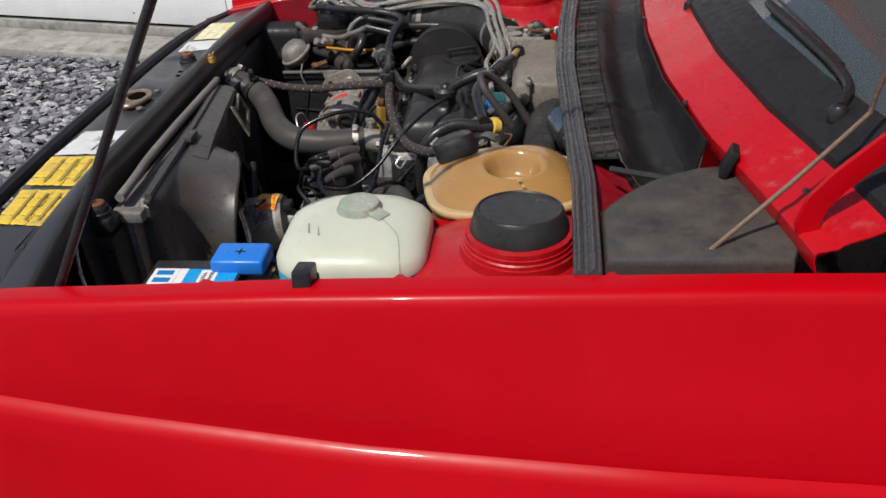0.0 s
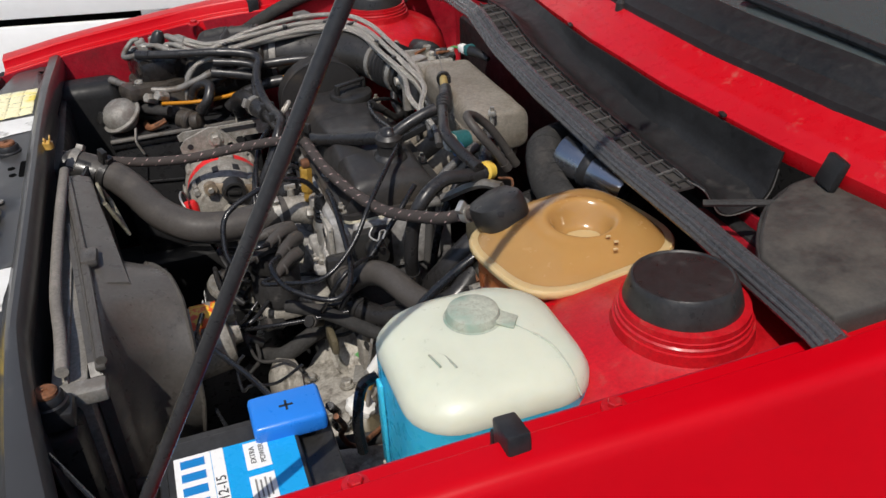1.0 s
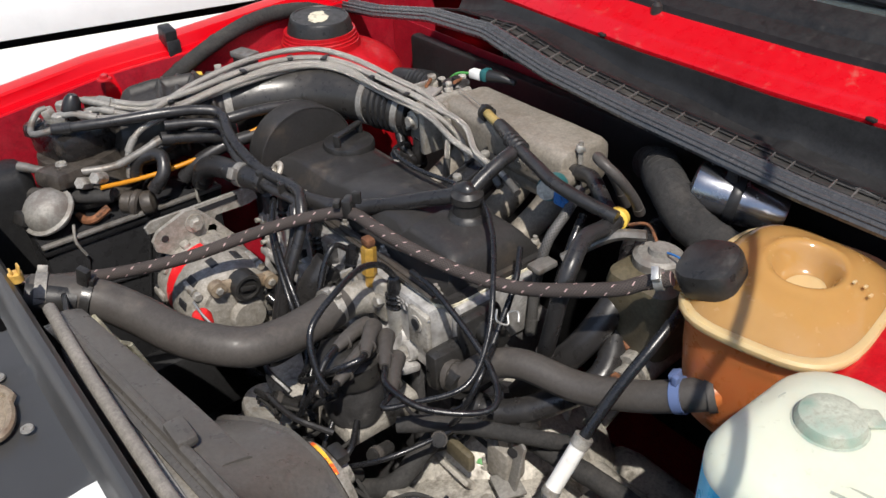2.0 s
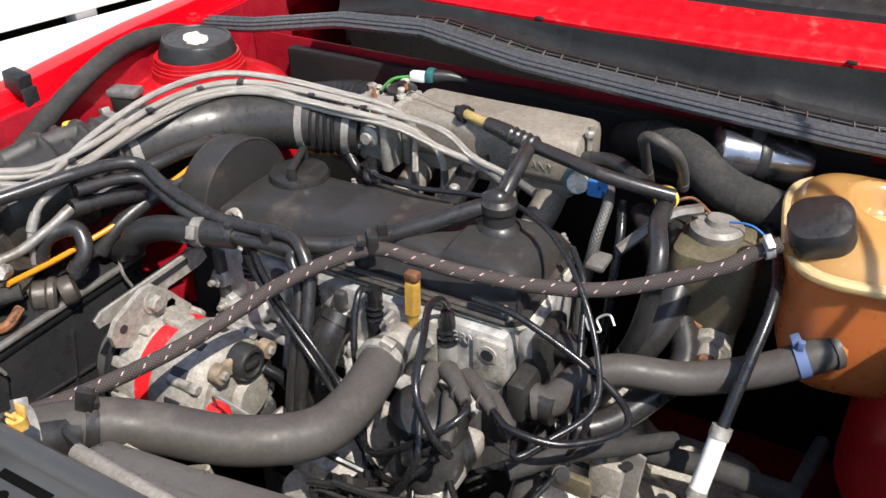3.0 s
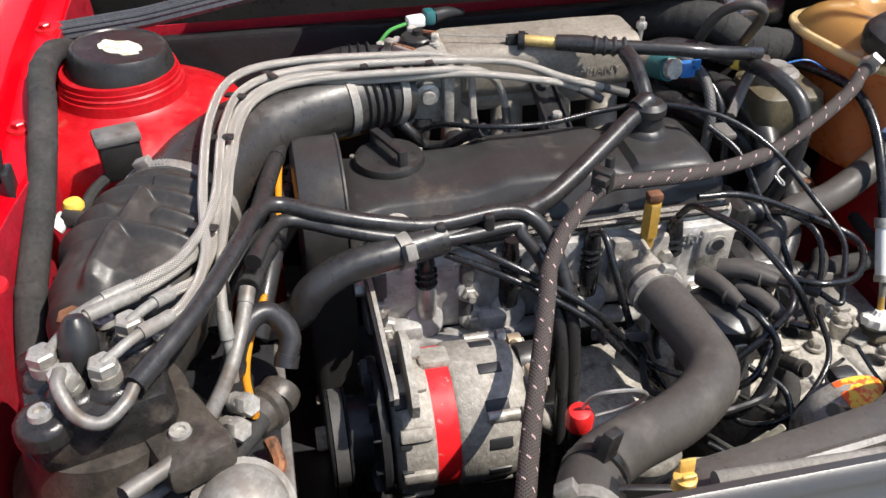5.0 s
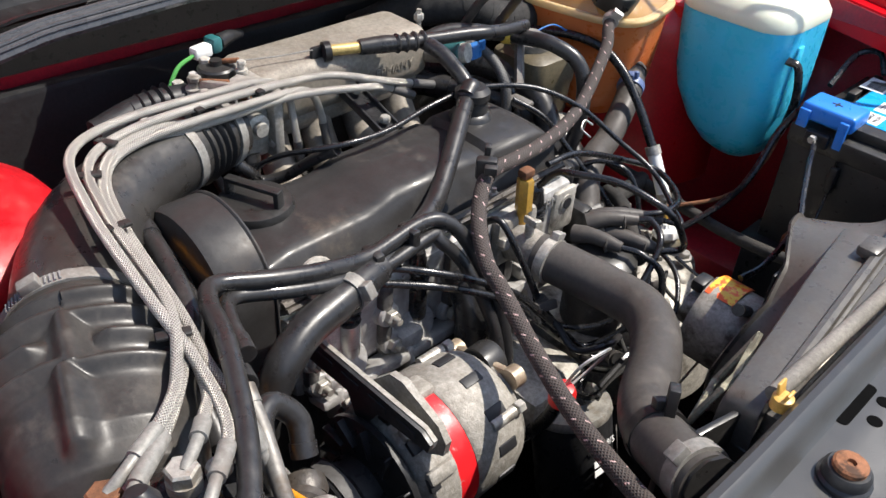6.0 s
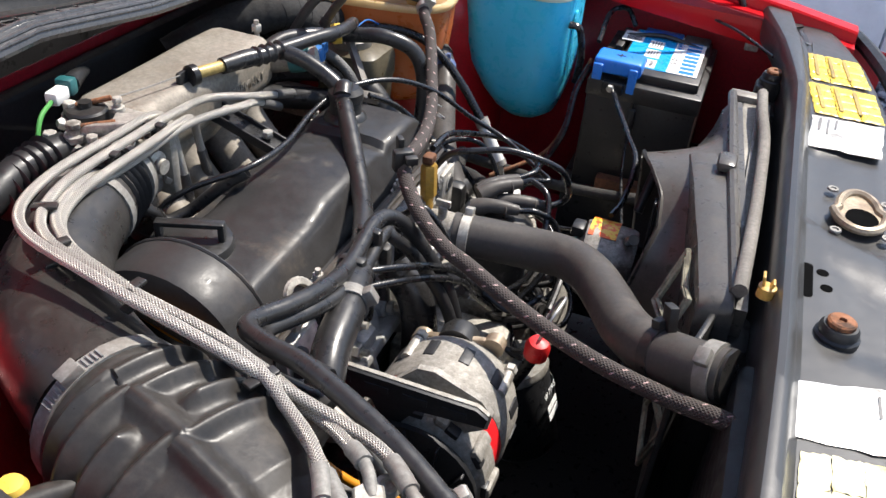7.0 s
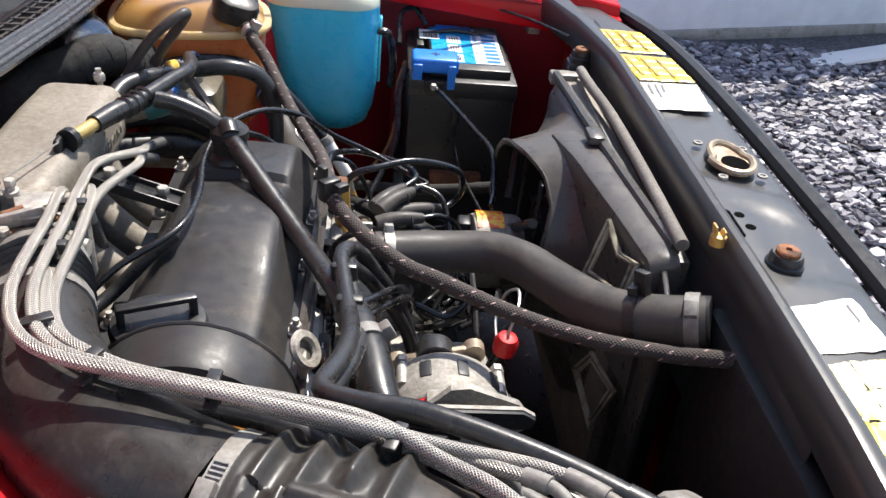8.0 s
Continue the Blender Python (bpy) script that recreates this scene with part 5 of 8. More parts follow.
# ---------------------------------------------------------------- radiator, shroud and fan
rad = thing("radiator", "aluminium radiator with plastic end tanks behind the slam panel", "radiator")
part("core", box((-0.528, -0.10, 0.66), (0.034, 0.43, 0.38), 0.002), M["fin"], rad, "finned grey core")
part("core_edge", box((-0.530, -0.10, 0.8515), (0.004, 0.43, 0.006), 0.001), M["zinc3"], rad, "bright folded edge of the core")
for yy in (-0.335, 0.145):
    part("end_tank", box((-0.540, yy, 0.64 if yy < 0 else 0.625), (0.040, 0.055, 0.40), 0.010), M["plastic"], rad, "black plastic end tank")
part("top_bracket", box((-0.515, -0.315, 0.850), (0.045, 0.022, 0.016), 0.003), M["zinc3"], rad, "bare metal mounting bracket")
part("filler_stub", rod_between((-0.50, 0.215, 0.83), (-0.545, 0.235, 0.845), 0.0225), M["plastic"], rad)
strip = [(-0.530, -0.300, 0.868), (-0.533, -0.24, 0.868), (-0.540, -0.16, 0.867), (-0.541, -0.05, 0.868), (-0.540, 0.05, 0.869), (-0.537, 0.155, 0.871)]
solo("radiator_foam", tube(strip, 0.0066, 10), M["foam_grey"], "grey perished foam strip along the radiator top", "foam strip")


def build_shroud():
    b = thing("fan_shroud", "black moulded plastic fan shroud on the radiator", "fan shroud")
    cy, cz, R = -0.106, 0.724, 0.108
    n = 96
    steps = 13

    def back(y):
        return lerp(-0.497, -0.536, min(1.0, max(0.0, (y + 0.285) / 0.435)))

    rows = [[] for _ in range(steps + 5)]
    for i in range(n):
        a = 2 * math.pi * i / n
        c, s = math.cos(a), math.sin(a)
        k = min((0.262 if c > 0 else 0.186) / max(1e-6, abs(c)), (0.134 if s > 0 else 0.214) / max(1e-6, abs(s)))
        py, pz = cy + c * k, cz + s * k
        deg = math.degrees(a)
        lip = table([0, 25, 45, 65, 80, 95, 115, 140, 180, 230, 300, 360], [-0.440, -0.450, -0.458, -0.452, -0.438, -0.425, -0.417, -0.415, -0.418, -0.430, -0.436, -0.440], deg)   # the mouth reaches out most at its top
        xb = back(py)
        rows[0].append(Vector((xb - 0.012, py, pz)))
        rows[1].append(Vector((xb, py, pz)))
        for j in range(steps):
            t = (j + 1) / steps
            f, g = 1 - (1 - t) ** 1.9, t ** 1.7                     # inwards first, then out along the mouth: a trumpet
            ry, rz = cy + c * (R + 0.003), cz + s * (R + 0.003)
            z = lerp(pz, rz, f)
            z = lerp(z, lerp(pz, rz, g), 0.75 * min(1.0, max(0.0, (s - 0.70) / 0.2)))   # the top stays taut between the rail and the mouth
            rows[2 + j].append(Vector((lerp(xb + 0.008, lip, g), lerp(py, ry, f), z)))
        rows[steps + 2].append(Vector((lip + 0.003, cy + c * (R + 0.006), cz + s * (R + 0.006))))
        rows[steps + 3].append(Vector((lip + 0.005, cy + c * (R + 0.003), cz + s * (R + 0.003))))
        rows[steps + 4].append(Vector((lip + 0.002, cy + c * (R - 0.001), cz + s * (R - 0.001))))
    part("shell", thick(loft(rows, closed=True, cap=False), 0.0025), M["shroud"], b)
    inner = [[p + Vector((-0.001, 0, 0)) for p in rows[-1]], [Vector((-0.492, cy + (p.y - cy) * 0.985, cz + (p.z - cz) * 0.985)) for p in rows[-1]]]
    # blacker than the shell: the shade within the mouth is in the colour
    part("mouth_sleeve", thick(loft(inner, closed=True, cap=False), 0.0015), M["flap"], b, "inside of the fan mouth, coloured black for its shade")
    for dy in (-0.052, 0.052):
        part("motor_strap", box((-0.446, cy + dy, cz), (0.003, 0.014, 0.19), 0.001), M["darkmetal"], b, "dark steel motor strap")
    # the flat top that runs past the mouth, with its turned-down rear edge and end
    bars = []
    for y, dz in [(lerp(-0.13, 0.155, i / 24), 0.0) for i in range(25)] + [(0.160, -0.0015), (0.164, -0.005), (0.1665, -0.011), (0.168, -0.022)]:
        xf = table([-0.29, -0.10, 0.145, 0.20], [-0.497, -0.513, -0.536, -0.541], y)
        xr = table([-0.15, -0.07, 0.0, 0.07, 0.17], [-0.462, -0.474, -0.484, -0.495, -0.508], y)
        dz -= 0.008 * min(1.0, max(0.0, (-0.05 - y) / 0.08))
        bars.append([Vector((x, y, z + dz)) for x, z in ((xf, 0.700), (xf, 0.856), (xf + 0.002, 0.8615), (lerp(xf, xr, 0.5), 0.8605), (xr - 0.006, 0.8570), (xr - 0.0015, 0.8545), (xr, 0.8500), (xr - 0.001, 0.835), (xr - 0.005, 0.79), (xr - 0.008, 0.700))])
    part("top_plate", loft(bars), M["shroud"], b, "flat top of the shroud")
    part("top_rail", tube([(-0.495, -0.290, 0.864), (-0.511, -0.10, 0.863), (-0.535, 0.145, 0.862)], 0.0055, 8), M["shroud"], b)
    part("clip", box((-0.506, -0.088, 0.866), (0.020, 0.034, 0.012), 0.005), M["shroud"], b)
    part("top_flange", box((-0.517, -0.075, 0.8570), (0.010, 0.44, 0.006), 0.002, (0, 0, 5.2)), M["shroud"], b)
    # spokes carry the motor
    for k in range(4):
        a = radians(35 + 90 * k)
        part("spoke", rod_between((-0.435, cy + R * math.cos(a), cz + R * math.sin(a)), (-0.425, cy + 0.04 * math.cos(a), cz + 0.04 * math.sin(a)), 0.006), M["darkmetal"], b)
    f = thing("radiator_fan", "black electric radiator fan with a labelled motor", "fan")
    part("hub", lathe([(0.045, -0.02), (0.045, 0.02), (0.02, 0.026)], (-0.478, cy, cz), (-1, 0, 0), 24), M["darkmetal"], f)
    for k in range(6):
        bm = bmesh.new()
        vs = [bm.verts.new(p) for p in ((0, 0.04, -0.012), (0.012, 0.098, -0.027), (-0.012, 0.098, 0.027), (0, 0.04, 0.012))]
        bm.faces.new(vs)
        thick(bm, 0.003)
        turned(bm, Matrix.Translation((-0.478, cy, cz)) @ Matrix.Rotation(radians(60 * k + 12), 4, "X"))
        part("blade", bm, M["darkmetal"], f)
    mot = part("motor", lathe([(0.045, 0), (0.047, 0.006), (0.047, 0.050), (0.043, 0.060), (0.020, 0.064), (0.018, 0.075), (0.001, 0.076)], (-0.432, -0.085, 0.704), (1, 0.1, 0.1), 28), M["zinc2"], f, "dull metal fan motor")
    part("motor_label", thick(loft([[Vector((-0.425 + dx, -0.083 + 0.0482 * math.sin(a), 0.7075 + 0.0482 * math.cos(a))) for a in [radians(q) for q in range(-35, 26, 6)]] for dx in (0.012, 0.045)], closed=False, cap=False), 0.0005), M["label_or"], mot, "orange and yellow maker's label")
    part("motor_clip", box((-0.366, -0.085, 0.742), (0.016, 0.024, 0.014), 0.004), M["plastic"], mot)


build_shroud()
# air baffle beside the radiator, with its diamond-shaped foam frames
baf = thing("air_baffle", "black baffle beside the radiator with khaki diamond foam frames", "baffle")
part("panel", box((-0.518, 0.185, 0.62), (0.006, 0.11, 0.46), 0.002, (0, 0, -12)), M["plastic"], baf)
part("corner_post", box((-0.560, 0.395, 0.60), (0.03, 0.36, 0.50), 0.01), M["flap"], baf)
for pts in (((-0.492, 0.100, 0.863), (-0.498, 0.136, 0.846), (-0.503, 0.174, 0.859), (-0.492, 0.186, 0.824), (-0.474, 0.112, 0.805)), ((-0.497, 0.125, 0.712), (-0.493, 0.090, 0.660), (-0.502, 0.158, 0.635), (-0.516, 0.166, 0.695))):
    pts = [Vector(p) + Vector((0.002, -0.024, -0.014)) for p in pts]
    mid = sum(pts, Vector((0, 0, 0))) / len(pts)
    for f in (1.0, 0.80):
        q = [mid.lerp(p, f) for p in pts]
        part("diamond_frame", tube(q + [q[0]], 0.0027, 6, raw=True), M["foam_khaki"], baf, "khaki foam diamond outline")
part("tie_strap", tube([(-0.562, 0.235, 0.80), (-0.566, 0.225, 0.70), (-0.57, 0.20, 0.60)], 0.002, 6), M["clipgrey"], baf)
part("paper_label", box((-0.585, 0.235, 0.725), (0.002, 0.020, 0.065), 0.0), M["label_white"], baf, "small white paper label", False)
part("label_print", box((-0.5835, 0.235, 0.725), (0.002, 0.008, 0.05), 0.0), M["ink_grey"], baf, "faded print", False)
# ---------------------------------------------------------------- engine
eng = thing("engine", "four-cylinder petrol engine with a black cam cover, oily and dusty", "engine")


def cam_cover():
    st = [(0.337, 0.835, 0.0), (0.334, 0.848, 0.3), (0.326, 0.854, 0.8), (0.300, 0.856, 1.0), (0.215, 0.857, 1.0), (0.195, 0.862, 1.0), (0.180, 0.867, 1.0), (0.10, 0.867, 1.0), (0.072, 0.866, 1.0), (0.060, 0.860, 0.9),
          (0.054, 0.860, 0.9), (0.048, 0.867, 0.95), (-0.020, 0.866, 0.95), (-0.032, 0.860, 0.8), (-0.038, 0.848, 0.5), (-0.041, 0.835, 0.1)]
    rings = []
    for y, zt, k in st:
        xf, xr = lerp(-0.186, -0.166, k), lerp(-0.056, -0.078, k)
        z0 = 0.824
        ring = []
        for x, z in ((-0.190, z0), (-0.188, z0 + 0.005), (lerp(-0.1865, xf - 0.006, 0.5), lerp(z0, zt, 0.46)), (xf - 0.0065, lerp(z0, zt, 0.84)), (xf - 0.0025, lerp(z0, zt, 0.94)), (xf + 0.004, lerp(z0, zt, 0.985)), (xf + 0.014, zt + 0.001), (-0.122, zt + 0.002), (xr - 0.012, zt), (xr - 0.003, lerp(z0, zt, 0.96)), (xr + 0.003, lerp(z0, zt, 0.84)), (-0.055, z0 + 0.006), (-0.052, z0)):
            ring.append(Vector((x, y, z)))
        rings.append(ring)
    return loft(rings)


cov = part("cam_cover", cam_cover(), M["cover"], eng, "black painted cam cover with worn dusty patches")
fl = [(x, y) for x, y in rrect(-0.121, 0.147, 0.158, 0.392, 0.02)]
part("cover_flange", plate(fl, 0.818, 0.8255), M["cover"], eng)
part("gasket", plate([(lerp(-0.121, x, 1.015), lerp(0.147, y, 1.006)) for x, y in fl], 0.8145, 0.8182), M["foam"], eng, "cork gasket edge")
for yb in (0.318, 0.245, 0.150, 0.070, -0.030):
    for xb in (-0.195, -0.048):
        part("cover_nut", join(lathe([(0.008, 0), (0.008, 0.0015)], (xb, yb, 0.8255), (0, 0, 1), 14), hexnut((xb, yb, 0.827), 0.0055, 0.007), lathe([(0.0028, 0), (0.0028, 0.006)], (xb, yb, 0.833), (0, 0, 1), 8)), M["zinc"], eng)
rail = [(-0.200, 0.33, 0.829), (-0.200, 0.20, 0.830), (-0.200, 0.06, 0.830), (-0.198, -0.035, 0.829)]
part("clamp_strip", join(tube(rail, 0.0042, 6), tube([(x - 0.006, y, z - 0.002) for x, y, z in rail], 0.0028, 6)), M["oily"], eng, "brown stained clamping strip")
oil = part("oil_cap", join(lathe([(0.035, -0.004), (0.036, 0.004), (0.034, 0.009), (0.028, 0.0105), (0.012, 0.011), (0.001, 0.011)], (-0.098, 0.286, 0.8555), (0, 0, 1), 36),
                           turned(join(box((0, 0, 0.0245), (0.058, 0.010, 0.005), 0.002), box((-0.026, 0, 0.0155), (0.006, 0.010, 0.020), 0.002), box((0.026, 0, 0.0155), (0.006, 0.010, 0.020), 0.002)), pose(-0.098, 0.286, 0.8555, 0, 0, 22))), M["plastic"], eng, "black oil filler cap with a bridge handle")
elbow = part("breather_cap", join(lathe([(0.024, 0), (0.022, 0.006), (0.0175, 0.009), (0.0165, 0.022), (0.019, 0.024), (0.019, 0.032), (0.014, 0.037), (0.001, 0.038)], (-0.109, 0.019, 0.866), (0, 0, 1), 24)), M["plastic"], eng)

# head and block
head = join(box((-0.128, 0.146, 0.772), (0.172, 0.372, 0.088), 0.008), box((-0.125, -0.048, 0.775), (0.12, 0.018, 0.08), 0.006))
hd = part("cylinder_head", head, M["head"], eng, "dirty aluminium cylinder head")
for k in range(4):
    y = 0.275 - 0.084 * k
    part("plug_tower", lathe([(0.022, 0), (0.020, 0.02), (0.017, 0.024)], (-0.200, y, 0.738), (-0.9, 0, 0.45), 16), M["head"], hd)
    part("head_rib", box((-0.217, y + 0.042, 0.772), (0.012, 0.014, 0.080), 0.004), M["block"], hd)
    part("head_lug", box((-0.222, y + 0.018, 0.742), (0.022, 0.030, 0.020), 0.006), M["head"], hd)
t = turned(text_bm("GERMANY", 0.016, 0.0008), frame_at((-0.2165, -0.008, 0.803), (0, -1, 0), (-1, 0, 0.02)))
part("cast_lettering", t, M["head"], hd, "raised cast lettering", False)
part("cast_badge", join(lathe([(0.014, 0), (0.014, 0.0012), (0.0115, 0.0012), (0.011, 0.0004), (0.001, 0.0004)], (-0.2142, 0.038, 0.792), (-1, 0, 0), 24)), M["head"], hd, "round cast mark")
part("lift_eye", join(box((-0.215, -0.024, 0.785), (0.008, 0.036, 0.052), 0.006), lathe([(0.010, 0), (0.010, 0.0015)], (-0.219, -0.024, 0.795), (-1, 0, 0), 16)), M["gearbox"], hd, "grimy alloy lifting bracket")
part("lift_eye_hole", lathe([(0.0065, 0), (0.0065, 0.001)], (-0.2206, -0.024, 0.795), (-1, 0, 0), 16), M["ink"], hd, "dark hole")
part("lift_ring", join(lathe([(0.0145, -0.003), (0.016, 0), (0.0145, 0.003), (0.0095, 0.003), (0.008, 0), (0.0095, -0.003)], (-0.207, 0.297, 0.850), (-0.75, 0.25, 0.6), 20), box((-0.205, 0.30, 0.832), (0.006, 0.014, 0.03), 0.002)), M["gearbox"], hd, "dull steel lifting ring")
blk = part("block", join(box((-0.115, 0.146, 0.60), (0.17, 0.40, 0.27), 0.012), box((-0.115, 0.146, 0.42), (0.20, 0.38, 0.14), 0.03)), M["block"], eng, "oily dark engine block")
for k in range(5):
    part("block_rib", box((-0.205, 0.30 - 0.075 * k, 0.64), (0.016, 0.018, 0.16), 0.005), M["block"], eng)
part("core_plug", lathe([(0.018, 0), (0.018, 0.004), (0.014, 0.002)], (-0.205, 0.21, 0.64), (-1, 0, 0), 20), M["zinc"], eng)
part("end_cover", join(box((-0.165, -0.066, 0.782), (0.055, 0.02, 0.060), 0.008), rod_between((-0.165, -0.06, 0.790), (-0.165, -0.10, 0.788), 0.0145)), M["plastic"], eng, "black temperature sender stub")
part("water_flange", join(box((-0.205, -0.058, 0.752), (0.05, 0.022, 0.05), 0.008), rod_between((-0.208, -0.06, 0.748), (-0.212, -0.095, 0.748), 0.017)), M["plastic"], eng, "black coolant flange")

# timing belt cover
prof = []
for i in range(19):
    a = math.pi * i / 18
    prof.append((-0.134 - 0.072 * math.cos(a), 0.835 + 0.069 * math.sin(a)))
prof = [(-0.21, 0.52), (-0.208, 0.70), (-0.206, 0.80)] + prof + [(-0.06, 0.80), (-0.06, 0.70), (-0.07, 0.52)]
rings = []
for y, f in ((0.338, 0.0), (0.338, 1.0), (0.372, 1.0), (0.380, 0.985), (0.384, 0.93)):
    rings.append([Vector((lerp(-0.134, x, 0.01 + 0.99 * f), y, lerp(0.72, z, 0.01 + 0.99 * f))) for x, z in prof])
tim = part("timing_cover", loft(rings), M["cover"], eng, "black arched timing belt cover")
part("timing_lip", tube([Vector((x, 0.339, z)) for x, z in prof[2:-2]], 0.0018, 6, raw=True), M["cover"], eng)
for z in (0.78, 0.64):
    part("timing_bolt", hexnut((-0.20, 0.381, z), 0.0055, 0.006, (0, 1, 0)), M["zinc"], eng)

# intake plenum with runners and throttle body
pl = thing("intake_plenum", "grey cast aluminium intake plenum with dust and oil stains", "intake plenum")
rings = []
for y, f in ((0.206, 0.80), (0.203, 0.94), (0.196, 1.0), (0.10, 1.0), (0.04, 1.02), (-0.010, 1.0), (-0.018, 0.95), (-0.021, 0.82)):
    rings.append([Vector((0.042 + x * f, y, 0.892 + z * f)) for x, z in [(q[0], q[1]) for q in rrect(0, 0, 0.084, 0.060, 0.017, 5)]])
part("body", loft(rings), M["plenum"], pl)
part("lower_box", box((0.040, 0.09, 0.858), (0.066, 0.21, 0.03), 0.012), M["plenum"], pl)
for k in range(4):
    y = 0.185 - 0.058 * k
    part("runner", tube([(0.03, y, 0.865), (0.015, y + 0.004, 0.835), (-0.02, y + 0.012, 0.805), (-0.055, y + 0.016, 0.785)], 0.0185, 12), M["plenum"], pl, "cast intake runner")
part("cast_lettering", turned(text_bm("GERMANY", 0.0145, 0.0008), frame_at((-0.0008, 0.038, 0.887), (0, -1, 0), (-1, 0, 0))), M["plenum"], pl, "raised cast lettering", False)
part("rib", box((0.0, 0.195, 0.885), (0.008, 0.012, 0.07), 0.003), M["plenum"], pl)
part("end_stub", rod_between((0.02, -0.018, 0.888), (-0.028, -0.034, 0.898), 0.0125), M["plenum"], pl)
part("teal_collar", lathe([(0.0142, -0.012), (0.0148, -0.006), (0.0142, 0.012)], (-0.026, -0.033, 0.8975), (-0.048, -0.016, 0.01), 18), M["teal"], pl, "teal sealing collar")
part("end_cap", rod_between((-0.028, -0.034, 0.898), (-0.044, -0.040, 0.902), 0.0115), M["gearbox"], pl)
part("blue_connector", join(box((-0.036, -0.058, 0.897), (0.012, 0.018, 0.018), 0.003), box((-0.040, -0.066, 0.903), (0.004, 0.010, 0.012), 0.001), box((-0.030, -0.066, 0.890), (0.004, 0.012, 0.005), 0.001)), M["clipblue"], pl, "bright blue connector clip")
part("stud", join(rod_between((0.025, -0.026, 0.90), (0.025, -0.026, 0.935), 0.003), hexnut((0.025, -0.026, 0.922), 0.006, 0.008)), M["zinc"], pl)
part("cable_bracket", join(box((0.014, 0.124, 0.918), (0.006, 0.026, 0.030), 0.004), lathe([(0.0105, -0.0035), (0.0105, 0.0035)], (0.008, 0.121, 0.927), (0.3, 1, 0), 18)), M["darkmetal"], pl, "black throttle cable bracket")
brace = join(box((-0.050, 0.098, 0.864), (0.105, 0.026, 0.004), 0.001, (0, -18, 0)), box((-0.046, 0.086, 0.867), (0.10, 0.003, 0.010), 0.001, (0, -18, 0)), box((-0.046, 0.110, 0.867), (0.10, 0.003, 0.010), 0.001, (0, -18, 0)))
part("brace", brace, M["darkmetal"], pl, "black channelled steel brace")
for bx_, bz_ in ((-0.014, 0.882), (-0.060, 0.866), (-0.092, 0.855)):
    part("brace_bolt", hexnut((bx_, 0.098, bz_), 0.006, 0.007), M["zinc"], pl)

tb = thing("throttle_unit", "aluminium throttle unit with linkages and a round switch", "throttle unit")
part("housing", join(box((0.018, 0.232, 0.882), (0.072, 0.052, 0.066), 0.008), box((0.012, 0.209, 0.886), (0.086, 0.012, 0.076), 0.004)), M["alloy"], tb)
part("spindle", join(lathe([(0.013, 0), (0.013, 0.010), (0.008, 0.012), (0.007, 0.018)], (-0.018, 0.232, 0.890), (-1, 0, 0), 18)), M["zinc"], tb)
part("switch", lathe([(0.019, 0), (0.019, 0.010), (0.017, 0.012), (0.006, 0.013), (0.006, 0.018), (0.001, 0.018)], (0.046, 0.228, 0.915), (0, 0, 1), 24), M["plastic"], tb, "round black throttle switch")
part("lever", join(box((0.01, 0.252, 0.924), (0.050, 0.006, 0.012), 0.002, (0, 10, 20)), box((0.0, 0.225, 0.925), (0.03, 0.02, 0.004), 0.001, (0, 0, 25))), M["zinc"], tb)
part("spring", tube([Vector((-0.012 + 0.010 * math.cos(a), 0.215 + 0.0022 * a, 0.912 + 0.010 * math.sin(a))) for a in [0.35 * i for i in range(60)]], 0.0012, 5, raw=True), M["steel"], tb)
for q in ((-0.022, 0.212, 0.862), (-0.022, 0.252, 0.870), (0.0, 0.245, 0.917), (0.055, 0.25, 0.915)):
    part("screw", hexnut(q, 0.0055, 0.007, (-0.4, 0, 1)), M["steel"], tb)
for q, r_, h_ in (((0.030, 0.262, 0.914), 0.009, 0.012), ((0.012, 0.262, 0.908), 0.007, 0.010), ((0.060, 0.232, 0.914), 0.008, 0.012), ((0.022, 0.214, 0.924), 0.006, 0.008), ((0.052, 0.268, 0.900), 0.008, 0.014)):
    part("linkage_post", join(lathe([(r_, 0), (r_, h_ * 0.5), (r_ * 0.6, h_ * 0.55), (r_ * 0.6, h_)], q, (0, 0.1, 1), 14), hexnut(Vector(q) + Vector((0, 0, h_)), r_ * 0.75, 0.005)), M["gearbox"], tb)
for p_, q_ in (((0.030, 0.262, 0.926), (0.004, 0.240, 0.928)), ((0.060, 0.232, 0.926), (0.030, 0.212, 0.934)), ((0.012, 0.262, 0.917), (-0.016, 0.228, 0.914))):
    part("linkage_rod", rod_between(p_, q_, 0.0026), M["rust"], tb, "brown rusty linkage rod")
part("quadrant", lathe([(0.020, -0.002), (0.021, 0), (0.020, 0.002), (0.008, 0.002)], (0.004, 0.236, 0.921), (0.2, -0.2, 1), 24, lambda a: 1 - 0.35 * max(0, math.cos(a))), M["zinc3"], tb, "dull throttle quadrant")
cab = solo("throttle_wire", tube([(0.012, 0.135, 0.931), (0.022, 0.17, 0.930), (0.03, 0.205, 0.932)], 0.0008, 5), M["zinc3"], "thin bare throttle wire over the plenum", "cable")

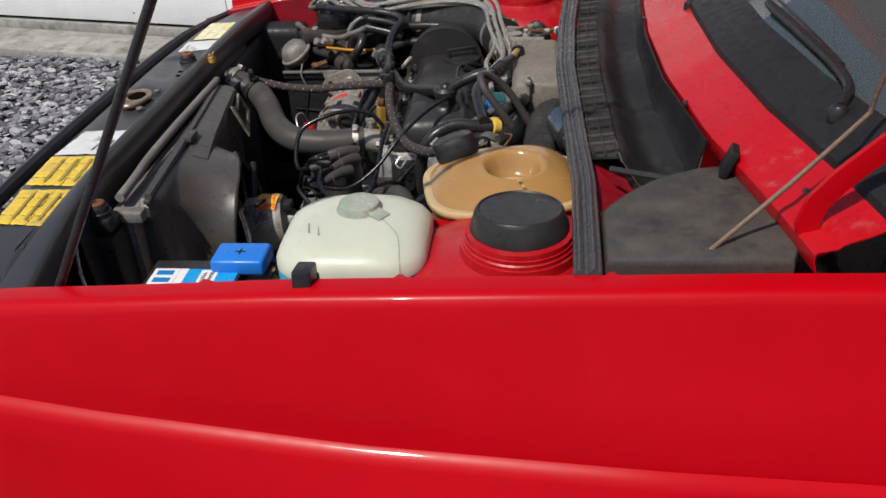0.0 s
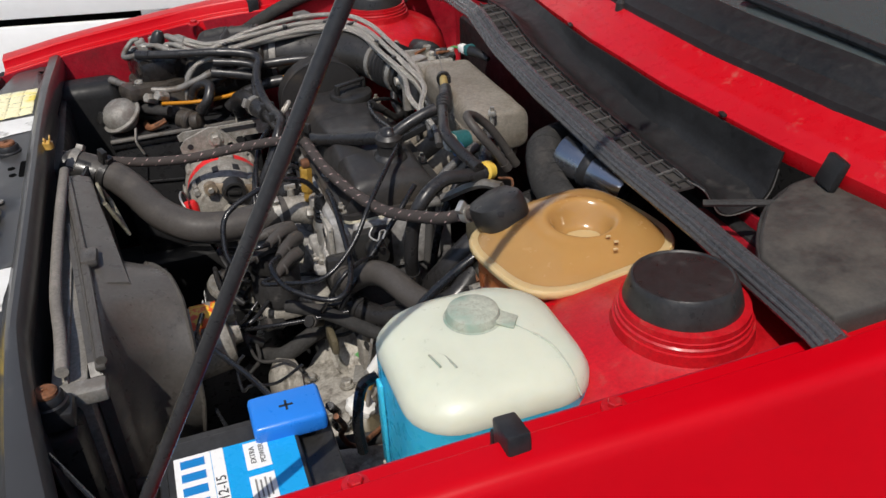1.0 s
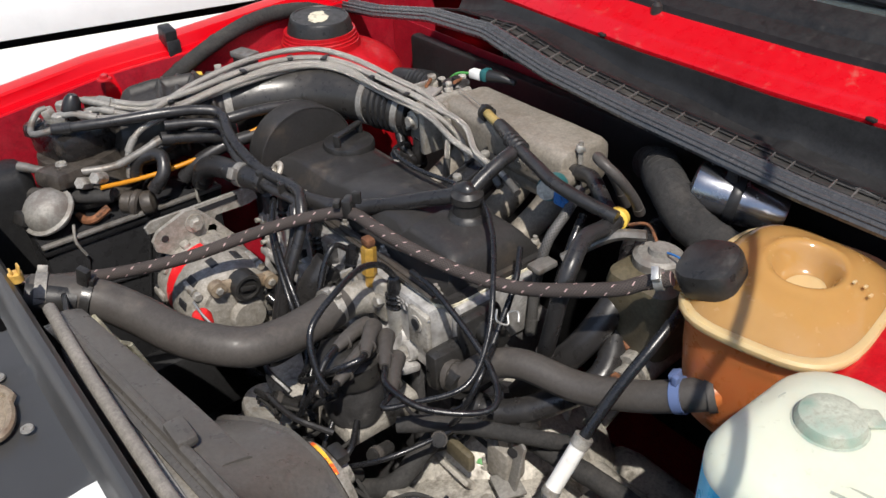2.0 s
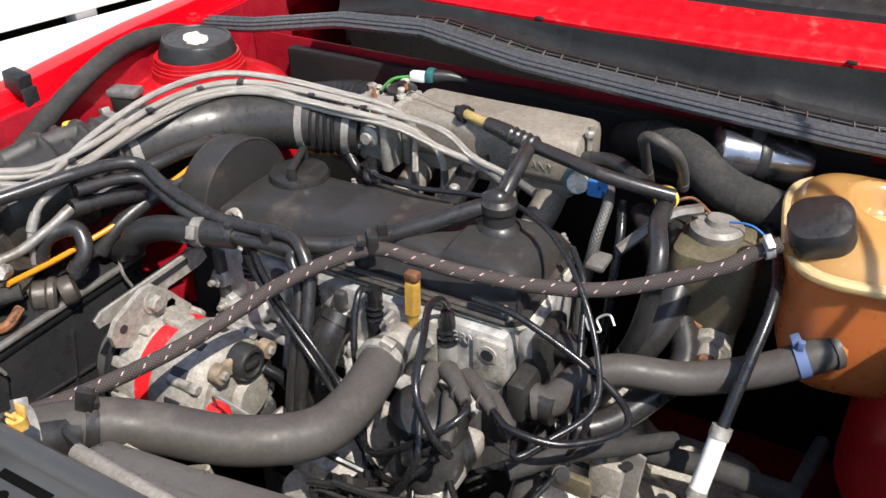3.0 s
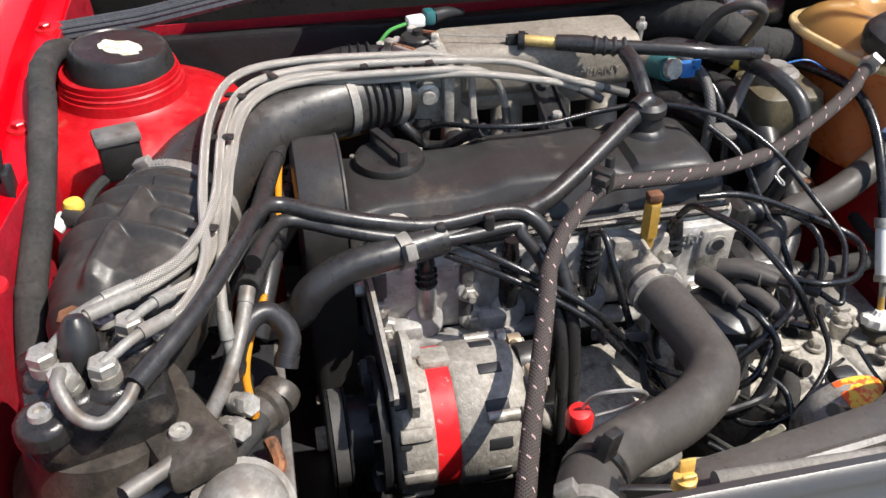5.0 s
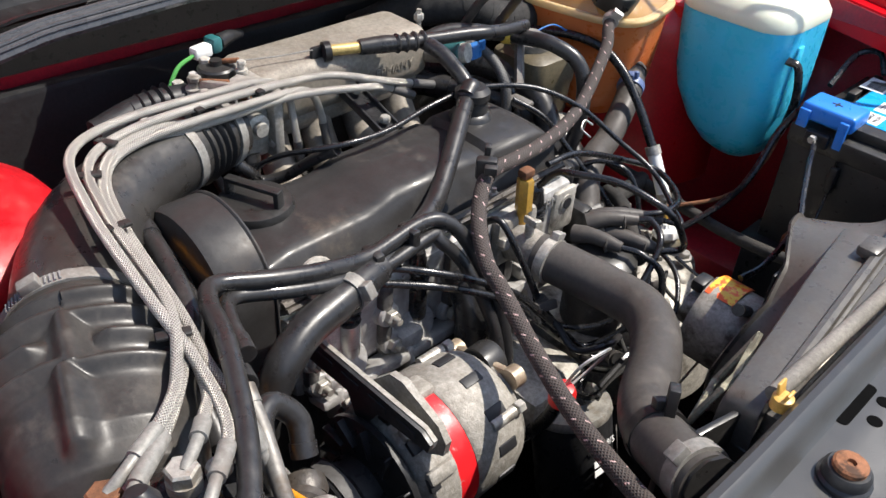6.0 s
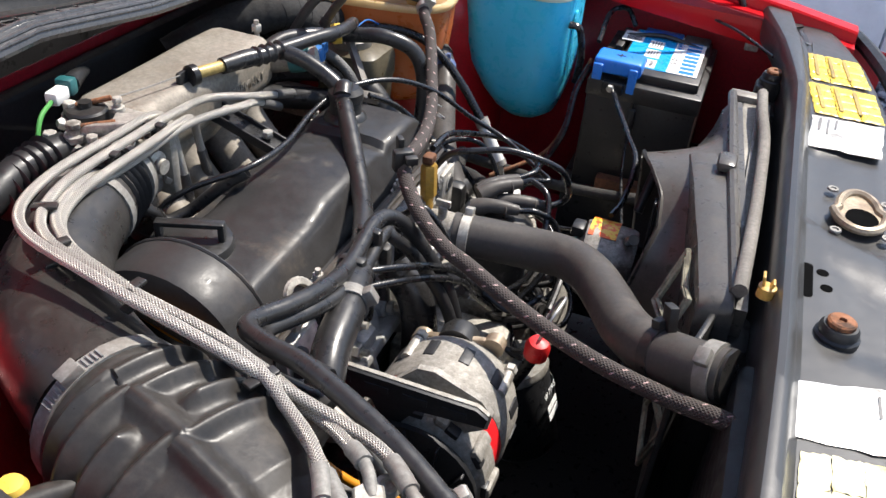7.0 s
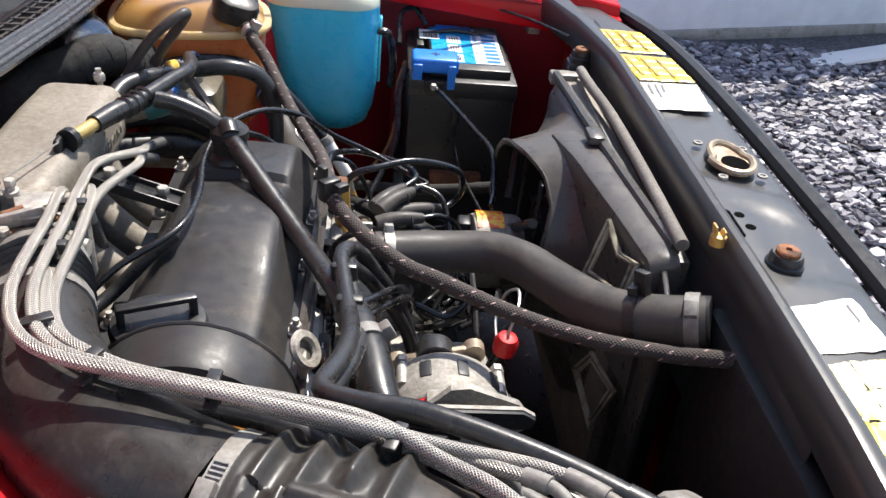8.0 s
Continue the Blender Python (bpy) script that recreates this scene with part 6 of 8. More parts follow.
plug = thing("sensor_plug", "white and teal sensor plug on a green wire", "connector")
part("socket", box((0.080, 0.224, 0.929), (0.013, 0.022, 0.013), 0.003, (0, 0, 10)), M["white"], plug)
part("collar", box((0.083, 0.208, 0.932), (0.018, 0.013, 0.017), 0.004, (0, 0, 10)), M["teal"], plug, "teal locking collar")
part("boot", tube([(0.083, 0.203, 0.932), (0.090, 0.185, 0.932), (0.098, 0.165, 0.928)], 0.008, 10, radii=(1.1, 0.9, 0.5)), M["rubber"], plug)
part("wire", tube([(0.077, 0.235, 0.928), (0.070, 0.258, 0.922), (0.062, 0.276, 0.900), (0.058, 0.282, 0.88)], 0.0022, 8), M["greenwire"], plug, "green wire")

# ---- air ducts
duct = thing("intake_duct", "black rubber intake duct with steel clamps", "air duct")
part("hose", tube([(-0.172, 0.478, 0.880), (-0.125, 0.455, 0.884), (-0.080, 0.420, 0.888), (-0.046, 0.365, 0.893), (-0.024, 0.308, 0.892), (-0.006, 0.255, 0.887)], 0.042, 24, 8, radii=(1.14, 1.1, 1.0, 0.88, 0.84, 0.80)), M["duct"], duct)
for k, (c, ax, r) in enumerate((((-0.030, 0.322, 0.893), (0.35, -1, 0), 0.0350), ((-0.012, 0.268, 0.889), (0.35, -1, -0.1), 0.0335))):
    part("clamp", clamp_ring(c, ax, r, 0.009, 0.6), M["zinc3"], duct, "dull steel hose clamp")
for k in range(4):
    part("rib", lathe([(0.034, -0.003), (0.0385, 0), (0.034, 0.003)], (-0.024 + 0.0030 * k, 0.308 - 0.0085 * k, 0.892), (0.35, -1, 0), 24), M["rubber"], duct)
bel = thing("idle_hose", "small ribbed black rubber hose at the throttle body", "hose")
part("tube", tube([(0.040, 0.265, 0.905), (0.045, 0.31, 0.905), (0.042, 0.36, 0.895)], 0.015, 12), M["rubber"], bel)
for k in range(7):
    part("rib", lathe([(0.015, -0.003), (0.0195, 0), (0.015, 0.003)], (0.044, 0.284 + 0.0095 * k, 0.905 - 0.0004 * k * k), (0.05, 1, -0.05), 18), M["rubber"], bel)


def build_boot():
    b = thing("air_intake_boot", "ribbed black rubber air intake boot, dusty", "intake boot")
    o = Vector((-0.178, 0.482, 0.877))
    ax = Vector((-0.95, 0.31, 0)).normalized()
    side = Vector((-ax.y, ax.x, 0))
    st = [(0.0, 0.100, 0.100, 0.0), (0.012, 0.108, 0.106, -0.002), (0.03, 0.120, 0.108, -0.004), (0.06, 0.130, 0.110, -0.006), (0.10, 0.134, 0.110, -0.008), (0.13, 0.128, 0.108, -0.012), (0.152, 0.108, 0.096, -0.020), (0.166, 0.080, 0.072, -0.032), (0.172, 0.045, 0.036, -0.044)]

    def ring(s, w, h, dz, grow=0.0):
        e = 2.0 if s < 0.02 else 2.5
        out = []
        for i in range(280):
            a = 2 * math.pi * i / 280
            c, n = math.cos(a), math.sin(a)
            r = 1.0 / (abs(c) ** e + abs(n) ** e) ** (1 / e)
            out.append(o + ax * s + side * (0.5 * (w + grow) * r * c) + Vector((0, 0, dz + 0.5 * (h + grow) * r * n)))
        return out

    sx = [q[0] for q in st]
    rings = []
    for i in range(145):
        s = 0.172 * i / 144
        w, h, dz = (table(sx, [q[j] for q in st], s) for j in (1, 2, 3))
        fade = min(1, max(0, (s - 0.014) / 0.012)) * min(1, max(0, (0.160 - s) / 0.02))
        out = []
        for p in ring(s, w, h, dz, -0.011 * fade):
            x = (p - o).dot(side) + 0.006
            d = (p - o - ax * s - Vector((0, 0, dz)))
            d.normalize()
            se = s - 0.05 * abs(x) + (0.0 if x > 0 else 0.005)     # ribs bow back and are staggered about the spine
            rib = math.exp(-((se - 0.0200) / 0.0052) ** 2)
            for k, rs in enumerate((0.043, 0.0655, 0.088)):
                clear = 1.0 if k != 1 else min(1.0, max(0.0, (abs(x) - 0.011) / 0.010))
                rib = max(rib, clear * math.exp(-((se - rs) / 0.0058) ** 2))
            up = 1.0 if p.z > o.z + dz - 0.2 * h else 0.35
            xo = x if s < 0.088 else x + 0.004
            spine = math.exp(-(xo / 0.0082) ** 2) * min(1.0, max(0.0, (s - 0.036) / 0.006)) * min(1.0, max(0.0, (0.150 - s) / 0.01)) * (1 if p.z > o.z + dz else 0)
            out.append(p + d * fade * up * max(0.0092 * rib, 0.0108 * spine))
        rings.append(out)
    part("shell", loft(rings), M["boot"], b)
    cl = part("clamp", clamp_ring(o + ax * 0.004, ax, 0.0515, 0.011, 2.0), M["zinc3"], b, "wide bright steel hose clamp with a worm screw")
    for k in range(14):
        a = radians(42 + 3.4 * k)
        rr_ = 0.0535
        p0 = o + ax * 0.004 + side * (-rr_ * math.cos(a)) + Vector((0, 0, rr_ * math.sin(a)))
        part("thread_slot", box(p0, (0.008, 0.0012, 0.0012), 0.0, (0, 0, math.degrees(math.atan2(ax.y, ax.x)))), M["ink_grey"], cl, "", False)
    n0 = Vector((-0.190, 0.572, 0.893))
    part("side_stub", rod_between(Vector((-0.215, 0.535, 0.889)), n0, 0.0085), M["boot"], b)
    side = Vector((0.6, -0.8, 0))
    part("stub_nozzle", rod_between(n0, n0 - side * 0.012 + Vector((0, 0, -0.006)), 0.0075), M["white"], b, "white plastic nozzle")
    part("stub_cap", lathe([(0.0085, 0), (0.009, 0.003), (0.007, 0.007), (0.003, 0.008)], n0 + Vector((0.006, -0.006, 0.004)), (0, 0, 1), 16), M["yellow"], b, "yellow cap")



build_boot()
blkp = thing("relay_plug", "black electrical plug in a grey holder by the strut tower", "connector")
part("holder", box((-0.118, 0.532, 0.905), (0.022, 0.036, 0.040), 0.004, (0, 0, 15)), M["plastic"], blkp)
part("cap", box((-0.118, 0.532, 0.926), (0.026, 0.040, 0.010), 0.003, (0, 0, 15)), M["pipe"], blkp, "dusty grey cap")
part("wire", tube([(-0.125, 0.545, 0.89), (-0.15, 0.56, 0.885), (-0.19, 0.567, 0.875), (-0.26, 0.57, 0.85)], 0.005, 8), M["cloth"], blkp)

# ---- air filter box and fuel distributor
ab = thing("air_filter_box", "black plastic air filter box with clips", "air box")
part("lower_box", box((-0.365, 0.495, 0.66), (0.245, 0.155, 0.24), 0.008), M["box_black"], ab)
part("lid", box((-0.365, 0.495, 0.786), (0.252, 0.163, 0.020), 0.006), M["box_black"], ab)
part("lid_lip", box((-0.365, 0.414, 0.7935), (0.250, 0.008, 0.006), 0.002), M["pipe"], ab, "dusty lid lip")
for k in range(3):
    part("panel_line", box((-0.455 + 0.085 * k, 0.4165, 0.68), (0.004, 0.004, 0.16), 0.001, (0, 12, 0)), M["box_black"], ab)
part("panel_line", box((-0.365, 0.4165, 0.70), (0.22, 0.004, 0.004), 0.001, (0, 6, 0)), M["box_black"], ab)
for cx_ in (-0.275, -0.445):
    part("spring_clip", tube([(cx_, 0.413, 0.812), (cx_ - 0.004, 0.408, 0.79), (cx_ + 0.004, 0.409, 0.765)], 0.002, 6), M["zinc"], ab, "steel spring clip")
fd = thing("fuel_distributor", "oily alloy fuel distributor with hexagon banjo bolts", "fuel distributor")
part("base", lathe([(0.072, 0), (0.074, 0.008), (0.062, 0.02), (0.056, 0.06)], (-0.385, 0.53, 0.800), (0, 0, 1), 32), M["oily"], fd)
part("metering_head", box((-0.385, 0.532, 0.876), (0.092, 0.092, 0.046), 0.014, (0, 0, 15)), M["oily_black"], fd, "oily black metering head")
part("side_arm", box((-0.415, 0.480, 0.852), (0.085, 0.050, 0.026), 0.010, (0, 8, 25)), M["oily"], fd, "stained brown side arm")
for q, ru in (((-0.351, 0.543, 0.902), 1), ((-0.363, 0.505, 0.902), 0), ((-0.402, 0.518, 0.902), 0), ((-0.385, 0.557, 0.902), 0)):
    part("banjo_bolt", join(lathe([(0.010, 0), (0.010, 0.008)], q, (0, 0, 1), 16), hexnut(Vector(q) + Vector((0, 0, 0.008)), 0.0098, 0.009)), M["rust"] if ru else M["zinc"], fd, "rusty banjo bolt" if ru else "")
part("banjo_bolt", join(lathe([(0.009, 0), (0.009, 0.012)], (-0.404, 0.540, 0.898), (-0.3, 0.05, 1), 16), hexnut((-0.407, 0.5405, 0.908), 0.0095, 0.014, (-0.3, 0.05, 1))), M["zinc"], fd)
for q in ((-0.351, 0.543), (-0.363, 0.505), (-0.402, 0.518), (-0.385, 0.557), (-0.404, 0.540), (-0.425, 0.555)):
    part("boss", lathe([(0.019, -0.012), (0.0185, -0.003), (0.0165, 0.0005), (0.013, 0.0025), (0.001, 0.0025)], (q[0], q[1], 0.8995), (0, 0, 1), 20), M["oily_black"], fd)
part("rubber_cap", lathe([(0.0095, 0), (0.0125, 0.006), (0.0125, 0.020), (0.0105, 0.032), (0.006, 0.038), (0.001, 0.039)], (-0.386, 0.536, 0.898), (0.35, -0.05, 1), 18), M["rubber"], fd)
for q in ((-0.425, 0.478, 0.866), (-0.425, 0.555, 0.902), (-0.365, 0.485, 0.902), (-0.345, 0.525, 0.902)):
    part("screw", join(lathe([(0.008, 0), (0.007, 0.004), (0.004, 0.004), (0.0035, 0.002), (0.0005, 0.002)], q, (0, 0, 1), 14)), M["zinc"], fd)
part("pressure_pipe", tube([(-0.410, 0.541, 0.922), (-0.422, 0.541, 0.920), (-0.436, 0.532, 0.908), (-0.440, 0.518, 0.902), (-0.430, 0.505, 0.905), (-0.418, 0.499, 0.908)], 0.0045, 10), M["pipe"], fd, "bent grey pressure pipe")
# pressure regulator, dome and small valves on the box
wr = thing("warm_up_valve", "stained brass and grey control valve on the air box", "valve")
part("drum", lathe([(0.016, 0), (0.019, 0.003), (0.019, 0.009), (0.016, 0.012), (0.016, 0.024), (0.010, 0.028)], (-0.352, 0.421, 0.804), (-0.6, 0.6, 0.1), 24), M["oily"], wr)
part("bracket", box((-0.365, 0.432, 0.802), (0.005, 0.026, 0.026), 0.002, (0, 0, 30)), M["zinc"], wr)
part("rear_bell", lathe([(0.015, 0), (0.017, 0.006), (0.016, 0.014), (0.009, 0.018)], (-0.351, 0.420, 0.804), (0.75, -0.4, 0.1), 20), M["oily"], wr)
for q, ax in (((-0.385, 0.445, 0.846), (-0.6, -0.5, 0.4)), ((-0.403, 0.452, 0.842), (-0.6, -0.5, 0.4))):
    part("union", join(lathe([(0.008, 0), (0.008, 0.012)], q, ax, 12), hexnut(Vector(q) + Vector(ax).normalized() * 0.010, 0.0088, 0.012, ax)), M["zinc"], wr, "bright hexagon union")
part("lower_union", tube([(-0.395, 0.425, 0.812), (-0.415, 0.420, 0.806), (-0.425, 0.432, 0.802), (-0.428, 0.45, 0.802)], 0.0055, 8), M["rust"], wr, "rusty copper bent pipe")
dome = thing("vacuum_unit", "dull grey metal vacuum dome", "vacuum unit")
part("dome", lathe([(0.034, 0), (0.036, 0.002), (0.036, 0.005), (0.031, 0.007), (0.028, 0.018), (0.019, 0.027), (0.006, 0.030), (0.001, 0.030)], (-0.462, 0.445, 0.822), (-0.45, -0.25, 0.85), 30), M["zinc3"], dome)
part("back_shell", lathe([(0.033, 0), (0.02, 0.016), (0.008, 0.022)], (-0.462, 0.445, 0.822), (0.45, 0.25, -0.85), 24), M["zinc3"], dome)
part("plug", box((-0.492, 0.452, 0.822), (0.020, 0.022, 0.018), 0.003, (0, 30, 20)), M["plastic"], dome)
lamp = thing("headlamp_cover", "black plastic cover on the back of the headlamp", "headlamp cover")
part("shell", box((-0.520, 0.535, 0.700), (0.130, 0.070, 0.330), 0.022, seg=3), M["flap"], lamp)
part("lid", lathe([(0.062, 0), (0.060, 0.010), (0.050, 0.022), (0.020, 0.028), (0.001, 0.029)], (-0.456, 0.520, 0.735), (1, -0.3, 0.1), 32), M["plastic"], lamp, "round black access lid")
part("lid_clip", box((-0.440, 0.520, 0.802), (0.014, 0.020, 0.010), 0.003), M["plastic"], lamp)
# ---------------------------------------------------------------- alternator and belt
def build_alternator():
    b = thing("alternator", "corroded aluminium alternator with a red band", "alternator")
    c = Vector((-0.324, 0.0, 0.730))
    at = lambda y: c + Vector((0, y, 0))
    part("front_bracket", lathe([(0.040, 0), (0.056, 0.002), (0.062, 0.008), (0.063, 0.030), (0.061, 0.034)], at(0.330), (0, -1, 0), 36), M["alloy"], b)
    part("stator", lathe([(0.0605, 0), (0.0605, 0.024)], at(0.298), (0, -1, 0), 36), M["redband"], b, "red painted stator band")
    part("rear_bracket", lathe([(0.061, 0), (0.063, 0.003), (0.062, 0.045), (0.056, 0.060), (0.045, 0.068), (0.020, 0.070)], at(0.276), (0, -1, 0), 36), M["alloy"], b)
    for k in range(10):
        a = 2 * math.pi * k / 10
        part("bracket_rib", box(at(0.312) + Vector((0.063 * math.cos(a), 0, 0.063 * math.sin(a))), (0.008, 0.028, 0.012), 0.003, (0, -math.degrees(a), 0)), M["alloy"], b)
    for k in range(4):
        a = radians(50 + 90 * k)
        part("through_bolt", join(rod_between(at(0.252) + Vector((0.061 * math.cos(a), 0, 0.061 * math.sin(a))), at(0.225) + Vector((0.061 * math.cos(a), 0, 0.061 * math.sin(a))), 0.0055), hexnut(at(0.222) + Vector((0.061 * math.cos(a), 0, 0.061 * math.sin(a))), 0.006, 0.008, (0, -1, 0))), M["zinc"], b)
    part("vent_ring", lathe([(0.050, 0), (0.052, 0.004), (0.030, 0.006), (0.028, 0.0)], at(0.214), (0, -1, 0), 30), M["alloy"], b, "vented rear plate")
    for k in range(9):
        a = radians(-150 + 24 * k)
        part("rear_slot", box(at(0.2085) + Vector((0.041 * math.cos(a), 0, 0.041 * math.sin(a))), (0.014, 0.004, 0.0075), 0.002, (0, -math.degrees(a), 0)), M["ink"], b, "dark cooling slot")
    cap = Vector((-0.316, 0.200, 0.770))
    part("brush_holder", join(box(cap + Vector((0, 0.006, 0)), (0.060, 0.008, 0.018), 0.004, (0, 14, 0)), lathe([(0.010, 0), (0.010, 0.012)], cap + Vector((-0.034, 0.010, 0.009)), (0, -1, 0), 14), lathe([(0.010, 0), (0.010, 0.012)], cap + Vector((0.034, 0.010, -0.009)), (0, -1, 0), 14)), M["tan_metal"], b, "tan metal brush holder with two ears")
    part("brush_cap", join(lathe([(0.0185, -0.012), (0.0190, 0.004), (0.0170, 0.009), (0.0135, 0.0095), (0.0125, 0.006), (0.001, 0.006)], cap, (0, -1, 0), 28), box(cap + Vector((0, -0.008, 0)), (0.020, 0.004, 0.006), 0.001, (0, 14, 0))), M["plastic"], b, "round black plastic cap")
    for k in (-1, 1):
        part("ear_screw", hexnut(cap + Vector((0.034 * k, -0.002, -0.009 * k)), 0.005, 0.004, (0, -1, 0)), M["zinc"], b)
    part("bearing_cap", lathe([(0.024, -0.012), (0.024, 0.006), (0.021, 0.010), (0.001, 0.011)], (-0.318, 0.206, 0.724), (0, -1, 0), 26), M["alloy"], b)
    part("rear_lead", tube([(-0.285, 0.208, 0.735), (-0.278, 0.190, 0.720), (-0.275, 0.175, 0.690), (-0.268, 0.165, 0.65)], 0.0065, 10), M["lead"], b, "black charging lead")
    part("fan", lathe([(0.058, 0), (0.060, 0.002), (0.060, 0.007), (0.02, 0.011)], at(0.333), (0, 1, 0), 30), M["darkmetal"], b, "black cooling fan")
    for k in range(12):
        a = 2 * math.pi * k / 12
        part("fan_blade", box(at(0.342) + Vector((0.047 * math.cos(a), 0, 0.047 * math.sin(a))), (0.024, 0.010, 0.002), 0.0005, (0, -math.degrees(a) + 25, 0)), M["darkmetal"], b)
    pc = c + Vector((0.004, 0, -0.012))
    part("pulley", lathe([(0.020, 0), (0.042, 0.001), (0.043, 0.003), (0.034, 0.010), (0.043, 0.017), (0.042, 0.019), (0.020, 0.020)], pc + Vector((0, 0.362, 0)), (0, 1, 0), 36), M["darkmetal"], b, "black grooved pulley")
    part("fan_hub", lathe([(0.050, 0), (0.050, 0.004), (0.034, 0.006), (0.034, 0.026)], pc + Vector((0, 0.338, 0)), (0, 1, 0), 32), M["darkmetal"], b, "black hub behind the pulley")
    part("pulley_nut", hexnut(pc + Vector((0, 0.382, 0)), 0.011, 0.010, (0, 1, 0)), M["zinc"], b)
    out = [(-0.226, 0.806), (-0.230, 0.820), (-0.245, 0.826), (-0.372, 0.826), (-0.382, 0.820), (-0.380, 0.811), (-0.325, 0.806), (-0.312, 0.786), (-0.298, 0.784), (-0.288, 0.803), (-0.240, 0.802)]
    arm = loft([[Vector((x, 0.3262, z)) for x, z in out], [Vector((x, 0.330, z)) for x, z in out]])
    part("adjuster_plate", arm, M["alloy"], b, "triangular alloy adjuster plate with a slot")
    part("plate_shield", loft([[Vector((x, 0.3302, z - 0.001)) for x, z in out], [Vector((x, 0.3335, z - 0.001)) for x, z in out]]), M["rubber"], b, "dark steel backing of the plate")
    for y_ in (0.3258,):
        part("adjuster_slot", box((-0.292, y_, 0.818), (0.075, 0.001, 0.007), 0.0), M["ink"], b, "dark slot", False)
    part("adjuster_bolt", hexnut((-0.302, 0.322, 0.796), 0.008, 0.012, (0, -1, 0)), M["zinc"], b)
    for k in range(4):
        part("shield_slot", box((-0.356 + 0.032 * k, 0.3338, 0.8155), (0.020, 0.001, 0.006), 0.0), M["ink"], b, "dark slot", False)
    for k in range(12):
        a = 2 * math.pi * k / 12 + 0.2
        part("vent", box(at(0.2425) + Vector((0.0605 * math.cos(a), 0, 0.0605 * math.sin(a))), (0.006, 0.020, 0.010), 0.001, (0, -math.degrees(a), 0)), M["ink"], b, "dark cooling slot")
        part("vent", box(at(0.3215) + Vector((0.0615 * math.cos(a + 0.3), 0, 0.0615 * math.sin(a + 0.3))), (0.005, 0.010, 0.012), 0.001, (0, -math.degrees(a + 0.3), 0)), M["ink"], b, "dark cooling slot")
    lug = [(-0.379, 0.792), (-0.381, 0.806), (-0.372, 0.818), (-0.332, 0.833), (-0.318, 0.831), (-0.300, 0.812), (-0.276, 0.778), (-0.300, 0.766), (-0.350, 0.772)]
    part("adjuster_lug", loft([[Vector((x, 0.3100, z)) for x, z in lug], [Vector((x, 0.3160, z)) for x, z in lug]]), M["alloy"], b, "pitted triangular lug")
    part("lug_bolt", join(lathe([(0.0125, 0), (0.0125, 0.002)], (-0.324, 0.3100, 0.813), (0, -1, 0), 20), hexnut((-0.324, 0.308, 0.813), 0.0085, 0.008, (0, -1, 0))), M["zinc"], b)
    part("lug_hole", lathe([(0.0048, 0), (0.0048, 0.0008), (0.0005, 0.0008)], (-0.365, 0.3100, 0.806), (0, -1, 0), 14), M["ink"], b, "dark hole", False)
    part("plate_bolt", hexnut((-0.240, 0.332, 0.815), 0.007, 0.010, (0, 1, 0)), M["zinc"], b)
    part("band_ear", box((-0.315, 0.287, 0.791), (0.024, 0.028, 0.010), 0.004, (0, 8, 0)), M["alloy"], b)
    part("lower_bracket", box((-0.30, 0.27, 0.665), (0.05, 0.13, 0.05), 0.010), M["block"], b)
    belt = thing("drive_belt", "worn grey rubber drive belt on the alternator pulley", "belt")
    pts = []
    r1, low = 0.040, Vector((-0.16, 0, 0.40))
    for i in range(13):
        a = radians(-40 + 18 * i + 10)
        pts.append(pc + Vector((-r1 * math.sin(a), 0.372, r1 * math.cos(a))))
    rings = []
    path = [low + Vector((0.075, 0.372, 0.02))] + pts[::-1] + [low + Vector((-0.07, 0.372, -0.03))]
    for i, q in enumerate(path):
        tdir = (path[min(i + 1, len(path) - 1)] - path[max(i - 1, 0)]).normalized()
        n = tdir.cross(Vector((0, 1, 0))).normalized()
        rings.append([q + Vector((0, dy, 0)) + n * dn for dy, dn in ((-0.0055, 0.004), (0.0055, 0.004), (0.004, -0.004), (-0.004, -0.004))])
    part("band", loft(rings), M["belt"], belt)


build_alternator()

# ---------------------------------------------------------------- gearbox, clutch, steering and odd castings
gbx = thing("gearbox", "grimy aluminium gearbox housing", "gearbox")
part("bell_housing", lathe([(0.155, 0), (0.158, 0.02), (0.150, 0.05), (0.120, 0.10), (0.100, 0.115)], (-0.14, -0.062, 0.53), (0, -1, 0), 40), M["gearbox"], gbx)
part("case", join(box((-0.165, -0.235, 0.535), (0.20, 0.17, 0.16), 0.03, seg=3), box((-0.10, -0.21, 0.47), (0.24, 0.16, 0.2), 0.04, seg=3)), M["gearbox"], gbx)
for k in range(7):
    a = radians(30 + 20 * k)
    part("rib", box((-0.14 + 0.12 * math.cos(a), -0.105, 0.53 + 0.12 * math.sin(a)), (0.09, 0.07, 0.006), 0.002, (0, -math.degrees(a), 0)), M["gearbox"], gbx)
for k in range(6):
    a = radians(25 + 26 * k)
    part("bolt", hexnut((-0.14 + 0.148 * math.cos(a), -0.068, 0.53 + 0.148 * math.sin(a)), 0.008, 0.010, (0, -1, 0)), M["zinc"], gbx)
part("green_bung", join(lathe([(0.0185, 0), (0.0185, 0.005), (0.013, 0.007), (0.009, 0.004), (0.001, 0.004)], (-0.199, -0.112, 0.6530), (-0.2, -0.1, 1), 24), box((-0.199, -0.125, 0.6560), (0.010, 0.014, 0.005), 0.002)), M["green"], gbx, "green plastic timing bung")
part("bung_seat", lathe([(0.040, 0), (0.034, 0.018), (0.026, 0.033), (0.022, 0.036)], (-0.192, -0.108, 0.618), (-0.2, -0.1, 1), 24), M["gearbox"], gbx)
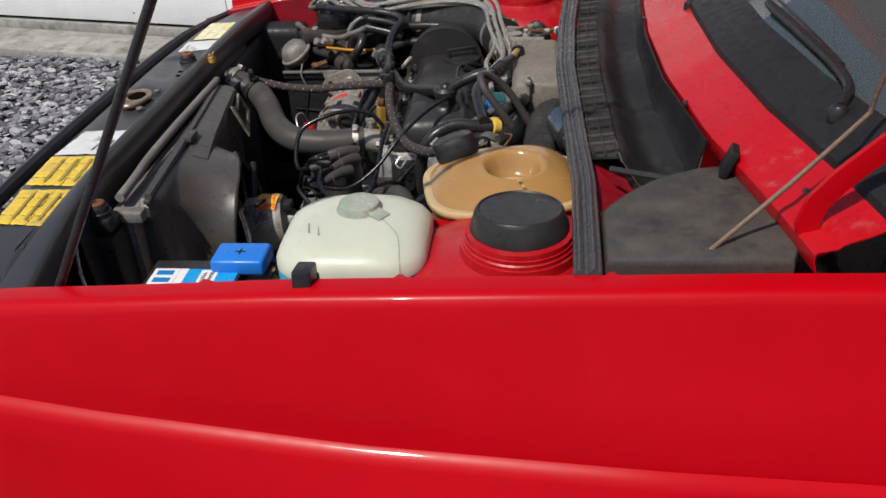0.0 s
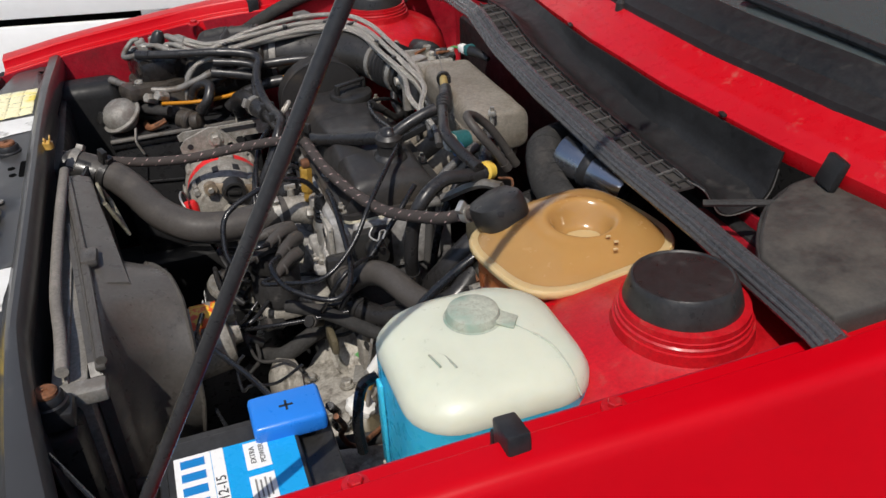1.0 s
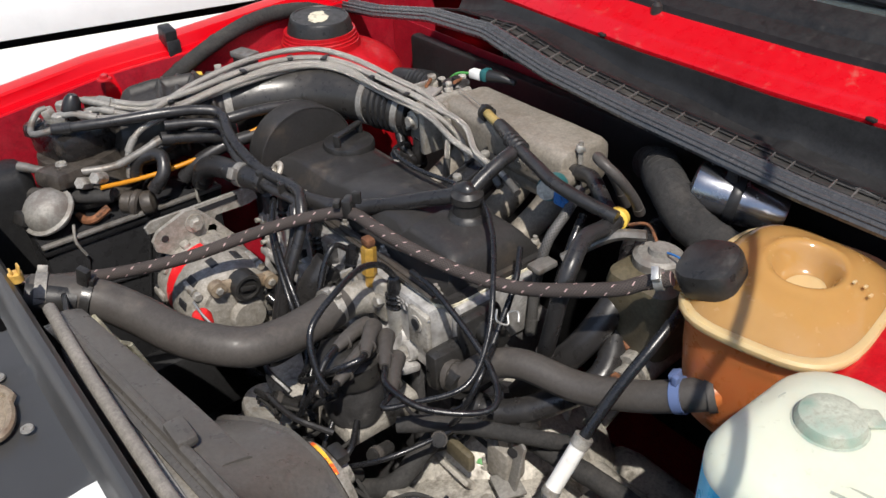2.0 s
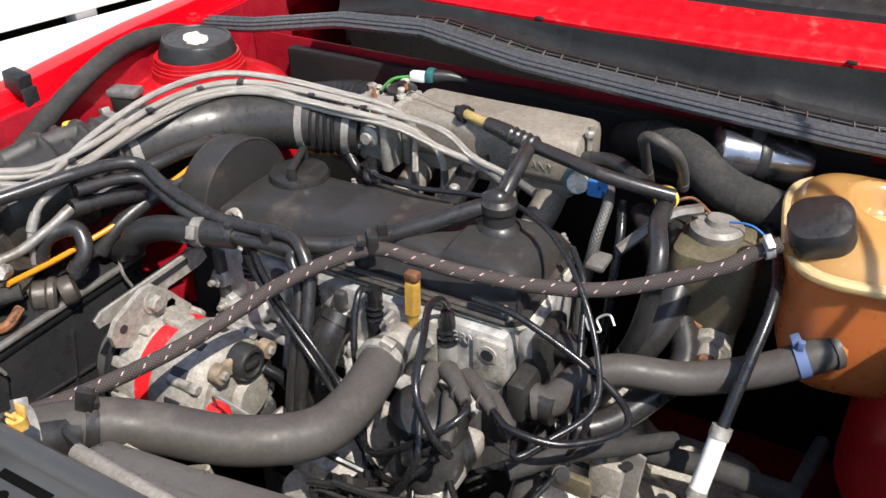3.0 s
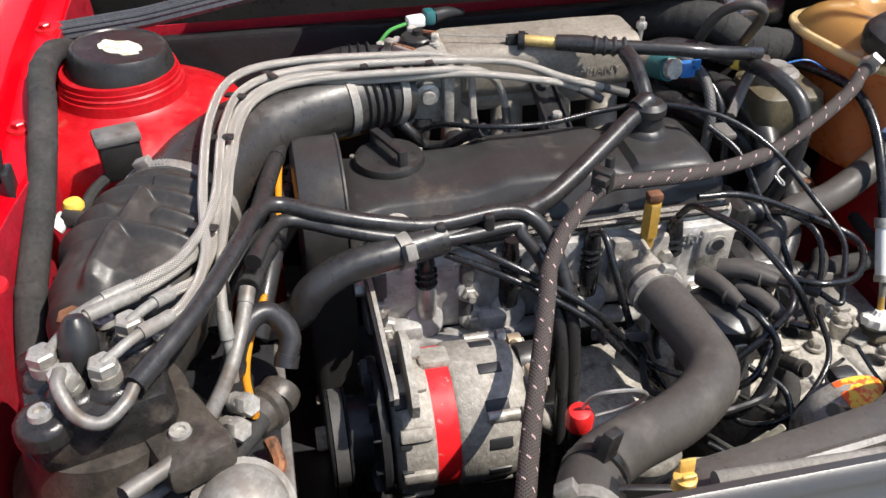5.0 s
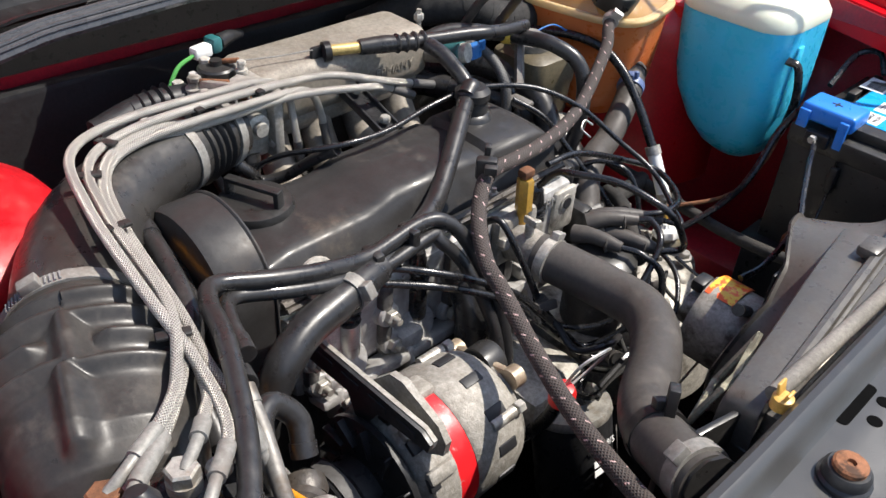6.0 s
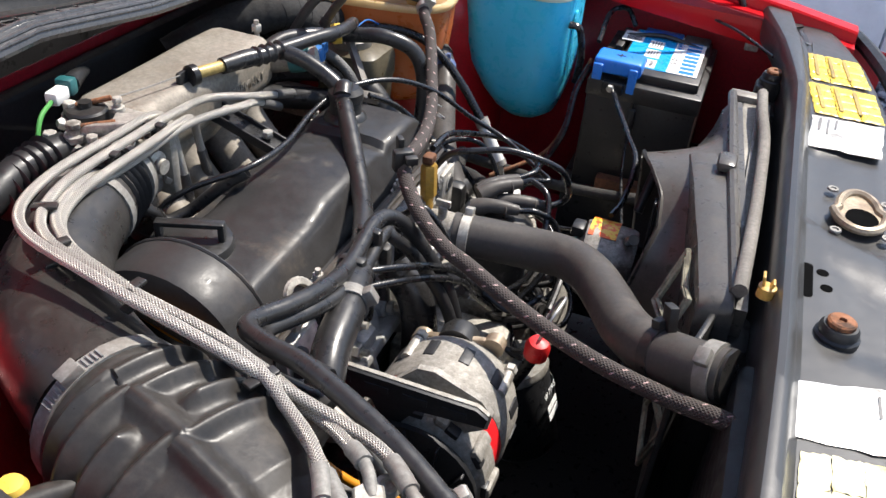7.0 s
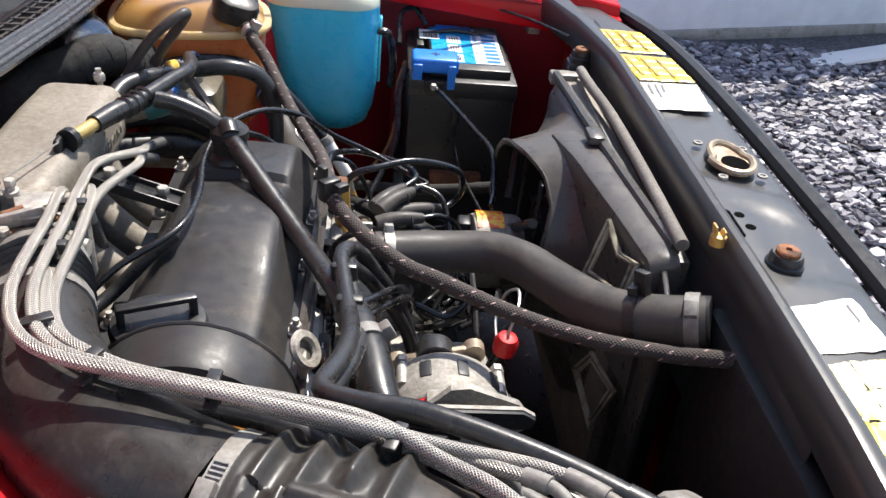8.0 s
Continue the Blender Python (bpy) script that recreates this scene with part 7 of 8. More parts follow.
part("selector_post", rod_between((-0.19, -0.235, 0.60), (-0.19, -0.235, 0.645), 0.014), M["gearbox"], gbx)
part("selector_lever", box((-0.165, -0.232, 0.645), (0.06, 0.018, 0.012), 0.004), M["zinc3"], gbx)
part("mount", join(box((-0.20, -0.15, 0.675), (0.03, 0.035, 0.05), 0.006), hexnut((-0.20, -0.15, 0.70), 0.010, 0.012)), M["alloy"], gbx, "bright alloy mount")
part("breather_tag", box((-0.245, -0.128, 0.695), (0.010, 0.04, 0.024), 0.004), M["cream"], gbx, "yellowed plastic tag")
part("drive_cup", lathe([(0.03, 0), (0.034, 0.02), (0.02, 0.03)], (-0.30, -0.11, 0.63), (-1, -0.2, 0.2), 20), M["gearbox"], gbx)

cl = thing("clutch_cable", "black clutch cable with a white plastic adjuster tube", "clutch cable")
p0, p1, p2 = Vector((-0.236, -0.246, 0.652)), Vector((-0.222, -0.238, 0.714)), Vector((-0.186, -0.244, 0.771))
part("inner_wire", rod_between(p0, p1, 0.0035), M["zinc3"], cl, "greasy steel end rod")
part("adjuster", tube([p1, p1.lerp(p2, 0.9)], 0.0085, 14, 4), M["white"], cl, "white plastic adjuster tube")
part("collar", lathe([(0.0098, -0.005), (0.0098, 0.006)], p1.lerp(p2, 0.93), p2 - p1, 14), M["zinc"], cl)
part("collar", lathe([(0.0095, -0.004), (0.0095, 0.004)], p1.lerp(p2, 0.04), p2 - p1, 14), M["zinc"], cl)
part("sleeve", tube([p2, (-0.150, -0.250, 0.815), (-0.110, -0.255, 0.850), (-0.070, -0.252, 0.868), (-0.01, -0.235, 0.87), (0.10, -0.20, 0.85), (0.2, -0.18, 0.84)], 0.0058, 12), M["lead"], cl)
part("cone", lathe([(0.020, -0.006), (0.021, -0.002), (0.018, 0.003), (0.009, 0.010), (0.006, 0.014)], p0, (0.1, 0.0, 1), 24, lambda a: 1 + 0.06 * math.cos(8 * a)), M["cream"], cl, "greasy cream plastic cone")

# ignition distributor with its leads
di = thing("distributor", "black ignition distributor cap with rubber lead boots", "distributor")
part("body", lathe([(0.030, 0), (0.034, 0.01), (0.034, 0.06), (0.030, 0.065)], (-0.292, 0.002, 0.690), (0, 0, 1), 24), M["block"], di)
part("cap", lathe([(0.038, 0), (0.039, 0.006), (0.036, 0.024), (0.026, 0.032), (0.010, 0.034)], (-0.292, 0.002, 0.752), (0, 0, 1), 30), M["plastic"], di, "black plastic cap")
part("spring_clip", box((-0.331, 0.002, 0.75), (0.003, 0.012, 0.03), 0.001), M["zinc"], di)
part("clamp_base", box((-0.27, 0.01, 0.68), (0.10, 0.07, 0.03), 0.008), M["gearbox"], di)
boots = [((-0.260, 0.012, 0.792), (-0.309, -0.002, 0.795)), ((-0.262, -0.004, 0.800), (-0.298, -0.042, 0.806)), ((-0.280, -0.018, 0.788), (-0.333, -0.040, 0.786)), ((-0.257, -0.020, 0.794), (-0.289, -0.064, 0.798)), ((-0.264, -0.048, 0.786), (-0.300, -0.090, 0.786))]
for a, b_ in boots:
    part("lead_boot", tube([a, Vector(a).lerp(Vector(b_), 0.4) + Vector((0, 0, 0.004)), b_], 0.0082, 12, 5, radii=(1.25, 1.2, 1.0, 0.95, 0.7)), M["hose"], di, "grey rubber lead boot")
    part("boot_ring", lathe([(0.0085, -0.0015), (0.0098, 0), (0.0085, 0.0015)], Vector(a).lerp(Vector(b_), 0.72), Vector(b_) - Vector(a), 14), M["hose"], di)
for nm, pts, r, lab in (
        ("coil_lead", [(-0.020, 0.252, 0.838), (-0.050, 0.225, 0.866), (-0.092, 0.185, 0.882), (-0.098, 0.127, 0.882), (-0.092, 0.06, 0.887), (-0.100, 0.006, 0.893), (-0.132, -0.050, 0.890), (-0.168, -0.093, 0.868), (-0.205, -0.127, 0.830), (-0.248, -0.143, 0.803), (-0.296, -0.116, 0.790), (-0.318, -0.100, 0.786), (-0.300, -0.090, 0.786)], 0.0030, "thin black cable looping over the engine"),
        ("plug_lead", [(-0.214, 0.022, 0.832), (-0.232, 0.020, 0.855), (-0.258, 0.017, 0.864), (-0.296, 0.0, 0.865), (-0.342, -0.018, 0.848), (-0.353, -0.038, 0.815), (-0.348, -0.052, 0.792), (-0.333, -0.040, 0.786)], 0.0036, "black ignition lead in a wide loop"),
        ("plug_lead", [(-0.205, 0.0, 0.845), (-0.206, -0.052, 0.840), (-0.212, -0.138, 0.803), (-0.240, -0.172, 0.788), (-0.290, -0.135, 0.792), (-0.304, -0.090, 0.800), (-0.289, -0.064, 0.798)], 0.0036, "black ignition lead looping towards the wing"),
        ("plug_lead", [(-0.217, 0.110, 0.825), (-0.240, 0.108, 0.838), (-0.266, 0.100, 0.800), (-0.290, 0.080, 0.740), (-0.330, 0.050, 0.700), (-0.365, 0.010, 0.712), (-0.352, -0.020, 0.770), (-0.330, -0.012, 0.792), (-0.309, -0.002, 0.795)], 0.0036, "black ignition lead drooping below the hose"),
        ("plug_lead", [(-0.232, 0.250, 0.850), (-0.258, 0.215, 0.842), (-0.275, 0.180, 0.826), (-0.287, 0.135, 0.795), (-0.292, 0.104, 0.762), (-0.31, 0.07, 0.73), (-0.34, 0.03, 0.745), (-0.335, -0.030, 0.795), (-0.312, -0.048, 0.808), (-0.298, -0.042, 0.806)], 0.0036, "black ignition lead along the head"),
        ("plug_lead", [(-0.235, 0.258, 0.838), (-0.262, 0.215, 0.829), (-0.280, 0.176, 0.812), (-0.293, 0.132, 0.782), (-0.298, 0.105, 0.75), (-0.32, 0.05, 0.70), (-0.35, 0.0, 0.735), (-0.33, -0.03, 0.76)], 0.0036, "black ignition lead along the head"),
        ("sensor_wire", [(-0.31, 0.01, 0.70), (-0.345, -0.01, 0.675), (-0.36, -0.05, 0.69), (-0.33, -0.10, 0.72), (-0.28, -0.12, 0.73), (-0.22, -0.13, 0.735)], 0.003, "black sensor wire below the distributor"),
        ("sensor_wire", [(-0.36, 0.03, 0.67), (-0.382, 0.0, 0.665), (-0.376, -0.04, 0.68), (-0.34, -0.055, 0.70), (-0.31, -0.03, 0.71)], 0.0034, "black wire with worn white print"),
        ("sensor_wire", [(-0.168, -0.098, 0.788), (-0.195, -0.12, 0.80), (-0.225, -0.135, 0.79), (-0.25, -0.13, 0.75), (-0.26, -0.10, 0.71)], 0.003, "black sensor wire by the coolant flange"),
        ("sensor_wire", [(-0.10, -0.06, 0.86), (-0.13, -0.085, 0.84), (-0.17, -0.10, 0.80), (-0.21, -0.115, 0.76), (-0.24, -0.12, 0.71)], 0.0035, "black taped wire beside the head")):
    solo(nm, tube(pts, r, 10), M["lead"], lab, "cable", "engine cables")
# spark plug boots with steel shields
for k, (yb, lean) in enumerate(((0.272, 0), (0.190, 0), (0.108, 0), (0.023, 0))):
    pb = thing("plug_boot", "black spark plug boot with a steel shield", "plug boot", "plug boots")
    a, b_ = Vector((-0.214, yb, 0.752)), Vector((-0.214, yb, 0.828))
    part("shield", lathe([(0.0098, 0), (0.0102, 0.004), (0.0102, 0.034), (0.0095, 0.036)], a, b_ - a, 14), M["steel"] if k in (0, 3) else M["lead"], pb)
    part("boot", tube([a.lerp(b_, 0.42), a.lerp(b_, 0.8), b_], 0.0092, 12, 5, radii=(1.0, 0.95, 0.7)), M["lead"], pb)
    for q in range(3):
        part("ring", lathe([(0.0105, -0.0015), (0.0112, 0), (0.0105, 0.0015)], a.lerp(b_, 0.52 + 0.1 * q), b_ - a, 14), M["lead"], pb)

# thermostat housing and brass sender
th = thing("thermostat_housing", "aluminium thermostat housing with a brass temperature sender", "thermostat housing")
part("neck", tube([(-0.212, 0.062, 0.782), (-0.240, 0.064, 0.790), (-0.268, 0.067, 0.791)], 0.020, 18), M["alloy"], th)
part("flange", box((-0.218, 0.060, 0.790), (0.014, 0.060, 0.055), 0.008), M["alloy"], th)
for yy in (0.036, 0.086):
    part("flange_bolt", hexnut((-0.224, yy, 0.795), 0.007, 0.009, (-1, 0, 0.2)), M["zinc"], th)
part("sender", join(lathe([(0.0088, 0), (0.0088, 0.034), (0.0075, 0.036)], (-0.224, 0.056, 0.822), (0.05, 0, 1), 6), lathe([(0.006, 0), (0.006, 0.016)], (-0.224, 0.056, 0.806), (0.05, 0, 1), 12)), M["brass"], th, "yellow brass hexagon sender")
part("sender_plug", join(box((-0.222, 0.056, 0.864), (0.012, 0.015, 0.010), 0.003)), M["rust"], th, "rusty brown sender plug")
part("bleed_screw", join(rod_between((-0.246, 0.07, 0.808), (-0.246, 0.07, 0.822), 0.005), box((-0.246, 0.07, 0.825), (0.016, 0.004, 0.008), 0.001)), M["zinc"], th)

# dipstick and oil filter
ds = thing("dipstick", "red-topped oil dipstick with a wire loop", "dipstick")
part("knob", lathe([(0.007, -0.012), (0.0115, -0.008), (0.012, 0.004), (0.009, 0.010), (0.003, 0.012)], (-0.384, 0.177, 0.766), (-0.1, 0.1, 1), 18), M["redplastic"], ds, "round red knob")
part("tube", tube([(-0.382, 0.176, 0.756), (-0.36, 0.168, 0.70), (-0.30, 0.15, 0.60), (-0.25, 0.14, 0.54)], 0.0065, 10), M["lead"], ds)
part("loop", tube([(-0.384, 0.177, 0.776), (-0.392, 0.168, 0.800), (-0.396, 0.140, 0.803), (-0.388, 0.122, 0.785), (-0.380, 0.132, 0.765), (-0.378, 0.16, 0.758)], 0.0016, 6), M["steel"], ds, "steel wire loop")
of = thing("oil_filter", "black oil filter canister with worn white print", "oil filter")
fa, fb = Vector((-0.345, 0.095, 0.665)), Vector((-0.375, 0.100, 0.560))
part("canister", lathe([(0.030, 0), (0.040, 0.004), (0.0415, 0.012), (0.0415, 0.098), (0.036, 0.106), (0.01, 0.108)], fa, fb - fa, 32), M["darkmetal"], of)
part("end_ring", lathe([(0.041, -0.006), (0.0425, 0), (0.041, 0.004)], fa + (fb - fa) * 0.02, fb - fa, 32), M["zinc"], of)
mm = frame_at(fa.lerp(fb, 0.35) + Vector((-0.042, 0.004, 0.010)), (0.1, -1, -0.15), (-1, 0, 0.35))
part("print", turned(text_bm("W 719/5", 0.010, 0.0002), mm @ Matrix.Translation((0, 0.012, 0))), M["label_white"], of, "white printed type code", False)
for q in range(2):
    part("print_block", turned(box((0, -0.004 - 0.010 * q, 0), (0.030, 0.007, 0.0005), 0.0), mm), M["label_white"], of, "white block of print", False)
part("side_panel", turned(box((0.032, -0.004, -0.008), (0.012, 0.036, 0.0006), 0.0, (0, 35, 0)), mm), M["pipe"], of, "grey printed panel", False)
solo("filter_housing", join(box((-0.28, 0.10, 0.66), (0.12, 0.09, 0.06), 0.015), rod_between((-0.30, 0.16, 0.66), (-0.30, 0.19, 0.69), 0.012)), M["gearbox"], "grimy oil filter flange on the block", "flange")

# steering / brake parts at the bulkhead
rs = thing("fluid_reservoir", "yellowed plastic brake fluid reservoir with a screw cap", "fluid reservoir")
part("bottle", loft([[Vector((-0.022 + x * f, -0.188 + y * f, z)) for x, y in rrect(0, 0, 0.088, 0.085, 0.018, 5)] for z, f in ((0.775, 0.86), (0.785, 0.93), (0.82, 0.96), (0.825, 1.0), (0.848, 1.0), (0.860, 0.94), (0.866, 0.72))]), M["cream"], rs)
part("cap", lathe([(0.026, 0), (0.027, 0.003), (0.027, 0.012), (0.022, 0.016), (0.012, 0.016), (0.011, 0.022), (0.001, 0.022)], (-0.018, -0.182, 0.863), (0, 0, 1), 28), M["zinc3"], rs, "dull grey cap")
part("level_wire", tube([(-0.018, -0.185, 0.882), (-0.024, -0.215, 0.888), (-0.03, -0.24, 0.876)], 0.0012, 6), M["clipblue"], rs, "blue sensor wire")
part("level_wire", tube([(-0.012, -0.175, 0.882), (0.0, -0.15, 0.89), (-0.01, -0.13, 0.885)], 0.0018, 6), M["rust"], rs, "brown sensor wire")
part("master_cylinder", join(rod_between((-0.075, -0.205, 0.760), (0.14, -0.185, 0.765), 0.022), rod_between((-0.075, -0.205, 0.760), (-0.092, -0.206, 0.760), 0.013)), M["gearbox"], rs, "grimy master cylinder")
part("bleed_nut", hexnut((-0.088, -0.206, 0.760), 0.012, 0.012, (-1, 0, 0)), M["rust"], rs)
part("pipe_union", rod_between((-0.06, -0.190, 0.778), (-0.06, -0.165, 0.792), 0.005), M["rust"], rs)
solo("brake_servo", lathe([(0.05, 0), (0.11, 0.012), (0.118, 0.03), (0.118, 0.06), (0.10, 0.08)], (0.10, -0.19, 0.74), (1, 0, 0), 32), M["darkmetal"], "black brake servo drum on the bulkhead", "brake servo")
can = thing("steel_canister", "shiny steel canister held by a strap under the scuttle", "canister")
ca, cb = Vector((0.070, -0.150, 0.915)), Vector((0.114, -0.243, 0.896))
part("can", lathe([(0.021, 0), (0.026, 0.003), (0.027, 0.008), (0.027, 0.094), (0.024, 0.101), (0.01, 0.103)], ca, cb - ca, 30), M["chrome"], can)
part("strap", lathe([(0.0276, -0.006), (0.0286, -0.004), (0.0286, 0.004), (0.0276, 0.006)], ca.lerp(cb, 0.45), cb - ca, 30), M["darkmetal"], can, "black strap")
part("hanger", box(ca.lerp(cb, 0.45) + Vector((-0.010, 0, 0.032)), (0.006, 0.014, 0.036), 0.002), M["darkmetal"], can)
wh = thing("wrapped_hose", "thick hose wrapped in black cloth tape", "hose")
part("hose", tube([(0.150, -0.030, 0.865), (0.110, -0.075, 0.893), (0.078, -0.102, 0.905), (0.052, -0.132, 0.910), (0.040, -0.172, 0.888), (0.042, -0.225, 0.874), (0.050, -0.28, 0.866)], 0.0225, 16), M["cloth"], wh)
q = smooth_line([(0.150, -0.030, 0.865), (0.110, -0.075, 0.893), (0.078, -0.102, 0.905), (0.052, -0.132, 0.910), (0.040, -0.172, 0.888), (0.042, -0.225, 0.874), (0.050, -0.28, 0.866)], 8)
for k in range(15):
    i = 2 + 3 * k
    if i + 1 < len(q):
        part("tape_turn", lathe([(0.0222, -0.007), (0.0229, -0.004), (0.0228, 0.004), (0.0222, 0.007)], q[i], (q[i + 1] - q[i]) + Vector((0.0012, 0.0006, 0.0012)), 16), M["cloth"], wh)

# ---------------------------------------------------------------- hoses, largest first
def hose(name, pts, r, m, label, n=14, radii=None, group="hoses"):
    """One hose with the swollen cuffs at its ends, where it is pushed over its stubs."""
    b = thing(name, label, "hose", group)
    line = smooth_line(pts, 8)
    part("tube", tube(line, r, n, raw=True, radii=radii), M[m], b)
    if m == "cloth":
        for i in range(3, len(line) - 3, 6):
            part("tape_turn", lathe([(r * 1.0, -0.006), (r * 1.05, -0.003), (r * 1.05, 0.003), (r * 1.0, 0.006)], line[i], line[i + 1] - line[i - 1], 12), M[m], b)
    elif r > 0.0055:
        for end in (line[:4], line[-4:]):
            part("end_cuff", tube(end, r * 1.13, n, raw=True), M[m], b)
    return b


rh = thing("radiator_hose", "thick dusty grey rubber radiator hose in a double bend", "hose", "hoses")
part("hose", tube([(-0.258, 0.067, 0.791), (-0.295, 0.060, 0.790), (-0.338, 0.056, 0.790), (-0.378, 0.061, 0.794), (-0.408, 0.085, 0.799), (-0.432, 0.122, 0.803), (-0.455, 0.170, 0.814), (-0.480, 0.205, 0.826), (-0.512, 0.225, 0.837), (-0.540, 0.236, 0.845)], 0.0222, 24, 8), M["hose"], rh)
part("clamp", clamp_ring((-0.272, 0.066, 0.791), (-1, -0.1, 0), 0.0224, 0.010, 1.2), M["zinc"], rh, "steel hose clamp")
part("clamp", clamp_ring((-0.530, 0.232, 0.843), (-1, 0.4, 0.3), 0.0228, 0.012, 2.2), M["zinc3"], rh, "dirty steel hose clamp")
part("strap", clamp_ring((-0.489, 0.211, 0.829), (-1, 0.7, 0.4), 0.0226, 0.010, 1.5), M["plastic"], rh, "black plastic strap")
part("strap_tail", box((-0.489, 0.204, 0.861), (0.008, 0.014, 0.022), 0.001, (15, 0, 30)), M["plastic"], rh)

sh = thing("overflow_hose", "brown woven-sleeved hose with white flecks across the engine", "hose", "hoses")
part("hose", tube([(-0.088, -0.250, 0.914), (-0.100, -0.228, 0.903), (-0.118, -0.203, 0.890), (-0.155, -0.120, 0.864), (-0.180, -0.055, 0.862), (-0.199, 0.010, 0.868), (-0.208, 0.060, 0.874), (-0.214, 0.104, 0.876), (-0.244, 0.146, 0.863), (-0.283, 0.176, 0.850), (-0.313, 0.188, 0.844), (-0.372, 0.212, 0.831), (-0.437, 0.239, 0.826), (-0.500, 0.263, 0.831), (-0.535, 0.276, 0.838), (-0.556, 0.284, 0.842)], 0.0074, 14, 8), M["sheath"], sh)
part("clamp", clamp_ring((-0.0935, -0.240, 0.910), (-0.5, 0.85, -0.3), 0.0086, 0.008, 1.0), M["steel"], sh, "bright steel clip")
part("hose_clip", join(box((-0.213, 0.106, 0.884), (0.020, 0.012, 0.022), 0.003, (0, 0, 40)), box((-0.206, 0.098, 0.896), (0.006, 0.010, 0.014), 0.001, (0, 0, 40)), box((-0.224, 0.112, 0.889), (0.012, 0.008, 0.008), 0.001, (0, 0, 40))), M["plastic"], sh, "black plastic hose clip")

br = thing("breather_hose", "shiny black crankcase breather hose along the cam cover", "hose", "hoses")
part("hose", tube([(-0.104, 0.017, 0.893), (-0.118, 0.040, 0.889), (-0.137, 0.067, 0.880), (-0.173, 0.120, 0.862), (-0.199, 0.163, 0.853), (-0.226, 0.225, 0.856), (-0.246, 0.280, 0.861)], 0.0095, 14), M["hose_dark"], br)
part("wide_hose", tube([(-0.240, 0.262, 0.860), (-0.254, 0.307, 0.861), (-0.262, 0.350, 0.857), (-0.270, 0.378, 0.845), (-0.270, 0.395, 0.822), (-0.262, 0.425, 0.806)], 0.0145, 14), M["hose_dark"], br)
part("joint", clamp_ring((-0.252, 0.300, 0.861), (-0.3, 1, 0), 0.0147, 0.011, 0.5), M["zinc3"], br, "grey joint band")
part("elbow", tube([(-0.109, 0.019, 0.890), (-0.108, 0.019, 0.898), (-0.108, 0.022, 0.901), (-0.112, 0.032, 0.896)], 0.0105, 12), M["hose_dark"], br)
part("riser", tube([(-0.104, 0.019, 0.898), (-0.085, 0.018, 0.910), (-0.060, 0.018, 0.921), (-0.040, 0.020, 0.926)], 0.0085, 12), M["hose_dark"], br)

ac = thing("throttle_cable", "black throttle cable sleeve with a yellowed ferrule", "cable")
part("sleeve", tube([(-0.026, 0.030, 0.9265), (-0.046, -0.030, 0.927), (-0.054, -0.060, 0.925), (-0.050, -0.100, 0.918), (-0.040, -0.140, 0.910)], 0.0075, 12), M["hose_dark"], ac)
part("boot", tube([(-0.002, 0.085, 0.926), (-0.012, 0.058, 0.926), (-0.024, 0.034, 0.926), (-0.036, 0.0, 0.927)], 0.0085, 12, radii=(1.0, 1.15, 1.0, 0.7)), M["hose_dark"], ac)
for k in range(4):
    part("boot_rib", lathe([(0.0095, -0.0025), (0.0112, 0), (0.0095, 0.0025)], (-0.018 - 0.0035 * k, 0.046 - 0.0095 * k, 0.926), (-0.35, -1, 0), 12), M["hose_dark"], ac)
part("ferrule", tube([(0.008, 0.121, 0.928), (0.002, 0.102, 0.927), (-0.002, 0.085, 0.926)], 0.006, 12), M["brass2"], ac, "yellowed ferrule")

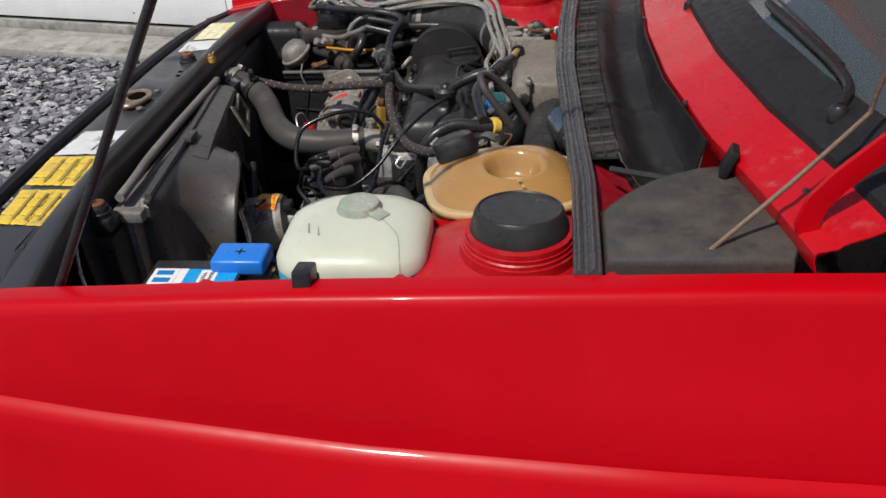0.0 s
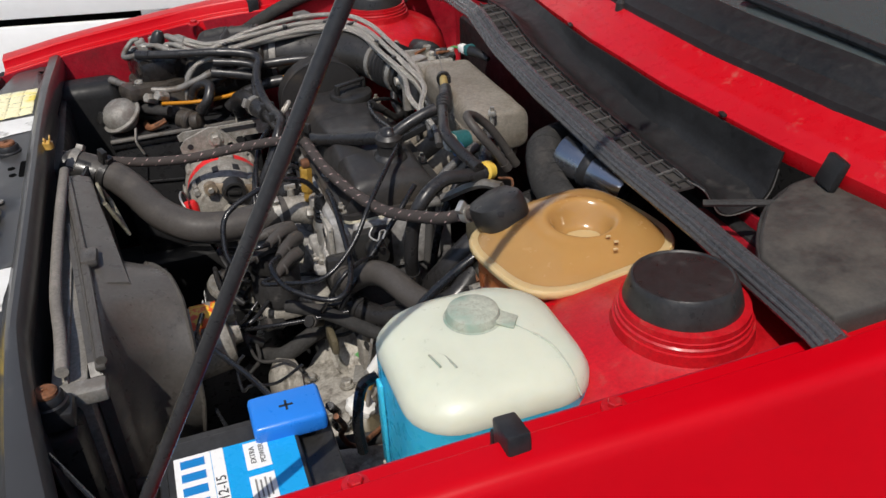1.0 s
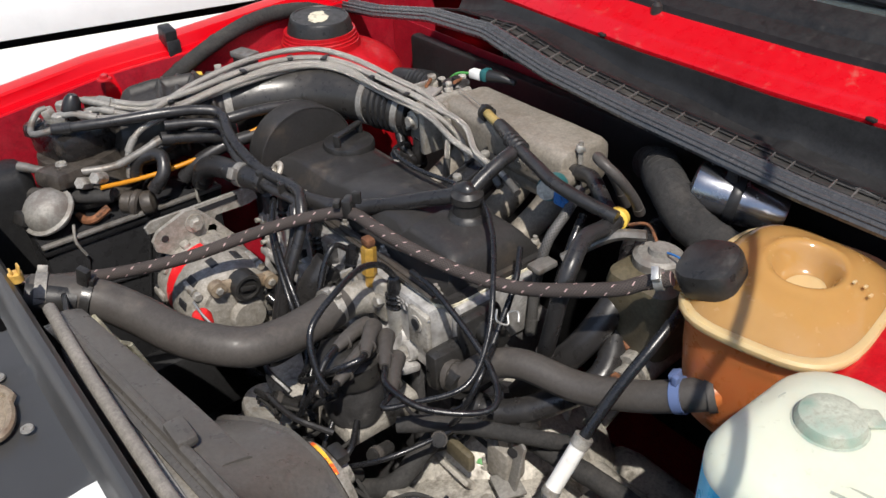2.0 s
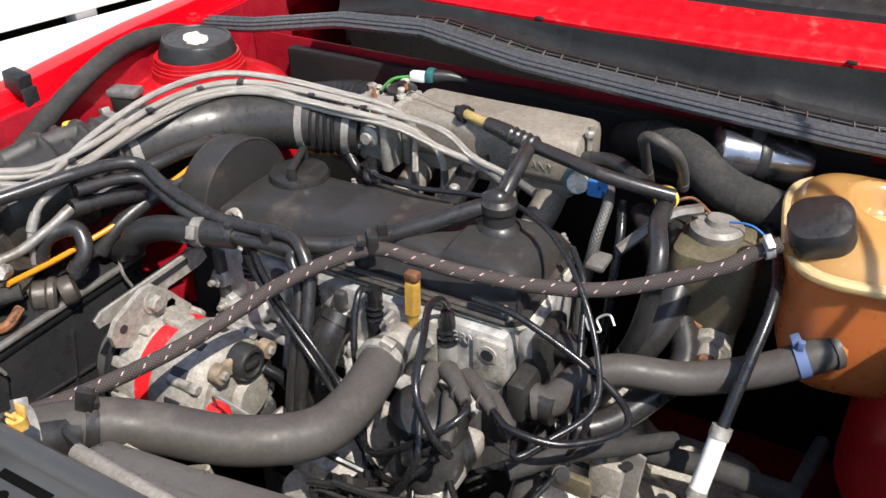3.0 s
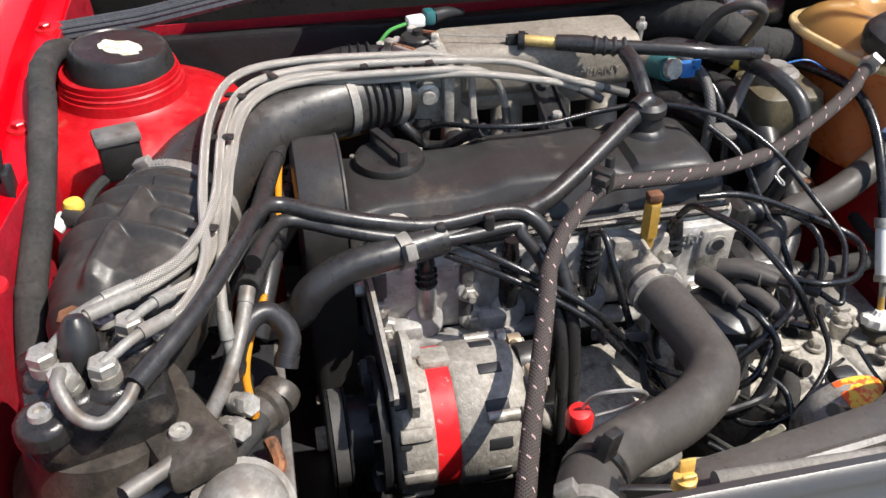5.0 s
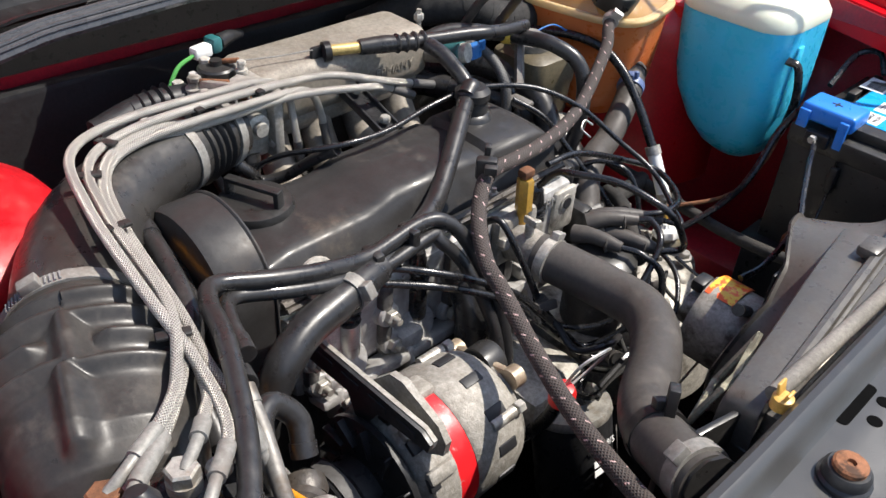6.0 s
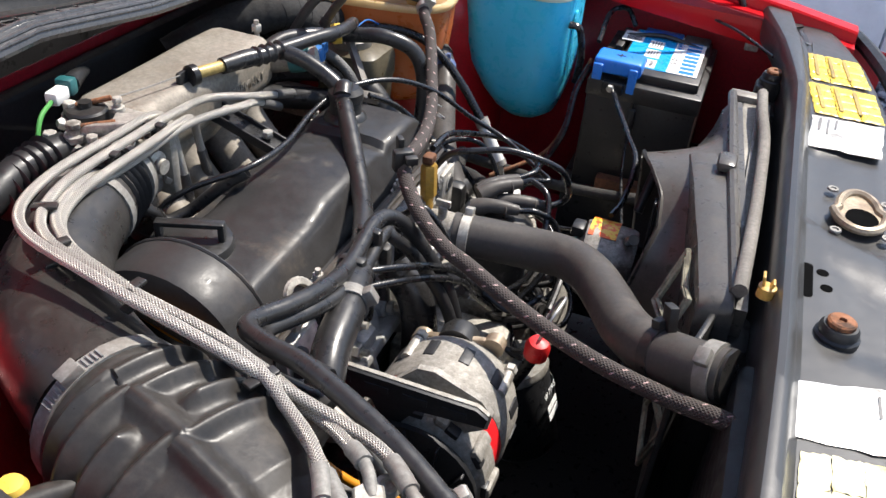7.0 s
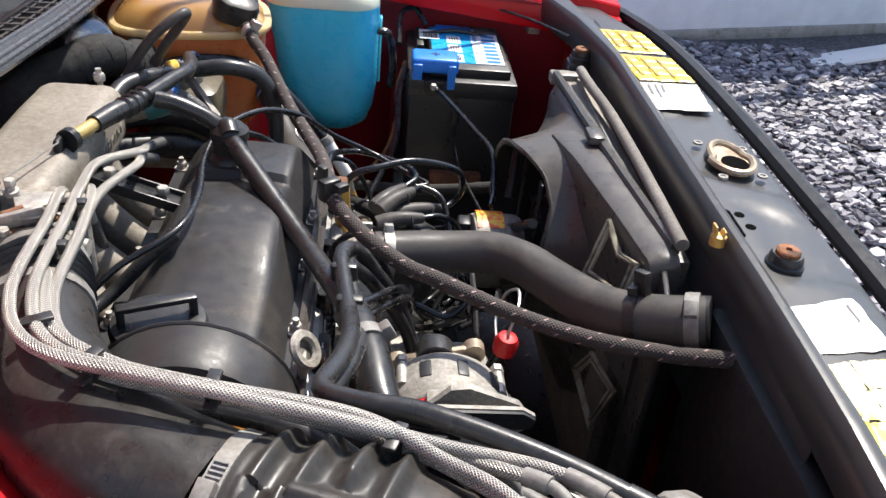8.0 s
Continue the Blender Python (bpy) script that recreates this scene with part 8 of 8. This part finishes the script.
for nm, pts, r, m, lab in (
        ("heater_hose", [(-0.212, -0.070, 0.748), (-0.205, -0.088, 0.752), (-0.186, -0.108, 0.772), (-0.168, -0.140, 0.783), (-0.146, -0.200, 0.780), (-0.124, -0.258, 0.796), (-0.106, -0.298, 0.815), (-0.092, -0.316, 0.822)], 0.0165, "hose", "dusty grey coolant hose to the expansion tank"),
        ("heater_hose", [(-0.160, -0.075, 0.640), (-0.132, -0.092, 0.680), (-0.116, -0.115, 0.718), (-0.094, -0.150, 0.773), (-0.058, -0.160, 0.815), (-0.010, -0.150, 0.836), (0.045, -0.125, 0.838), (0.10, -0.10, 0.82)], 0.0165, "hose_dark", "black heater hose with white print"),
        ("heater_hose", [(-0.205, -0.09, 0.715), (-0.18, -0.13, 0.715), (-0.14, -0.165, 0.735), (-0.09, -0.185, 0.76), (-0.02, -0.14, 0.80), (0.08, -0.08, 0.81)], 0.015, "hose_dark", "black heater hose low in the bay"),
        ("vacuum_hose", [(-0.020, -0.128, 0.896), (-0.052, -0.134, 0.899), (-0.085, -0.138, 0.902), (-0.116, -0.150, 0.888), (-0.131, -0.152, 0.858), (-0.135, -0.145, 0.81), (-0.13, -0.13, 0.76)], 0.0092, "hose_dark", "glossy black vacuum hose"),
        ("vacuum_hose", [(0.030, -0.095, 0.880), (0.0, -0.095, 0.930), (-0.024, -0.098, 0.957), (-0.044, -0.114, 0.969), (-0.038, -0.135, 0.955), (-0.016, -0.140, 0.925), (0.0, -0.138, 0.90)], 0.0056, "hose", "thin grey hose in an upright loop"),
        ("vacuum_hose", [(0.020, -0.020, 0.895), (0.012, -0.055, 0.905), (-0.006, -0.085, 0.905), (-0.020, -0.110, 0.900), (-0.022, -0.128, 0.896)], 0.009, "hose_dark", "black vacuum hose from the plenum end"),
        ("vacuum_hose", [(-0.012, -0.062, 0.900), (-0.045, -0.075, 0.89), (-0.075, -0.075, 0.86), (-0.085, -0.070, 0.80), (-0.09, -0.07, 0.74)], 0.006, "greybraid", "grey braided hose hanging at the head"),
        ("vacuum_hose", [(-0.030, -0.085, 0.885), (-0.058, -0.095, 0.86), (-0.078, -0.098, 0.82), (-0.092, -0.10, 0.76), (-0.095, -0.10, 0.70)], 0.005, "lead", "thin black hose hanging at the head"),
        ("coolant_pipe", [(-0.225, 0.145, 0.79), (-0.25, 0.150, 0.765), (-0.262, 0.158, 0.72), (-0.262, 0.165, 0.64)], 0.0185, "hose_dark", "black coolant hose down the block"),
        ("wire_loom", [(-0.30, 0.605, 0.80), (-0.265, 0.597, 0.862), (-0.190, 0.588, 0.912), (-0.105, 0.590, 0.944), (-0.030, 0.600, 0.952), (0.043, 0.600, 0.942), (0.10, 0.59, 0.915)], 0.012, "cloth", "thick taped wiring loom along the wing"),
        ("wire_loom", [(-0.16, -0.20, 0.71), (-0.20, -0.17, 0.725), (-0.25, -0.12, 0.735), (-0.29, -0.08, 0.73)], 0.009, "cloth", "taped loom under the leads"),
        ("wire_loom", [(-0.365, 0.02, 0.58), (-0.348, -0.03, 0.630), (-0.310, -0.088, 0.658), (-0.262, -0.086, 0.680), (-0.212, -0.082, 0.694), (-0.182, -0.086, 0.697), (-0.174, -0.115, 0.699), (-0.176, -0.160, 0.699), (-0.166, -0.205, 0.692), (-0.155, -0.245, 0.685), (-0.14, -0.32, 0.672)], 0.0115, "cloth", "thick taped wiring loom over the gearbox"),
        ("wire_loom", [(-0.50, -0.30, 0.70), (-0.42, -0.29, 0.685), (-0.30, -0.29, 0.675), (-0.18, -0.31, 0.672), (-0.05, -0.33, 0.67)], 0.008, "cloth", "taped loom along the chassis rail"),
        ("fuel_pipe", [(-0.303, 0.429, 0.882), (-0.335, 0.437, 0.868), (-0.367, 0.448, 0.856), (-0.405, 0.462, 0.856), (-0.440, 0.478, 0.862), (-0.470, 0.51, 0.868)], 0.0058, "pipe", "grey coated fuel pipe"),
        ("fuel_hose", [(-0.225, 0.408, 0.868), (-0.262, 0.418, 0.876), (-0.303, 0.429, 0.882)], 0.0085, "hose_dark", "black fuel hose end"),
        ("fuel_hose", [(-0.12, 0.385, 0.865), (-0.17, 0.398, 0.860), (-0.22, 0.408, 0.855), (-0.262, 0.420, 0.838), (-0.285, 0.43, 0.815)], 0.0095, "hose_dark", "black hose behind the belt cover"),
        ("fuel_hose", [(-0.10, 0.392, 0.885), (-0.16, 0.405, 0.890), (-0.22, 0.42, 0.885), (-0.27, 0.445, 0.868), (-0.31, 0.455, 0.85)], 0.008, "hose_dark", "black hose beside the braided lines"),
        ("control_hose", [(-0.345, 0.448, 0.835), (-0.335, 0.440, 0.858), (-0.318, 0.428, 0.865), (-0.312, 0.414, 0.862), (-0.320, 0.402, 0.845), (-0.335, 0.408, 0.825)], 0.0088, "hose_dark", "black hose bent in a tight arch"),
        ("control_hose", [(-0.385, 0.43, 0.825), (-0.42, 0.455, 0.826), (-0.45, 0.485, 0.828), (-0.475, 0.52, 0.825), (-0.485, 0.56, 0.82)], 0.009, "cloth", "taped wire to the control valve"),
        ("control_hose", [(-0.395, 0.500, 0.842), (-0.42, 0.478, 0.835), (-0.442, 0.500, 0.828), (-0.44, 0.54, 0.83)], 0.006, "pipe", "grey curved fuel pipe"),
        ("throttle_hose", [(-0.030, 0.262, 0.862), (-0.035, 0.248, 0.848), (-0.030, 0.235, 0.832), (-0.045, 0.215, 0.838), (-0.070, 0.198, 0.862), (-0.090, 0.186, 0.878)], 0.006, "hose_dark", "short black hose below the throttle"),
        ("throttle_hose", [(-0.012, 0.235, 0.856), (-0.016, 0.238, 0.835), (-0.010, 0.245, 0.815)], 0.010, "hose_dark", "black elbow hose below the throttle"),
        ("idle_tube", [(-0.395, 0.432, 0.840), (-0.345, 0.438, 0.832), (-0.300, 0.432, 0.834), (-0.255, 0.415, 0.846), (-0.200, 0.402, 0.862), (-0.145, 0.397, 0.874), (-0.112, 0.392, 0.884), (-0.085, 0.384, 0.886), (-0.055, 0.365, 0.875), (-0.020, 0.335, 0.846), (0.0, 0.29, 0.842)], 0.0033, "orange", "thin orange plastic tube")):
    hose(nm, pts, r, m, lab, 12)

# twin vacuum hoses that run together
for off, r in ((Vector((0, 0, 0)), 0.0070), (Vector((-0.006, -0.010, -0.013)), 0.0062)):
    pts = [(-0.418, 0.499, 0.908), (-0.360, 0.463, 0.912), (-0.291, 0.432, 0.915), (-0.247, 0.418, 0.911), (-0.226, 0.400, 0.905), (-0.236, 0.360, 0.896), (-0.241, 0.320, 0.886), (-0.237, 0.270, 0.873), (-0.229, 0.205, 0.873), (-0.236, 0.178, 0.866), (-0.252, 0.160, 0.838), (-0.285, 0.150, 0.780), (-0.305, 0.150, 0.70), (-0.31, 0.15, 0.62)]
    w = Vector((0, 0, 0)) if off.length == 0 else off
    q = [Vector(p) + w * (1.0 if 0 < i < 9 else 0.7) + (Vector((0, 0.018, -0.004)) if off.length and i >= 9 else Vector((0, 0, 0))) for i, p in enumerate(pts)]
    if off.length:
        q = q[2:]
    hose("vacuum_hose", q, r, "hose_dark", "black vacuum hose running in a pair", 12)
for c in ((-0.238, 0.265, 0.866), (-0.232, 0.22, 0.866)):
    solo("cable_clip", box(c, (0.022, 0.010, 0.024), 0.003), M["plastic"], "black plastic clip joining two hoses", "clip", "clips")
cmb = solo("lead_comb", join(box((-0.289, 0.103, 0.758), (0.008, 0.052, 0.010), 0.002, (0, 30, -15)), *[lathe([(0.0055, -0.004), (0.0055, 0.004)], (-0.289 - 0.003 * (k - 1), 0.103 + 0.016 * (k - 1), 0.760), (-0.5, -0.5, -0.7), 10) for k in range(3)]), M["hose"], "grey plastic comb that spaces the ignition leads", "clip")
solo("wire_spring_clip", tube([(-0.172, -0.103, 0.836), (-0.178, -0.110, 0.828), (-0.170, -0.118, 0.824), (-0.164, -0.112, 0.832), (-0.160, -0.122, 0.838), (-0.166, -0.130, 0.832)], 0.0012, 6), M["steel"], "bent steel wire clip on a lead", "clip")
solo("hose_ring", lathe([(0.0095, -0.007), (0.0125, -0.005), (0.0125, 0.005), (0.0095, 0.007)], (-0.024, -0.128, 0.897), (-0.6, -0.3, 0.1), 18), M["yellow"], "yellow plastic ring on a hose", "ring")
bc = thing("spring_hose_clip", "pale blue spring clip on the coolant hose", "hose clip")
part("band", clamp_ring((-0.109, -0.291, 0.812), (0.42, -1, 0.45), 0.0166, 0.010, 1.4), M["clipgrey"], bc)
part("ear", box((-0.116, -0.288, 0.832), (0.006, 0.006, 0.010), 0.001), M["clipgrey"], bc)
solo("hose_print", turned(text_bm("01 FRANCE", 0.010, 0.0002), frame_at((-0.1185, -0.127, 0.7415), (0.35, -0.5, 0.75), (-0.85, -0.1, 0.45))), M["label_white"], "white print on the heater hose", "print", smooth=False)
solo("dog_bone_strap", join(tube([(-0.075, -0.10, 0.855), (-0.040, -0.135, 0.885), (-0.02, -0.165, 0.892)], 0.006, 6), box((-0.09, -0.085, 0.845), (0.03, 0.02, 0.008), 0.003)), M["pipe"], "flat grey strap beside the reservoir", "strap")

# ---------------------------------------------------------------- braided fuel lines
A = [(-0.352, 0.542, 0.916), (-0.346, 0.524, 0.922), (-0.326, 0.494, 0.921), (-0.297, 0.470, 0.918), (-0.247, 0.447, 0.928), (-0.149, 0.437, 0.941), (-0.078, 0.415, 0.942), (-0.046, 0.360, 0.940), (-0.034, 0.265, 0.934), (-0.024, 0.198, 0.925), (-0.018, 0.135, 0.914), (-0.040, 0.085, 0.902), (-0.034, 0.045, 0.886), (-0.040, 0.01, 0.876)]
B = [(-0.365, 0.505, 0.916), (-0.354, 0.490, 0.920), (-0.334, 0.474, 0.914), (-0.312, 0.460, 0.908), (-0.262, 0.447, 0.910), (-0.185, 0.434, 0.922), (-0.093, 0.417, 0.929), (-0.055, 0.372, 0.927), (-0.042, 0.270, 0.920), (-0.034, 0.190, 0.914), (-0.046, 0.119, 0.906), (-0.036, 0.075, 0.890), (-0.040, 0.04, 0.872)]
C = [(-0.403, 0.518, 0.916), (-0.385, 0.498, 0.920), (-0.352, 0.470, 0.914), (-0.300, 0.456, 0.914), (-0.235, 0.455, 0.933), (-0.145, 0.447, 0.949), (-0.070, 0.424, 0.950), (-0.036, 0.366, 0.945), (-0.024, 0.270, 0.937), (-0.014, 0.215, 0.928), (-0.006, 0.183, 0.905), (-0.012, 0.178, 0.86), (-0.018, 0.176, 0.81)]
D = [(-0.352, 0.446, 0.835), (-0.346, 0.446, 0.868), (-0.325, 0.447, 0.893), (-0.292, 0.446, 0.903), (-0.250, 0.440, 0.916), (-0.150, 0.428, 0.931), (-0.085, 0.405, 0.934), (-0.056, 0.356, 0.933), (-0.044, 0.262, 0.927), (-0.030, 0.195, 0.917), (-0.018, 0.162, 0.902), (-0.008, 0.142, 0.868), (-0.016, 0.136, 0.81)]
E_ = [(-0.385, 0.556, 0.914), (-0.366, 0.534, 0.924), (-0.322, 0.488, 0.914), (-0.27, 0.452, 0.912), (-0.20, 0.438, 0.926), (-0.12, 0.425, 0.937), (-0.066, 0.39, 0.937), (-0.045, 0.335, 0.932), (-0.028, 0.298, 0.912), (-0.022, 0.284, 0.866), (-0.006, 0.266, 0.822)]
for pts in (A, B, C, D, E_):
    f = thing("fuel_line", "steel-braided fuel injection line", "fuel line", "braided fuel lines")
    line = smooth_line(pts, 10)
    part("braided_hose", tube(line[14:-8], 0.0040, 12, raw=True), M["steelbraid"], f)
    part("end_pipe", tube(line[:16], 0.0038, 10, raw=True), M["zinc3"], f, "plain steel end pipe")
    part("ferrule", tube(line[11:18], 0.0054, 12, raw=True), M["zinc3"], f)
    part("tail", tube(line[-9:], 0.0050, 10, raw=True), M["greybraid"], f, "worn grey tail")
for c, ax, w in (((-0.270, 0.456, 0.916), (-1, 0.4, -0.3), 0.030), ((-0.168, 0.438, 0.936), (-1, 0.1, 0), 0.026), ((-0.098, 0.425, 0.939), (-1, 0.5, 0), 0.026), ((-0.038, 0.300, 0.932), (-0.1, 1, 0), 0.024), ((-0.030, 0.232, 0.926), (-0.1, 1, 0), 0.024), ((-0.060, 0.392, 0.939), (-0.6, 1, 0), 0.024)):
    m_ = frame_at(c, Vector(ax).cross(Vector((0, 0, 1))), Vector((0, 0, 1)))
    tie = thing("line_clip", "black plastic clip bundling the braided fuel lines", "clip", "fuel line clips")
    part("saddle", turned(box((0, 0, 0.0050), (0.75 * w, 0.008, 0.003), 0.001), m_), M["plastic"], tie)
    part("saddle", turned(box((0, 0, -0.008), (0.75 * w, 0.008, 0.003), 0.001), m_), M["plastic"], tie)
    part("bridge", turned(box((0, 0, -0.002), (0.003, 0.009, 0.016), 0.0005), m_), M["plastic"], tie)
# ---------------------------------------------------------------- small clutter deep in the bay
gtop = thing("gearbox_top_cover", "grimy alloy cover with bolts on top of the gearbox", "cover")
part("casting", lathe([(0.128, 0.52), (0.122, 0.585), (0.110, 0.612), (0.090, 0.629), (0.060, 0.638), (0.030, 0.642), (0.001, 0.643)], (-0.232, -0.165, 0), (0, 0, 1), 48, lambda a: 1 + 0.05 * math.sin(2 * a + 0.6)), M["gearbox"], gtop)
part("step", box((-0.262, -0.215, 0.632), (0.06, 0.05, 0.024), 0.010, (0, 0, 20), seg=3), M["gearbox"], gtop)
for k, (x, y, z) in enumerate(((-0.280, -0.130, 0.638), (-0.205, -0.125, 0.648), (-0.190, -0.205, 0.650), (-0.275, -0.225, 0.655), (-0.240, -0.165, 0.645))):
    part("bolt", join(lathe([(0.0105, 0), (0.010, 0.003)], (x, y, z), (0, 0.05, 1), 16), hexnut((x, y, z + 0.002), 0.0075, 0.008)), M["zinc"], gtop)
kn = thing("clutch_adjuster", "white scalloped plastic adjuster nut on the clutch lever", "adjuster")
part("nut", lathe([(0.010, -0.004), (0.0175, -0.003), (0.0185, 0.002), (0.0175, 0.006), (0.009, 0.009), (0.006, 0.014)], (-0.239, -0.237, 0.668), (0.3, -0.1, 1), 40, lambda a: 1 + 0.06 * math.cos(10 * a)), M["white"], kn, "white scalloped nut")
part("threaded_rod", rod_between((-0.236, -0.238, 0.672), (-0.222, -0.2415, 0.706), 0.0032), M["brass"], kn, "brassy threaded rod")
part("washer", lathe([(0.013, 0), (0.013, 0.003), (0.005, 0.004)], (-0.2405, -0.2365, 0.660), (0.3, -0.1, 1), 20), M["zinc3"], kn)
lever = thing("clutch_lever", "worn steel clutch lever under the cable", "lever")
part("arm", box((-0.232, -0.232, 0.646), (0.020, 0.060, 0.010), 0.004, (0, 6, 30)), M["zinc3"], lever)
part("pivot", join(lathe([(0.012, 0), (0.012, 0.020)], (-0.222, -0.205, 0.640), (0, 0, 1), 16), hexnut((-0.222, -0.205, 0.660), 0.009, 0.008)), M["zinc"], lever)
brk2 = thing("loom_bracket", "bent grey steel bracket with holes beside the gearbox", "bracket")
part("upright", box((-0.205, -0.168, 0.690), (0.004, 0.034, 0.062), 0.001, (0, 10, -20)), M["zinc3"], brk2)
part("foot", box((-0.215, -0.170, 0.660), (0.030, 0.034, 0.004), 0.001, (0, 0, -20)), M["zinc3"], brk2)
part("hole", lathe([(0.006, 0), (0.006, 0.001)], (-0.2085, -0.1695, 0.705), (-1, -0.35, 0.1), 14), M["ink"], brk2, "dark hole")
loomc = thing("loom_collar", "black ribbed plastic collar on the gearbox loom", "collar")
part("collar", lathe([(0.0125, -0.010), (0.0155, -0.008), (0.0155, 0.008), (0.0125, 0.010)], (-0.1765, -0.158, 0.6995), (0.1, -1.0, -0.02), 18, lambda a: 1 + 0.04 * math.cos(10 * a)), M["plastic"], loomc)
part("band", lathe([(0.0160, -0.002), (0.0165, 0), (0.0160, 0.002)], (-0.1765, -0.158, 0.6995), (0.1, -1.0, -0.02), 18), M["plastic"], loomc)

# thin wires that tangle below the distributor and along the block
rnd = random.Random(21)
for k in range(13):
    x0, y0 = rnd.uniform(-0.36, -0.22), rnd.uniform(-0.14, 0.08)
    pts = [Vector((x0, y0, rnd.uniform(0.66, 0.73)))]
    d = rnd.uniform(0, 6.28)
    for q in range(5):
        d += rnd.uniform(-1.2, 1.2)
        p_ = pts[-1] + Vector((0.036 * math.cos(d), 0.036 * math.sin(d), rnd.uniform(-0.016, 0.016)))
        p_.x, p_.y, p_.z = min(-0.21, max(-0.37, p_.x)), min(0.09, max(-0.17, p_.y)), min(0.745, max(0.63, p_.z))
        pts.append(p_)
    solo("engine_wire", tube(pts, rnd.choice((0.0022, 0.0028, 0.0036)), 8), M[rnd.choice(("lead", "cloth", "lead", "hose_dark"))], "thin black wire tangled below the distributor", "wire", "tangled wires")
for k, (a, b_) in enumerate((((-0.300, -0.075, 0.700), (-1, -0.3, 0.4)), ((-0.345, 0.045, 0.700), (-0.7, 0.4, 0.6)), ((-0.255, -0.110, 0.715), (-0.6, -0.6, 0.6)), ((-0.330, -0.060, 0.665), (-0.9, 0.1, 0.5)))):
    c_ = thing("wire_connector", "small black plug joining two wires", "connector", "wire connectors")
    part("body", rod_between(a, Vector(a) + Vector(b_).normalized() * 0.030, 0.0075), M["plastic"], c_)
    part("collar", rod_between(Vector(a) + Vector(b_).normalized() * 0.020, Vector(a) + Vector(b_).normalized() * 0.026, 0.009), M["hose"], c_)

# screw-on castings of the head's front face
hf = thing("head_fittings", "dirty alloy bosses and studs on the cylinder head front", "head fittings")
for k, (y, z) in enumerate(((0.318, 0.775), (0.232, 0.778), (0.228, 0.742), (0.150, 0.778), (0.150, 0.738), (0.312, 0.742), (-0.004, 0.742))):
    part("boss", lathe([(0.013, 0), (0.012, 0.010), (0.010, 0.012)], (-0.212, y, z), (-1, 0, 0.15), 18), M["head"], hf)
    part("stud", join(hexnut((-0.224, y, z + 0.001), 0.0078, 0.007, (-1, 0, 0.15)), rod_between((-0.228, y, z + 0.002), (-0.238, y, z + 0.003), 0.0035)), M["zinc"], hf)
for k in range(4):
    part("exhaust_web", box((-0.228, 0.300 - 0.084 * k, 0.716), (0.030, 0.008, 0.040), 0.003, (0, 18, 0)), M["head"], hf)
part("lower_ledge", box((-0.226, 0.150, 0.728), (0.026, 0.34, 0.010), 0.003, (0, 14, 0)), M["head"], hf, "bright cast ledge")
t_ = turned(text_bm("GERMANY", 0.012, 0.0008), frame_at((-0.2165, 0.235, 0.806), (0, -1, 0), (-1, 0, 0.02)))
part("cast_lettering", t_, M["head"], hf, "raised cast lettering", False)
